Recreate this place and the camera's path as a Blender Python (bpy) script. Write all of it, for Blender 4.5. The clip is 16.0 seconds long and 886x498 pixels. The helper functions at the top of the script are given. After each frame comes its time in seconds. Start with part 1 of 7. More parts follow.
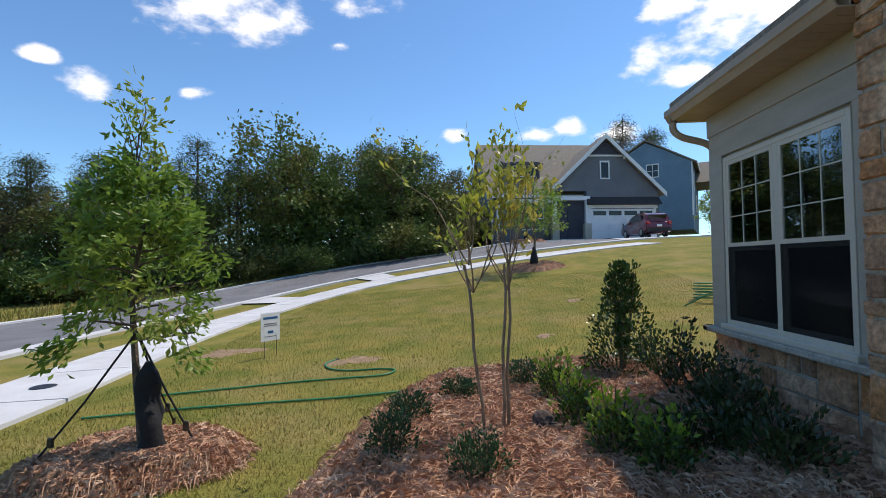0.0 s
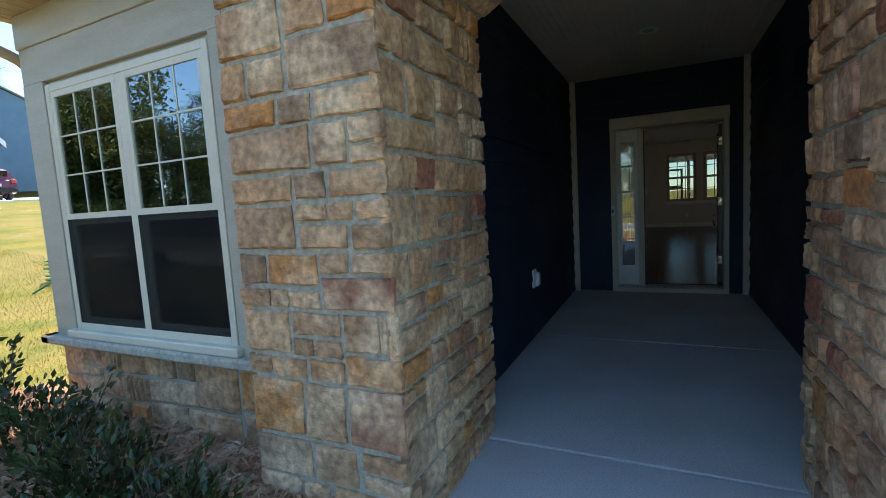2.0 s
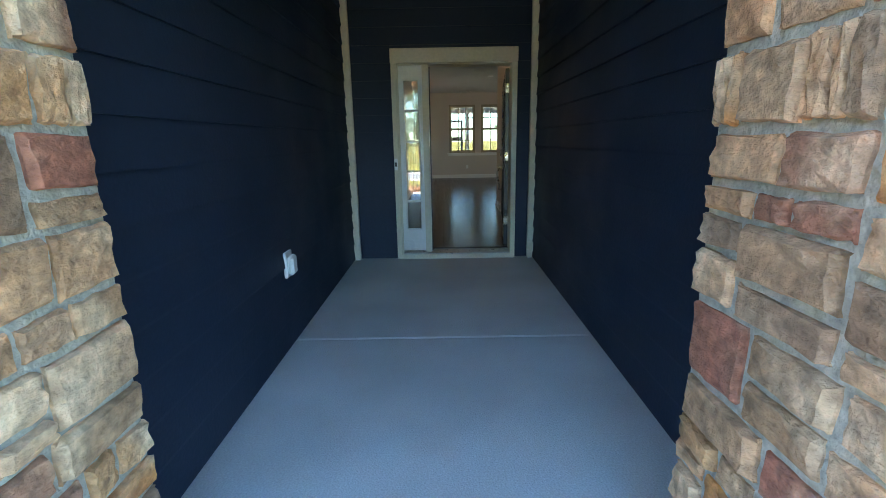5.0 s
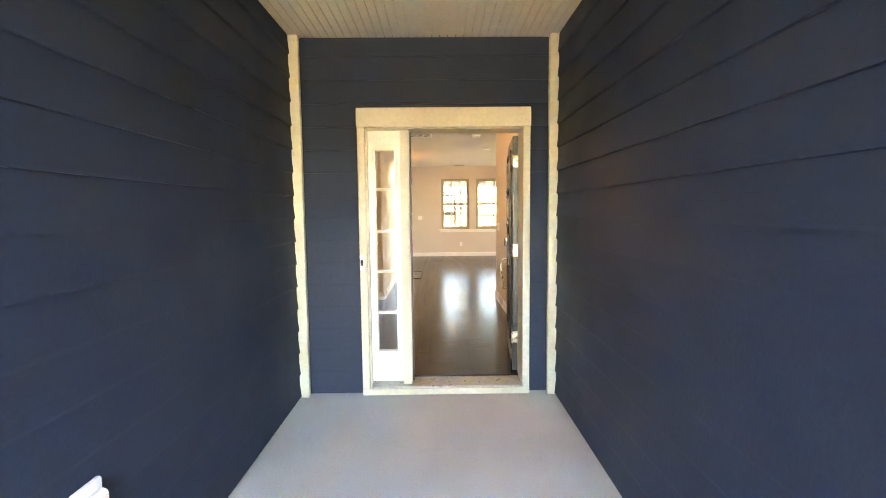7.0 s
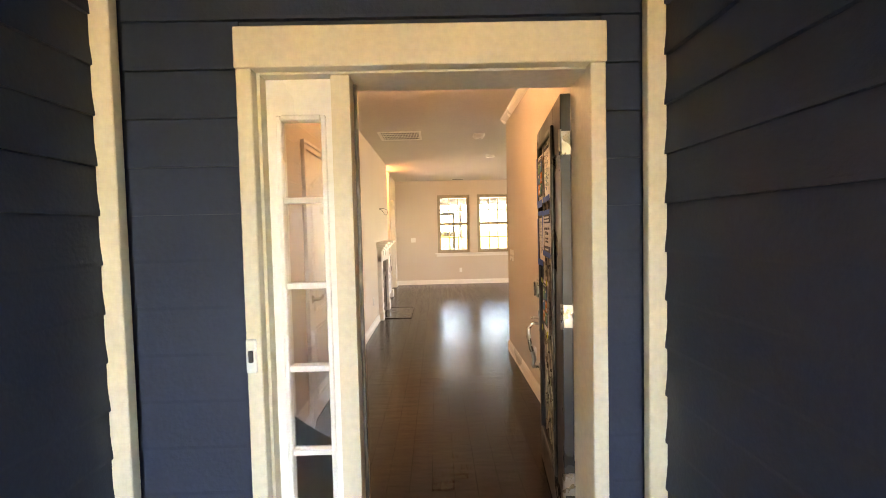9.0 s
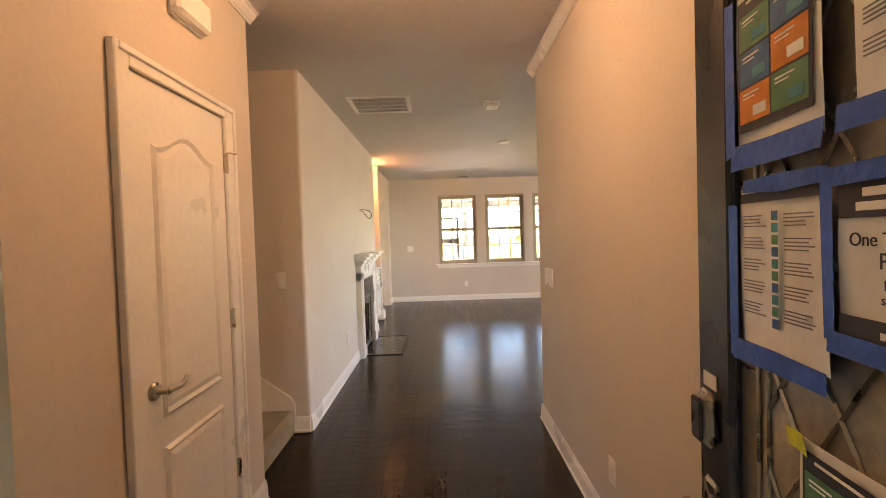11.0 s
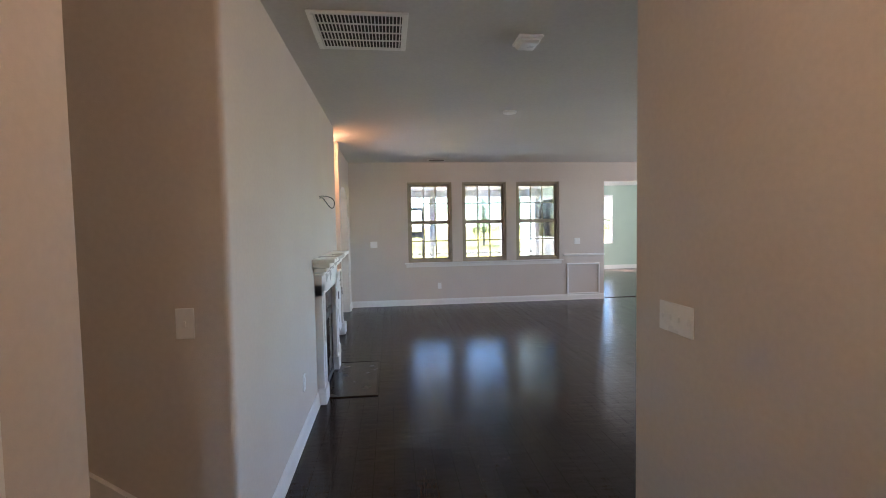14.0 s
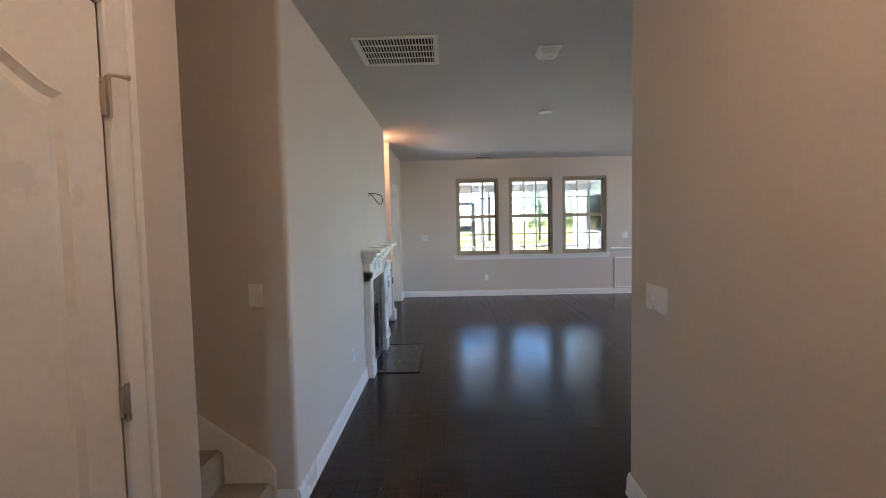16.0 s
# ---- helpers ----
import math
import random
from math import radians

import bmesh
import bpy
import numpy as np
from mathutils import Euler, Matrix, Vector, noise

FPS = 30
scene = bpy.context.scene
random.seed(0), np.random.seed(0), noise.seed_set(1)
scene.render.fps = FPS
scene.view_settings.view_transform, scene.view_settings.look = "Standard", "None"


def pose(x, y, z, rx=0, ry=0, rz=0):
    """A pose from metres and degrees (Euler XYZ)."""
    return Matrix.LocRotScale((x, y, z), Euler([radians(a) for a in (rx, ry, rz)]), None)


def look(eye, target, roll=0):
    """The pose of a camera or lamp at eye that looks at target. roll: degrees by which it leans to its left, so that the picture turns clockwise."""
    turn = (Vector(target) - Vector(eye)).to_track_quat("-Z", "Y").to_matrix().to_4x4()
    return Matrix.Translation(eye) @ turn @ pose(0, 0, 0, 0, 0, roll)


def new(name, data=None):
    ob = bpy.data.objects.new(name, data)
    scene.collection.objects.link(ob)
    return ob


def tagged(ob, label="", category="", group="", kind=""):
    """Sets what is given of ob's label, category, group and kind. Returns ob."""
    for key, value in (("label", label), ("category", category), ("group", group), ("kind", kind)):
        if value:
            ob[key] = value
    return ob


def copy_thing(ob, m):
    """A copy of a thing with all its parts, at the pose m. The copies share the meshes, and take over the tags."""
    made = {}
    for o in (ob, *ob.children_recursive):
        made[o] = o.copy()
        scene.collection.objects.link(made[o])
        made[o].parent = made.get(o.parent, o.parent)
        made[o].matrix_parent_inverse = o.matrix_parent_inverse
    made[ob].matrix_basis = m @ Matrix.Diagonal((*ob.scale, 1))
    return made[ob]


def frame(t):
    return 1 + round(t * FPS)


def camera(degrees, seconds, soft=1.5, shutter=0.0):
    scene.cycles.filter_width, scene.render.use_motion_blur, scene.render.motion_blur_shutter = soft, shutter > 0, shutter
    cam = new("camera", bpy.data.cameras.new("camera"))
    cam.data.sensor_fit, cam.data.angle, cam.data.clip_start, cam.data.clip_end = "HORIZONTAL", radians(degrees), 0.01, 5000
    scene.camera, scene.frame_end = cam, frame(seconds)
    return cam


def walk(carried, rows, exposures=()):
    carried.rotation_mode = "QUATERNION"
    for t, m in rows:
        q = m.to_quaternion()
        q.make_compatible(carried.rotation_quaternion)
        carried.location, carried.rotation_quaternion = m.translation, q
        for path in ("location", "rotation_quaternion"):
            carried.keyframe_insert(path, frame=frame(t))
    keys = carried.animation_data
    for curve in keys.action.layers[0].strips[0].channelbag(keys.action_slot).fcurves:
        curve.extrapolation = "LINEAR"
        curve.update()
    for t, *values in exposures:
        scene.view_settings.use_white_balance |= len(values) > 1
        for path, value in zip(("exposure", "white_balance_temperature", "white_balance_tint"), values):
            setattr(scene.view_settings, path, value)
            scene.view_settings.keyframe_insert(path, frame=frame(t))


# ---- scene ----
cam = camera(87.4, 16.0, 0.9)
PATH = [
    (0, (-0.489, 0.185, 1.24), (-0.603, 2.181, 1.3), -0.8),
    (0.5, (-0.391, 0.509, 1.237), (0.033, 2.462, 1.31), -0.9),
    (1, (-0.204, 0.796, 1.253), (0.782, 2.534, 1.321), -1.7),
    (1.5, (0.002, 1.045, 1.306), (1.492, 2.379, 1.287), -2.9),
    (2, (0.241, 1.188, 1.317), (2.037, 2.046, 1.118), -3.4),
    (2.5, (0.487, 1.272, 1.249), (2.377, 1.828, 0.907), -3.4),
    (3, (0.599, 1.36, 1.196), (2.506, 1.718, 0.712), -3.2),
    (3.5, (0.668, 1.372, 1.191), (2.571, 1.595, 0.619), -2.7),
    (4, (0.905, 1.315, 1.225), (2.809, 1.436, 0.626), -2.0),
    (4.5, (1.205, 1.256, 1.279), (3.129, 1.311, 0.735), -1.6),
    (5, (1.576, 1.261, 1.324), (3.523, 1.269, 0.867), -1.0),
    (5.2, (1.723, 1.255, 1.326), (3.679, 1.243, 0.905), -1.0),
    (7.5, (3.572, 1.15, 1.508), (5.567, 1.127, 1.378), -0.6),
    (8, (4.057, 1.105, 1.517), (6.054, 1.072, 1.406), -0.8),
    (10.3, (6.315, 1.082, 1.52), (8.314, 1.07, 1.458), -1.6),
    (10.5, (6.501, 1.058, 1.514), (8.5, 1.046, 1.45), -1.6),
    (11, (6.922, 1.013, 1.534), (8.921, 1.005, 1.477), -1.8),
    (11.5, (7.378, 1.024, 1.555), (9.377, 1.007, 1.501), -1.7),
    (12, (7.673, 1.053, 1.601), (9.671, 1.017, 1.534), -1.5),
    (12.5, (7.974, 1.092, 1.622), (9.972, 1.031, 1.55), -1.4),
    (13, (8.185, 1.160, 1.605), (10.182, 1.080, 1.515), -1.0),
    (13.5, (8.388, 1.338, 1.604), (10.381, 1.191, 1.509), -1.2),
    (14, (8.464, 1.399, 1.612), (10.448, 1.173, 1.509), -1.0),
    (14.5, (8.434, 1.384, 1.608), (10.411, 1.099, 1.508), -1.1),
    (15, (8.362, 1.351, 1.612), (10.335, 1.040, 1.514), -1.2),
    (15.5, (8.228, 1.260, 1.612), (10.211, 1.024, 1.511), -1.1),
    (16, (8.049, 1.224, 1.6), (10.045, 1.247, 1.479), -1.2),
]
EXPOSURES = [(0, 0.2, 6750, 14), (0.5, 0.4, 7000, 15), (1.0, 0.65, 7300, 16), (1.5, 0.9, 7200, 13), (2.0, 1.6, 7300, 11), (2.5, 2.4, 7300, 11), (3.0, 3.0, 7350, 10), (4.0, 3.25, 7350, 10), (4.5, 3.5, 7250, 10), (5.0, 4.0, 7200, 8), (7.3, 6.85, 13400, 31), (8.2, 6.75, 14000, 34),
             (10.3, 6.25, 11200, 34), (11.2, 6.15, 9500, 33), (12.5, 5.68, 7450, 29), (13.5, 5.47, 6550, 25), (16, 5.45, 6250, 23)]
walk(cam, [(t, look(eye, target, roll)) for t, eye, target, roll in PATH], EXPOSURES)

# ---- world, sun and large lights ----
SUN_TO = Vector((0.46, 0.36, 1.0)).normalized()
world = bpy.data.worlds.new("sky")
scene.world = world
world.use_nodes = True
wt = world.node_tree
wt.nodes.clear()


def wnode(kind, **values):
    n = wt.nodes.new(kind)
    for k, v in values.items():
        n.inputs[int(k[1:])].default_value = v
    return n


sky = wt.nodes.new("ShaderNodeTexSky")
sky.sky_type, sky.sun_disc = "NISHITA", False
sky.sun_elevation = math.asin(SUN_TO.z)
sky.sun_rotation = math.atan2(SUN_TO.x, SUN_TO.y)
sky.air_density, sky.dust_density, sky.ozone_density = 1.0, 0.1, 2.4
coord = wt.nodes.new("ShaderNodeTexCoord")
stretch = wt.nodes.new("ShaderNodeVectorMath")
stretch.operation = "MULTIPLY"
stretch.inputs[1].default_value = (1.0, 1.0, 2.0)
wt.links.new(coord.outputs["Generated"], stretch.inputs[0])
puff = wt.nodes.new("ShaderNodeTexNoise")
puff.inputs["Scale"].default_value, puff.inputs["Detail"].default_value, puff.inputs["Roughness"].default_value = 6.5, 8.0, 0.6
wt.links.new(stretch.outputs[0], puff.inputs["Vector"])
# cloud banks: a direction and an angular size each, with ragged edges from the noise
CLOUDS = [((-0.447, 0.771, 0.454), 0.100), ((-0.385, 0.810, 0.442), 0.090), ((-0.314, 0.819, 0.480), 0.120), ((-0.227, 0.847, 0.481), 0.070), ((-0.336, 0.772, 0.540), 0.200),
          ((-0.246, 0.872, 0.424), 0.030), ((-0.622, 0.725, 0.296), 0.045), ((-0.503, 0.804, 0.316), 0.030), ((-0.661, 0.673, 0.333), 0.022), ((0.448, 0.807, 0.384), 0.130),
          ((0.504, 0.763, 0.406), 0.140), ((0.417, 0.844, 0.337), 0.070), ((0.361, 0.820, 0.444), 0.060), ((0.539, 0.726, 0.427), 0.200), ((0.208, 0.940, 0.271), 0.040),
          ((0.291, 0.923, 0.250), 0.050), ((0.136, 0.956, 0.260), 0.050), ((-0.033, 0.963, 0.267), 0.030),
          ((-0.2, -0.9, 0.4), 0.1), ((0.85, -0.35, 0.42), 0.2), ((0.9, 0.25, 0.38), 0.16)]
total = None
for way, size in CLOUDS:
    d = wt.nodes.new("ShaderNodeVectorMath")
    d.operation = "DISTANCE"
    wt.links.new(stretch.outputs[0], d.inputs[0])
    v = Vector(way).normalized()
    d.inputs[1].default_value = (v.x, v.y, 2 * v.z)
    r = wt.nodes.new("ShaderNodeMapRange")
    r.inputs[1].default_value, r.inputs[2].default_value, r.inputs[3].default_value, r.inputs[4].default_value = 0.0, size * 1.9, 0.75, 0.0
    wt.links.new(d.outputs["Value"], r.inputs[0])
    if total is None:
        total = r.outputs[0]
    else:
        m = wt.nodes.new("ShaderNodeMath")
        m.operation = "MAXIMUM"
        wt.links.new(total, m.inputs[0])
        wt.links.new(r.outputs[0], m.inputs[1])
        total = m.outputs[0]
both = wt.nodes.new("ShaderNodeMath")
both.operation = "MULTIPLY_ADD"
both.inputs[1].default_value = 1.7
wt.links.new(puff.outputs[0], both.inputs[0])
wt.links.new(total, both.inputs[2])
edge = wt.nodes.new("ShaderNodeMapRange")
edge.interpolation_type = "SMOOTHSTEP"
edge.inputs[1].default_value, edge.inputs[2].default_value = 1.2, 1.55
wt.links.new(both.outputs[0], edge.inputs[0])
tone = wt.nodes.new("ShaderNodeMapRange")
tone.inputs[1].default_value, tone.inputs[2].default_value, tone.inputs[3].default_value, tone.inputs[4].default_value = 1.25, 1.7, 0.72, 1.0
wt.links.new(both.outputs[0], tone.inputs[0])
white = wt.nodes.new("ShaderNodeVectorMath")
white.operation = "SCALE"
white.inputs[0].default_value = (9.5, 9.7, 10.0)
wt.links.new(tone.outputs[0], white.inputs["Scale"])
blend = wt.nodes.new("ShaderNodeMix")
blend.data_type = "RGBA"
wt.links.new(edge.outputs[0], blend.inputs[0])
tint = wt.nodes.new("ShaderNodeMix")
tint.data_type, tint.blend_type = "RGBA", "MULTIPLY"
tint.inputs[0].default_value = 1.0
tint.inputs[7].default_value = (0.68, 0.955, 1.13, 1)
wt.links.new(sky.outputs[0], tint.inputs[6])
wt.links.new(tint.outputs[2], blend.inputs[6])
wt.links.new(white.outputs[0], blend.inputs[7])
back = wt.nodes.new("ShaderNodeBackground")
back.inputs[1].default_value = 0.14
wt.links.new(blend.outputs[2], back.inputs[0])
wout = wt.nodes.new("ShaderNodeOutputWorld")
wt.links.new(back.outputs[0], wout.inputs[0])

sun = new("sun", bpy.data.lights.new("sun", "SUN"))
sun.data.energy, sun.data.angle, sun.data.color = 3.6, radians(0.53), (1.0, 0.95, 0.87)
sun.matrix_world = look((0, 0, 30), Vector((0, 0, 30)) - SUN_TO)


def lamp(name, place, watts, colour, size):
    o = new(name, bpy.data.lights.new(name, "POINT"))
    o.data.energy, o.data.color, o.data.shadow_soft_size = watts, colour, size
    o.location = place
    return o


WARM = (1.0, 0.53, 0.27)
lamp("foyer_bulb", (8.8, 1.14, 2.60), 0.065, WARM, 0.07)
lamp("alcove_bulb", (14.75, 2.28, 2.62), 0.33, WARM, 0.05)

# lamp added in an unseen south opening to brighten the living room
south = new("window_daylight", bpy.data.lights.new("window_daylight", "AREA"))
south.data.shape, south.data.size, south.data.size_y, south.data.energy, south.data.color = "RECTANGLE", 5.2, 1.4, 2.6, (0.92, 0.97, 1.0)
south.matrix_world = look((13.9, -5.62, 1.68), (13.9, 0.0, 1.68))

west = new("window_daylight", bpy.data.lights.new("window_daylight_west", "AREA"))
west.data.shape, west.data.size, west.data.size_y, west.data.energy, west.data.color = "RECTANGLE", 1.3, 1.4, 2.4, (0.92, 0.97, 1.0)
west.matrix_world = look((2.06, 3.885, 1.41), (4.0, 3.885, 1.41))

north = new("window_daylight", bpy.data.lights.new("window_daylight_sunroom", "AREA"))
north.data.shape, north.data.size, north.data.size_y, north.data.energy, north.data.color = "RECTANGLE", 3.3, 1.6, 7, (0.92, 0.97, 1.0)
north.matrix_world = look((20.1, -2.9, 1.45), (20.1, -6.0, 1.3))

# ---- materials ----


def material(name, a, b=None, scale=6.0, rough=0.6, bump=0.0, bscale=60.0, metal=0.0, third=None, fine=40.0, amount=0.35, pieces=None, spec=0.5, stretch=(1, 1, 1), coat=0.0, translucent=0.0, rvary=0.12):
    """Two scales of colour variation, fine relief, roughness that wanders; pieces: colours picked by each object's own chance."""
    m = bpy.data.materials.new(name)
    m.use_nodes = True
    t = m.node_tree
    p = t.nodes["Principled BSDF"]
    p.inputs["Metallic"].default_value, p.inputs["Specular IOR Level"].default_value, p.inputs["Coat Weight"].default_value = metal, spec, coat
    g = t.nodes.new("ShaderNodeNewGeometry")
    mp = t.nodes.new("ShaderNodeMapping")
    mp.inputs["Scale"].default_value = stretch
    t.links.new(g.outputs["Position"], mp.inputs["Vector"])
    b = b or tuple(c * 0.8 for c in a)

    def tex(s, detail=5.0):
        n = t.nodes.new("ShaderNodeTexNoise")
        n.inputs["Scale"].default_value, n.inputs["Detail"].default_value = s, detail
        t.links.new(mp.outputs[0], n.inputs["Vector"])
        return n

    def mix(fac, x, y, kind="MIX"):
        n = t.nodes.new("ShaderNodeMix")
        n.data_type, n.blend_type = "RGBA", kind
        for sock, v in ((0, fac), (6, x), (7, y)):
            if isinstance(v, bpy.types.NodeSocket):
                t.links.new(v, n.inputs[sock])
            else:
                n.inputs[sock].default_value = v if sock == 0 else (*v, 1)
        return n.outputs[2]

    def spread(sock, lo, hi, x=0.0, y=1.0):
        n = t.nodes.new("ShaderNodeMapRange")
        for k, v in enumerate((lo, hi, x, y)):
            n.inputs[k + 1].default_value = v
        t.links.new(sock, n.inputs[0])
        return n.outputs[0]

    big, small = tex(scale), tex(fine, 6.0)
    if pieces:
        oi = t.nodes.new("ShaderNodeObjectInfo")
        ramp = t.nodes.new("ShaderNodeValToRGB")
        ramp.color_ramp.interpolation = "CONSTANT"
        el = ramp.color_ramp.elements
        for k, c in enumerate(pieces):
            e = el[k] if k < 2 else el.new(k / len(pieces))
            e.position, e.color = k / len(pieces), (*c, 1)
        t.links.new(oi.outputs["Random"], ramp.inputs[0])
        base = ramp.outputs[0]
        col = mix(spread(big.outputs[0], 0.35, 0.65, 0, amount), base, b)
    else:
        col = mix(spread(big.outputs[0], 0.35, 0.65), a, b)
    if third:
        other = tex(scale * 0.37, 4.0)
        col = mix(spread(other.outputs[0], 0.5, 0.68), col, third)
    grain = spread(small.outputs[0], 0.3, 0.7, 1.0 - amount, 1.0 + amount * 0.4)
    shade = t.nodes.new("ShaderNodeVectorMath")
    shade.operation = "SCALE"
    t.links.new(col, shade.inputs[0])
    t.links.new(grain, shade.inputs["Scale"])
    t.links.new(shade.outputs[0], p.inputs["Base Color"])
    t.links.new(spread(big.outputs[0], 0.3, 0.7, max(0.02, rough - rvary), min(1, rough + rvary)), p.inputs["Roughness"])
    if bump:
        bp = t.nodes.new("ShaderNodeBump")
        bp.inputs["Strength"].default_value, bp.inputs["Distance"].default_value = min(1.0, bump), 0.01
        bn = tex(bscale, 6.0)
        t.links.new(bn.outputs[0], bp.inputs["Height"])
        t.links.new(bp.outputs[0], p.inputs["Normal"])
    if translucent:
        tr = t.nodes.new("ShaderNodeBsdfTranslucent")
        t.links.new(shade.outputs[0], tr.inputs[0])
        ms = t.nodes.new("ShaderNodeMixShader")
        ms.inputs[0].default_value = translucent
        t.links.new(p.outputs[0], ms.inputs[1])
        t.links.new(tr.outputs[0], ms.inputs[2])
        t.links.new(ms.outputs[0], t.nodes["Material Output"].inputs[0])
    return m


def glow(name, colour, strength):
    m = bpy.data.materials.new(name)
    m.use_nodes = True
    p = m.node_tree.nodes["Principled BSDF"]
    p.inputs["Base Color"].default_value = (*colour, 1)
    p.inputs["Emission Color"].default_value, p.inputs["Emission Strength"].default_value = (*colour, 1), strength
    return m


def clear(name, tintc=(0.95, 0.97, 0.96), ior=2.2):
    """A thin pane: a sharp mirror whose share grows at grazing angles, over a clear sheet."""
    m = bpy.data.materials.new(name)
    m.use_nodes = True
    t = m.node_tree
    t.nodes.remove(t.nodes["Principled BSDF"])
    tp, gl, fr, mx = (t.nodes.new(k) for k in ("ShaderNodeBsdfTransparent", "ShaderNodeBsdfGlossy", "ShaderNodeFresnel", "ShaderNodeMixShader"))
    tp.inputs[0].default_value = (*tintc, 1)
    gl.inputs["Roughness"].default_value = 0.0
    fr.inputs[0].default_value = ior
    t.links.new(fr.outputs[0], mx.inputs[0])
    t.links.new(tp.outputs[0], mx.inputs[1])
    t.links.new(gl.outputs[0], mx.inputs[2])
    t.links.new(mx.outputs[0], t.nodes["Material Output"].inputs[0])
    return m


STONE = material("stone", (0.4, 0.3, 0.2), (0.23, 0.132, 0.072), 8, 0.88, 0.6, 90, amount=0.46, fine=30, rvary=0.08, third=(0.86, 0.58, 0.36),
                 pieces=[(0.76, 0.398, 0.2), (0.684, 0.363, 0.188), (0.627, 0.337, 0.18), (0.494, 0.285, 0.168), (0.827, 0.484, 0.272), (0.475, 0.164, 0.096), (0.608, 0.346, 0.192), (0.741, 0.303, 0.096), (0.779, 0.45, 0.248), (0.399, 0.234, 0.14), (0.798, 0.432, 0.224), (0.646, 0.372, 0.204), (0.532, 0.294, 0.152), (0.741, 0.398, 0.196), (0.836, 0.528, 0.32), (0.703, 0.346, 0.152), (0.437, 0.251, 0.148), (0.522, 0.234, 0.136)])
sn = STONE.node_tree
sg, sx, sm, sb = (sn.nodes.new(k) for k in ("ShaderNodeNewGeometry", "ShaderNodeTexNoise", "ShaderNodeMapping", "ShaderNodeBump"))
sm.inputs["Scale"].default_value = (1.0, 1.0, 1.7)
sx.inputs["Scale"].default_value, sx.inputs["Detail"].default_value, sx.inputs["Roughness"].default_value = 16.0, 8.0, 0.66
sb.inputs["Strength"].default_value, sb.inputs["Distance"].default_value = 0.9, 0.02
sn.links.new(sg.outputs["Position"], sm.inputs["Vector"])
sn.links.new(sm.outputs[0], sx.inputs["Vector"])
sn.links.new(sx.outputs[0], sb.inputs["Height"])
old = [n for n in sn.nodes if n.type == "BUMP" and n != sb][0]
sn.links.new(sb.outputs[0], old.inputs["Normal"])
MORTAR = material("mortar", (0.50, 0.455, 0.37), (0.41, 0.375, 0.31), 12, 0.95, 0.8, 90, amount=0.3)
NAVY = material("navy_paint", (0.019, 0.0315, 0.056), (0.0172, 0.029, 0.052), 1.2, 0.55, 0.15, 60, amount=0.08, spec=0.25)
# the trim's tan, darkened: the eave's backlit shade is put into this colour
EAVE = material("tan_eave_paint_shaded", (0.40, 0.31, 0.22), (0.37, 0.285, 0.20), 3, 0.5, 0.1, 40, amount=0.08)
TRIM = material("tan_trim_paint", (0.72, 0.64, 0.49), (0.69, 0.61, 0.465), 3, 0.5, 0.1, 40, amount=0.08)
BUFF = material("buff_siding_paint", (0.42, 0.39, 0.32), (0.385, 0.355, 0.29), 2, 0.55, 0.15, 30, stretch=(1, 1, 6), amount=0.1)
WALL = material("warm_wall_paint", (0.66, 0.585, 0.515), (0.645, 0.57, 0.50), 1.5, 0.75, 0.12, 260, amount=0.04)
GREENWALL = material("pale_green_wall_paint", (0.46, 0.56, 0.47), (0.44, 0.54, 0.45), 1.5, 0.75, 0.12, 260, amount=0.04)
CEIL = material("ceiling_paint", (0.66, 0.64, 0.61), (0.64, 0.62, 0.59), 1.5, 0.9, 0.25, 180, amount=0.05)
WHITE = material("white_trim_paint", (0.84, 0.82, 0.78), (0.82, 0.80, 0.76), 2, 0.35, 0.05, 30, amount=0.05)
WINTAN = material("window_frame_tan", (0.42, 0.36, 0.26), (0.38, 0.33, 0.24), 3, 0.45, 0.05, 30, amount=0.08)
CONCRETE = material("concrete", (0.64, 0.635, 0.62), (0.54, 0.535, 0.52), 1.4, 0.85, 0.35, 130, third=(0.58, 0.57, 0.55), amount=0.18, fine=120)
ASPHALT = material("asphalt", (0.20, 0.20, 0.205), (0.165, 0.165, 0.17), 1.0, 0.9, 0.7, 150, amount=0.4, fine=150)
LAWN = material("lawn", (0.155, 0.17, 0.032), (0.29, 0.235, 0.06), 1.6, 0.95, 1.0, 70, third=(0.30, 0.235, 0.085), amount=0.55, fine=55, spec=0.1)
BLADES = material("grass_blades", (0.20, 0.215, 0.042), (0.36, 0.295, 0.08), 2.2, 0.8, 0, third=(0.36, 0.28, 0.11), amount=0.4, fine=30, spec=0.2, translucent=0.25)
STRAWBED = material("pine_straw_bed", (0.50, 0.28, 0.175), (0.36, 0.19, 0.115), 5, 0.9, 1.0, 45, amount=0.6, fine=45, spec=0.2)
STRAW = material("pine_straw", (0.66, 0.40, 0.25), (0.48, 0.26, 0.15), 14, 0.6, 0, third=(0.80, 0.56, 0.38), amount=0.4, fine=70, spec=0.3)
BARK = material("bark", (0.17, 0.125, 0.085), (0.10, 0.075, 0.055), 14, 0.9, 1.0, 60, amount=0.4)
PINEBARK = material("pine_bark", (0.12, 0.085, 0.065), (0.07, 0.05, 0.04), 8, 0.9, 1.0, 30, amount=0.4)
SMOOTHBARK = material("smooth_bark", (0.33, 0.235, 0.155), (0.24, 0.165, 0.105), 10, 0.7, 0.4, 60, amount=0.3)


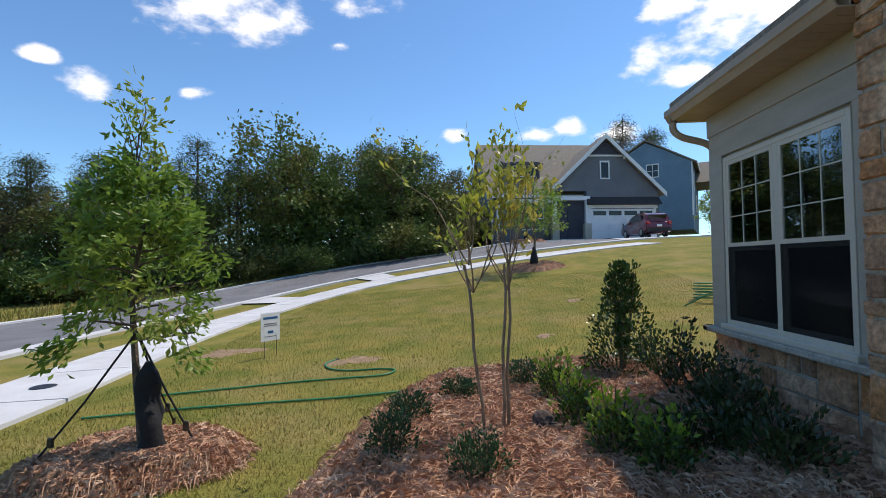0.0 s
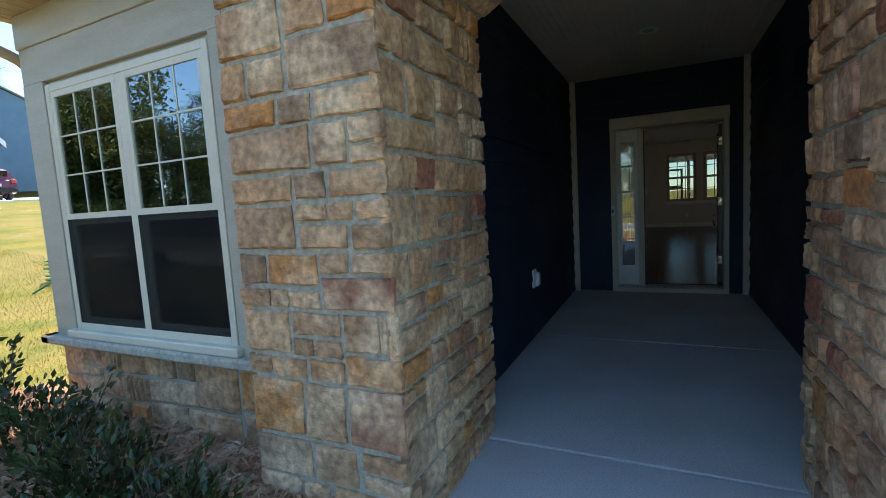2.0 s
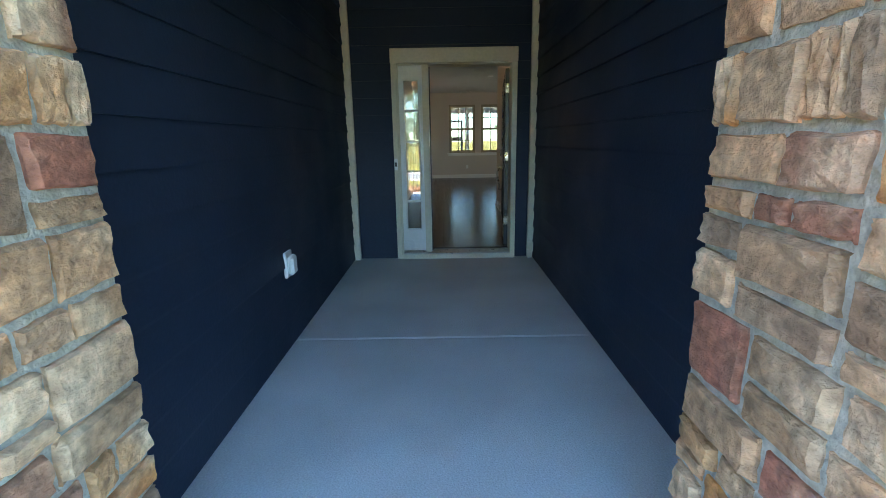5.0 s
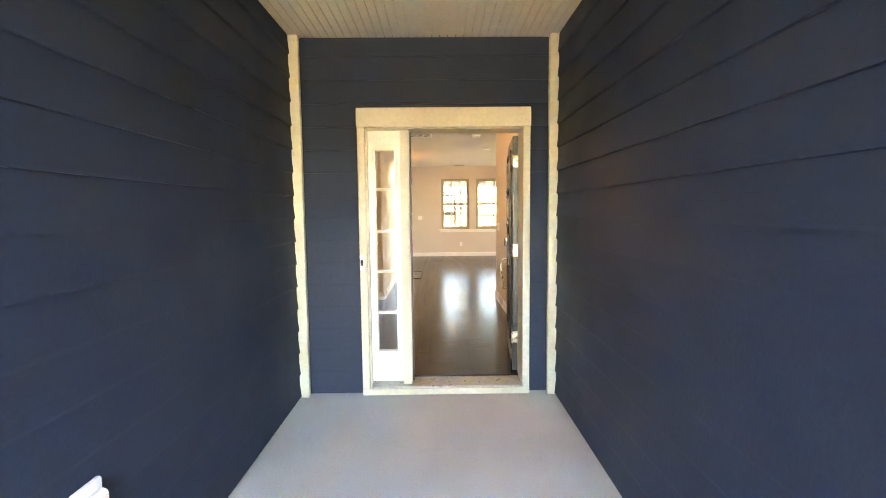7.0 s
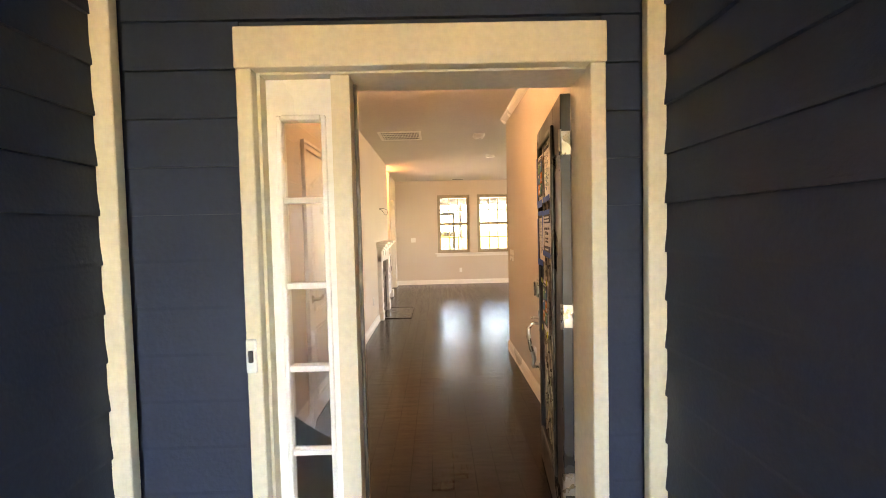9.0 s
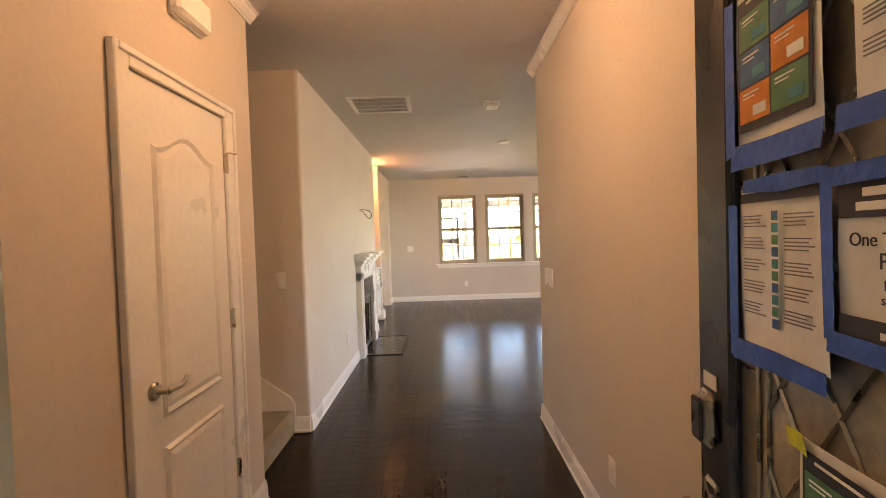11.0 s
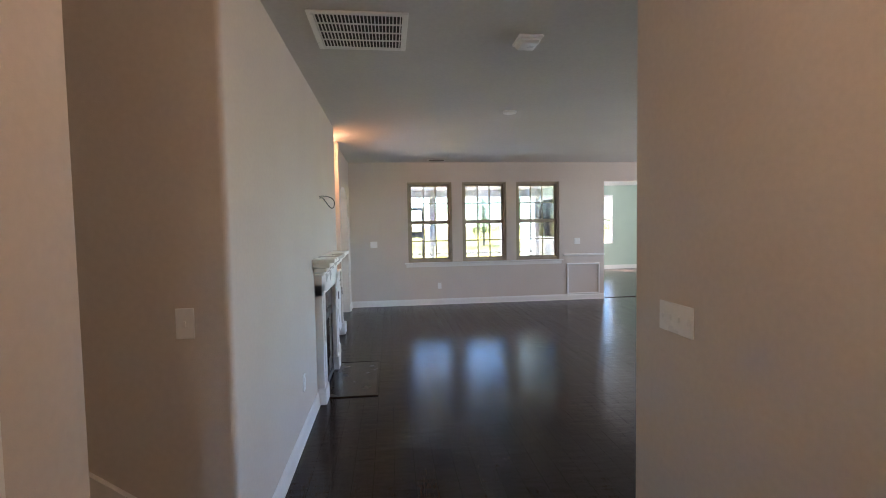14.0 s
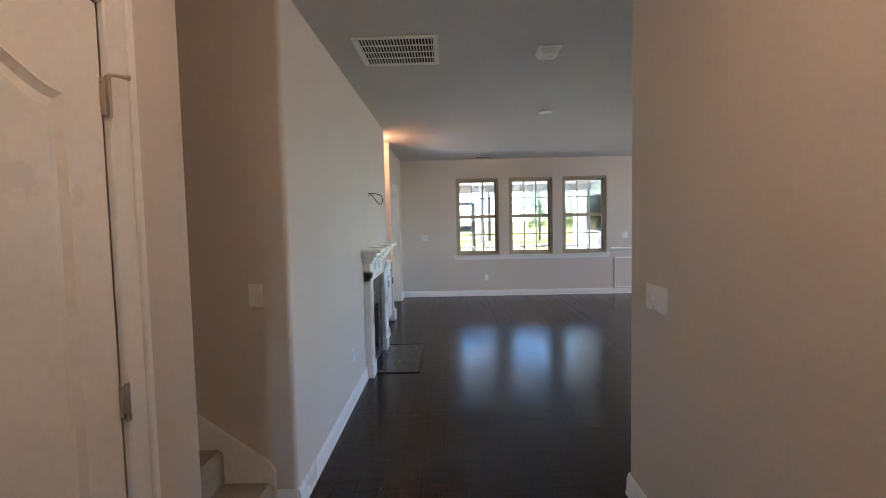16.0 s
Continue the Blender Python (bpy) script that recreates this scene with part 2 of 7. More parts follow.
def leafmat(name, a, b, third=None, rough=0.45, tr=0.35, scale=2.5, pieces=None):
    return material(name, a, b, scale, rough, 0, third=third, amount=0.35, fine=9, spec=0.4, translucent=tr, pieces=pieces)


LEAF_OAK = leafmat("oak_leaf", (0.16, 0.27, 0.04), (0.26, 0.38, 0.06), (0.36, 0.40, 0.07), tr=0.45)
LEAF_MYRTLE = leafmat("myrtle_leaf", (0.26, 0.36, 0.045), (0.46, 0.50, 0.07), (0.52, 0.42, 0.08), tr=0.45)
LEAF_HOLLY = leafmat("holly_leaf", (0.035, 0.075, 0.018), (0.055, 0.11, 0.022), None, 0.25, 0.12)
LEAF_DARK = leafmat("dark_shrub_leaf", (0.030, 0.055, 0.018), (0.05, 0.085, 0.025), (0.065, 0.08, 0.03), 0.28, 0.12)
LEAF_BRIGHT = leafmat("bright_shrub_leaf", (0.10, 0.21, 0.02), (0.32, 0.46, 0.045), None, 0.35, 0.3)
LEAF_JUNIPER = leafmat("juniper_leaf", (0.035, 0.085, 0.032), (0.05, 0.115, 0.045), None, 0.6, 0.15)
LEAF_WOODS = leafmat("woods_leaf", (0.08, 0.14, 0.027), (0.14, 0.20, 0.04), (0.23, 0.215, 0.05), 0.5, 0.3, 0.9, pieces=[(0.07, 0.13, 0.025), (0.10, 0.16, 0.03), (0.17, 0.17, 0.045), (0.055, 0.10, 0.028), (0.14, 0.13, 0.05), (0.09, 0.15, 0.03)])
LEAF_PINE = leafmat("pine_needles", (0.06, 0.10, 0.03), (0.085, 0.13, 0.04), (0.15, 0.11, 0.05), 0.6, 0.15, 0.4)
WOODFLOOR = material("dark_wood_floor", (0.030, 0.018, 0.013), (0.018, 0.012, 0.009), 3, 0.22, 0.06, 9, spec=0.24, stretch=(0.3, 5, 1), amount=0.4, fine=40, rvary=0.04,
                     pieces=[(0.034, 0.020, 0.014), (0.026, 0.016, 0.012), (0.038, 0.023, 0.016), (0.022, 0.014, 0.011), (0.030, 0.019, 0.014)])
wn = WOODFLOOR.node_tree
wg, wm, wx, wb = (wn.nodes.new(k) for k in ("ShaderNodeNewGeometry", "ShaderNodeMapping", "ShaderNodeTexNoise", "ShaderNodeBump"))
wm.inputs["Scale"].default_value = (9.0, 3.2, 1.0)
wx.inputs["Scale"].default_value, wx.inputs["Detail"].default_value = 1.6, 2.0
wb.inputs["Strength"].default_value, wb.inputs["Distance"].default_value = 0.24, 0.01
wn.links.new(wg.outputs["Position"], wm.inputs["Vector"])
wn.links.new(wm.outputs[0], wx.inputs["Vector"])
wn.links.new(wx.outputs[0], wb.inputs["Height"])
old = [n for n in wn.nodes if n.type == "BUMP" and n != wb][0]
wn.links.new(wb.outputs[0], old.inputs["Normal"])
CARPET = material("beige_carpet", (0.43, 0.35, 0.25), (0.36, 0.29, 0.20), 9, 1.0, 1.0, 220, amount=0.3, fine=180, spec=0.05)
BLACKPAINT = material("black_door_paint", (0.022, 0.020, 0.020), (0.028, 0.025, 0.024), 3, 0.35, 0.06, 30, amount=0.15)
NICKEL = material("brushed_nickel", (0.60, 0.55, 0.48), (0.5, 0.46, 0.40), 20, 0.3, 0.05, 80, metal=1.0, amount=0.1)
STEEL = material("dark_metal", (0.10, 0.095, 0.09), (0.07, 0.065, 0.06), 15, 0.45, 0.1, 60, metal=0.9, amount=0.2)
SLATE = material("black_slate", (0.028, 0.026, 0.026), (0.040, 0.037, 0.036), 5, 0.22, 0.08, 30, amount=0.3)
SOOT = material("firebox_soot", (0.02, 0.019, 0.018), (0.03, 0.028, 0.026), 6, 0.9, 0.4, 40, amount=0.4)
PLASTIC = material("white_plastic", (0.87, 0.86, 0.83), (0.85, 0.84, 0.81), 4, 0.35, 0, amount=0.03)
BLACKCLOTH = material("black_tree_bag", (0.010, 0.010, 0.011), (0.016, 0.015, 0.016), 7, 0.8, 0.6, 30, amount=0.3)
HOSE = material("green_hose_rubber", (0.02, 0.21, 0.07), (0.018, 0.17, 0.055), 12, 0.4, 0.1, 60, amount=0.15)
PAPER = material("paper", (0.82, 0.80, 0.76), (0.78, 0.76, 0.72), 4, 0.8, 0.2, 40, amount=0.05)
BLUETAPE = material("blue_painters_tape", (0.03, 0.13, 0.52), (0.025, 0.11, 0.44), 18, 0.75, 0.4, 60, amount=0.15)
YELLOWTAPE = material("yellow_tape", (0.62, 0.60, 0.06), (0.55, 0.52, 0.05), 18, 0.75, 0.4, 60, amount=0.15)
INK = material("dark_ink", (0.035, 0.038, 0.055), (0.03, 0.032, 0.045), 9, 0.7, 0, amount=0.1)
GREYINK = material("grey_ink", (0.22, 0.22, 0.24), None, 9, 0.7, 0, amount=0.1)
ORANGE = material("orange_print", (0.75, 0.24, 0.03), None, 25, 0.7, 0, amount=0.15)
GREENINK = material("green_print", (0.07, 0.25, 0.13), None, 25, 0.7, 0, amount=0.15)
BLUEINK = material("blue_print", (0.02, 0.13, 0.30), None, 25, 0.7, 0, amount=0.15)
TEAL = material("teal_print", (0.03, 0.28, 0.33), None, 25, 0.7, 0, amount=0.15)
SHINGLE = material("tan_shingles", (0.26, 0.22, 0.17), (0.20, 0.17, 0.135), 6, 0.95, 0.8, 40, amount=0.35, fine=25)
DARKSHINGLE = material("dark_shingles", (0.06, 0.05, 0.05), (0.045, 0.04, 0.04), 6, 0.95, 0.8, 40, amount=0.35, fine=25)
GREYSIDING = material("grey_siding", (0.15, 0.16, 0.18), (0.135, 0.145, 0.165), 1.0, 0.7, 0.2, 20, amount=0.12)
DARKSHAKE = material("dark_shake", (0.065, 0.065, 0.085), (0.05, 0.05, 0.07), 6, 0.8, 0.5, 20, amount=0.25)
SAGE = material("sage_siding", (0.23, 0.28, 0.27), (0.21, 0.26, 0.25), 1.0, 0.7, 0.2, 20, amount=0.12)
BLUESIDING = material("blue_siding", (0.14, 0.235, 0.33), (0.125, 0.21, 0.30), 1.0, 0.7, 0.2, 20, amount=0.12)
HOUSEWHITE = material("house_white_paint", (0.78, 0.78, 0.78), (0.72, 0.72, 0.72), 2, 0.5, 0.05, 20, amount=0.06)
CARRED = material("dark_red_car_paint", (0.16, 0.012, 0.016), (0.14, 0.010, 0.014), 2, 0.28, 0, amount=0.05, coat=1.0)
CARGLASS = material("dark_car_glass", (0.012, 0.014, 0.016), None, 2, 0.06, 0, amount=0.05)
RUBBER = material("black_rubber", (0.02, 0.02, 0.02), (0.03, 0.03, 0.03), 10, 0.85, 0.2, 50, amount=0.2)
REDLAMP = material("tail_lamp_red", (0.5, 0.02, 0.02), None, 5, 0.15, 0, amount=0.05)
PANE = clear("window_glass")
# grey tint added to cut the daylight through back, south and sunroom windows
DIMGLASS = clear("dimmed_window_glass", (0.50, 0.515, 0.51), 1.8)
COATED = clear("coated_window_glass", (0.55, 0.58, 0.56), 4.2)
SCREEN = bpy.data.materials.new("insect_screen")
SCREEN.use_nodes = True
st_ = SCREEN.node_tree
mx_, tp_ = st_.nodes.new("ShaderNodeMixShader"), st_.nodes.new("ShaderNodeBsdfTransparent")
st_.nodes["Principled BSDF"].inputs["Base Color"].default_value = (0.012, 0.012, 0.012, 1)
st_.nodes["Principled BSDF"].inputs["Specular IOR Level"].default_value = 0.05
st_.nodes["Principled BSDF"].inputs["Roughness"].default_value = 0.6
mx_.inputs[0].default_value = 0.62
st_.links.new(tp_.outputs[0], mx_.inputs[1])
st_.links.new(st_.nodes["Principled BSDF"].outputs[0], mx_.inputs[2])
st_.links.new(mx_.outputs[0], st_.nodes["Material Output"].inputs[0])
LAMPGLASS = glow("lit_lamp_glass", (1.0, 0.74, 0.46), 0.65)
CANLENS = material("can_lens", (0.6, 0.6, 0.58), None, 5, 0.4, 0, amount=0.05)

# ---- mesh helpers ----


def box(bm, x0, x1, y0, y1, z0, z1, bevel=0.0, m=None):
    r = bmesh.ops.create_cube(bm, size=1.0)
    vs = r["verts"]
    for v in vs:
        v.co = Vector((x0 + (v.co.x + 0.5) * (x1 - x0), y0 + (v.co.y + 0.5) * (y1 - y0), z0 + (v.co.z + 0.5) * (z1 - z0)))
        if m is not None:
            v.co = m @ v.co
    if bevel:
        es = list({e for v in vs for e in v.link_edges})
        bmesh.ops.bevel(bm, geom=es, offset=bevel, segments=1, affect="EDGES")
    return bm


def boxed(*args, bevel=0.0, m=None):
    return box(bmesh.new(), *args, bevel=bevel, m=m)


def prism(bm, outline, depth, m):
    """An outline in a plane (u, v), extruded by depth along w; m lays (u, v, w) into the world."""
    n = len(outline)
    a = [bm.verts.new(m @ Vector((u, v, 0))) for u, v in outline]
    b = [bm.verts.new(m @ Vector((u, v, depth))) for u, v in outline]
    bm.faces.new(list(reversed(a)))
    bm.faces.new(b)
    for k in range(n):
        bm.faces.new((a[k], a[(k + 1) % n], b[(k + 1) % n], b[k]))
    return bm


def frame_of(u, v, w, o):
    return Matrix(((u[0], v[0], w[0], o[0]), (u[1], v[1], w[1], o[1]), (u[2], v[2], w[2], o[2]), (0, 0, 0, 1)))


def tube(bm, pts, radii, n=6, caps=True):
    pts = [Vector(p) for p in pts]
    rings = []
    for k, p in enumerate(pts):
        t = (pts[min(k + 1, len(pts) - 1)] - pts[max(k - 1, 0)]).normalized()
        up = Vector((0, 0, 1)) if abs(t.z) < 0.9 else Vector((1, 0, 0))
        a = t.cross(up).normalized()
        b = t.cross(a)
        r = radii[k] if isinstance(radii, (list, tuple)) else radii
        rings.append([bm.verts.new(p + (a * math.cos(2 * math.pi * j / n) + b * math.sin(2 * math.pi * j / n)) * r) for j in range(n)])
    for k in range(len(rings) - 1):
        for j in range(n):
            bm.faces.new((rings[k][j], rings[k][(j + 1) % n], rings[k + 1][(j + 1) % n], rings[k + 1][j]))
    if caps:
        bm.faces.new(list(reversed(rings[0])))
        bm.faces.new(rings[-1])
    return bm


def lathe(bm, profile, o, n=20, axis="z"):
    """Turns a profile of (radius, height) about an axis through o."""
    rings = []
    for r, h in profile:
        ring = []
        for j in range(n):
            c, s = r * math.cos(2 * math.pi * j / n), r * math.sin(2 * math.pi * j / n)
            d = {"z": (c, s, h), "x": (h, c, s), "y": (s, h, c)}[axis]
            ring.append(bm.verts.new(Vector(o) + Vector(d)))
        rings.append(ring)
    for k in range(len(rings) - 1):
        for j in range(n):
            bm.faces.new((rings[k][j], rings[k][(j + 1) % n], rings[k + 1][(j + 1) % n], rings[k + 1][j]))
    bm.faces.new(list(reversed(rings[0])))
    bm.faces.new(rings[-1])
    return bm


def mesh(name, bm, mat, smooth=False):
    bmesh.ops.recalc_face_normals(bm, faces=bm.faces)
    me = bpy.data.meshes.new(name)
    bm.to_mesh(me)
    bm.free()
    me.materials.append(mat)
    if smooth:
        me.polygons.foreach_set("use_smooth", [True] * len(me.polygons))
    return me


def part(name, bm, mat, parent, label="", smooth=False):
    ob = new(name, mesh(name, bm, mat, smooth))
    ob.parent = parent
    if label:
        tagged(ob, label)
    return ob


def thing(name, label, category, bm=None, mat=None, at=(0, 0, 0), group="", kind="", smooth=False):
    ob = new(name, mesh(name, bm, mat, smooth) if bm is not None else None)
    ob.location = at
    return tagged(ob, label, category, group, kind)


def structure(name, label, category, bm, mat):
    return thing(name, label, category, bm, mat, kind="structure")


# ---- ground ----


def smooth01(a, b, v):
    v = min(1.0, max(0.0, (v - a) / (b - a)))
    return v * v * (3 - 2 * v)


def hill(x, y):
    s = 0.5 * x + 0.866 * y - 9.0
    rise = 2.0 * math.log1p(math.exp(s / 2.0)) if s < 60 else s
    rise *= smooth01(4.5, 10.0, y)
    if rise > 8:
        rise = 8 + 10 * math.tanh((rise - 8) / 10)
    rise += 2.5 * smooth01(24, 32, y) * smooth01(-3, 3, x)
    return -0.12 + 0.14 * rise + 0.03 * max(-8.0, min(2.0, x)) - 0.02 * max(0.0, min(30.0, -8 - x))


def steps(*runs):
    out = []
    for a, b, d in runs:
        out += list(np.arange(a, b, d))
    return out


gx = steps((-400, -60, 40), (-60, -24, 3), (-24, 14, 0.6), (14, 40, 2), (40, 80, 5), (80, 401, 40))
gy = steps((-400, -60, 40), (-60, -8, 4), (-8, 30, 0.6), (30, 60, 2), (60, 100, 5), (100, 401, 40))
gm = bpy.data.meshes.new("ground")
gm.from_pydata([(x, y, hill(x, y)) for y in gy for x in gx], [], [(j * len(gx) + i, j * len(gx) + i + 1, (j + 1) * len(gx) + i + 1, (j + 1) * len(gx) + i) for j in range(len(gy) - 1) for i in range(len(gx) - 1)])
gm.materials.append(LAWN)
gm.polygons.foreach_set("use_smooth", [True] * len(gm.polygons))
tagged(new("ground", gm), "yellow-green mown lawn rising to a hill", "lawn", kind="structure")


def spline(points, count):
    """A smooth line through points (Catmull-Rom), in even steps of the parameter."""
    p = [Vector((*q, 0)) if len(q) == 2 else Vector(q) for q in points]
    p = [2 * p[0] - p[1]] + p + [2 * p[-1] - p[-2]]
    out = []
    n = len(p) - 3
    for k in range(count + 1):
        u = k / count * n
        i = min(int(u), n - 1)
        f = u - i
        a, b, c, d = p[i:i + 4]
        out.append(0.5 * ((2 * b) + (c - a) * f + (2 * a - 5 * b + 4 * c - d) * f * f + (3 * b - a - 3 * c + d) * f ** 3))
    return out


WALKLINE = spline([(-4.6, -40), (-4.9, -12), (-5.2, 0), (-5.7, 4.8), (-6.5, 8.6), (-6.75, 11.8), (-6.35, 14.8), (-5.1, 17.4), (-3.6, 18.8), (-1.6, 19.8), (0.6, 20.9), (2.7, 21.7), (5.6, 23.4), (8.6, 25.1), (13, 27.6), (24, 33), (60, 50)], 240)


def ribbon(line, a, b, lift, thick=0.0, part_of=(0.0, 1.0)):
    """A strip between two offsets to the left of a line, laid on the ground."""
    bm = bmesh.new()
    rows = []
    n = len(line)
    for k in range(int(part_of[0] * (n - 1)), int(part_of[1] * (n - 1)) + 1):
        p = line[k]
        t = (line[min(k + 1, n - 1)] - line[max(k - 1, 0)]).normalized()
        side = Vector((-t.y, t.x, 0))
        row = []
        for s in np.linspace(a, b, max(2, int(abs(b - a) / 0.6) + 1)):
            q = p + side * s
            row.append(bm.verts.new((q.x, q.y, hill(q.x, q.y) + lift)))
        if thick:
            q0, q1 = row[0].co, row[-1].co
            row = [bm.verts.new((q0.x, q0.y, q0.z - thick))] + row + [bm.verts.new((q1.x, q1.y, q1.z - thick))]
        rows.append(row)
    for r, s in zip(rows, rows[1:]):
        for i in range(len(r) - 1):
            bm.faces.new((r[i], r[i + 1], s[i + 1], s[i]))
    return bm


structure("road", "grey asphalt street curving uphill", "road", ribbon(WALKLINE, 2.75, 7.9, 0.018), ASPHALT)
for a, b in ((2.35, 2.75), (7.9, 8.3)):
    structure("kerb", "pale concrete rolled kerb beside the street", "kerb", ribbon(WALKLINE, a, b, 0.07, 0.12), CONCRETE)

# ---- our house: outside ----
PORCH_L, PORCH_R, PORCH_B, PORCH_TOP = 2.297, 0.255, 6.77, 2.795
FACE, BACKP = 1.62, 2.70
JL, JR = 2.06, 0.65
rng = random.Random(7)

# pillars and the arch between them: mortar cores, stones come at the end of the file
pier_n = structure("wall_pillar_north", "stone veneer pillar with grey mortar joints", "stone pillar", boxed(FACE + 0.03, BACKP - 0.01, JL + 0.03, 2.79, -0.3, 3.5), MORTAR)
pier_s = structure("wall_pillar_south", "stone veneer pillar with grey mortar joints", "stone pillar", boxed(FACE + 0.03, BACKP - 0.01, -0.10, JR - 0.03, -0.3, 3.5), MORTAR)
SPRING, CROWN = 2.25, 2.46


def arch_z(y):
    u = (y - (JL + JR) / 2) / ((JL - JR) / 2)
    return SPRING + (CROWN - SPRING) * (1 - u * u)


bm = bmesh.new()
ys = [JR - 0.02 + (JL - JR + 0.04) * k / 24 for k in range(25)]
prism(bm, [(y, arch_z(y) + 0.03) for y in ys] + [(JL + 0.02, 3.5), (JR - 0.02, 3.5)], BACKP - FACE - 0.04, frame_of((0, 1, 0), (0, 0, 1), (1, 0, 0), (FACE + 0.03, 0, 0)))
arch = structure("wall_arch", "stone veneer arch over the porch entrance", "stone arch", bm, MORTAR)

# front wall with the twin window
bm = bmesh.new()
for b in ((1.90, 2.05, 2.79, 4.83, -0.3, 0.60), (1.90, 2.05, 2.79, 3.20, 0.60, 2.9), (1.90, 2.05, 4.57, 4.83, 0.60, 2.9), (1.90, 2.05, 3.20, 4.57, 2.13, 2.9)):
    box(bm, *b)
front = structure("wall_front", "buff painted siding over a stone base", "wall", bm, BUFF)
bm = bmesh.new()
for b in ((1.865, 1.90, 2.80, 3.145, 0.56, 2.20), (1.865, 1.90, 4.62, 4.845, 0.56, 2.20), (1.868, 1.90, 2.80, 4.845, 2.20, 2.42), (1.855, 1.90, 2.80, 4.85, 2.42, 2.62)):
    box(bm, *b, bevel=0.004)
part("siding_board", bm, BUFF, front)
part("sill_ledge", boxed(1.80, 1.90, 2.80, 4.93, 0.545, 0.60, bevel=0.012), MORTAR, front, "stone sill ledge")
part("sill_ledge", boxed(1.80, 2.6, 4.83, 4.93, 0.545, 0.60, bevel=0.012), MORTAR, front, "stone sill ledge")
structure("wall_side", "buff painted siding", "wall", box(boxed(2.05, 17.5, 4.68, 4.83, -0.3, 2.9), 2.0, 17.5, 4.84, 4.85, 0.6, 2.62), BUFF)
structure("wall_south", "buff painted siding", "wall", box(box(box(boxed(2.05, 11.2, -5.75, -5.6, -0.3, 3.0), 16.6, 17.5, -5.75, -5.6, -0.3, 3.0), 11.2, 16.6, -5.75, -5.6, -0.3, 0.9), 11.2, 16.6, -5.75, -5.6, 2.45, 3.0), BUFF)
structure("wall_front_south", "buff painted siding", "wall", boxed(1.90, 2.05, -5.75, -0.08, -0.3, 3.0), BUFF)

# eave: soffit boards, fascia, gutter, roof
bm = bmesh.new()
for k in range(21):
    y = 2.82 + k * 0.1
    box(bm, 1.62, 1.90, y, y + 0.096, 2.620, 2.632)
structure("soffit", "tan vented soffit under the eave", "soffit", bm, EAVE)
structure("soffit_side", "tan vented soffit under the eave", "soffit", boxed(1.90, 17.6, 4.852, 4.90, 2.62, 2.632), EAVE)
bm = bmesh.new()
prof = [(0.0, 0.0), (0.075, 0.0), (0.10, 0.05), (0.115, 0.06), (0.115, 0.12), (0.10, 0.12), (0.10, 0.075), (0.07, 0.01), (0.008, 0.01), (0.008, 0.12), (0.0, 0.12)]
prism(bm, prof, 2.17, frame_of((-1, 0, 0), (0, 0, 1), (0, 1, 0), (1.62, 2.81, 2.615)))
prism(bm, prof, 16.0, frame_of((0, 1, 0), (0, 0, 1), (1, 0, 0), (1.52, 4.87, 2.615)))
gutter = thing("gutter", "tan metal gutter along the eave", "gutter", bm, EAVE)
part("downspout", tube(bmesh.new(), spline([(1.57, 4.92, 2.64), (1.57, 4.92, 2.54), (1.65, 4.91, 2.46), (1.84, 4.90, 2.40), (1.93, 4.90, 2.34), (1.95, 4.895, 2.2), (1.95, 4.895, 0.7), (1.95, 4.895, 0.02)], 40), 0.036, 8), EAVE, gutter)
bm = bmesh.new()
prism(bm, [(1.56, 2.70), (9.5, 6.2), (17.8, 2.70), (17.8, 2.85), (9.5, 6.36), (1.56, 2.82)], 2.17, frame_of((1, 0, 0), (0, 0, 1), (0, 1, 0), (0, 2.80, 0)))
prism(bm, [(2.70, 3.05), (9.5, 6.2), (17.8, 2.70), (17.8, 2.85), (9.5, 6.36), (2.70, 3.2)], 8.7, frame_of((1, 0, 0), (0, 0, 1), (0, 1, 0), (0, -5.9, 0)))
prism(bm, [(-0.35, 3.5), (1.355, 4.75), (3.05, 3.5), (3.05, 3.62), (1.355, 4.9), (-0.35, 3.62)], 3.0, frame_of((0, 1, 0), (0, 0, 1), (1, 0, 0), (1.35, 0, 0)))
structure("roof", "tan shingle roof", "roof", bm, SHINGLE)


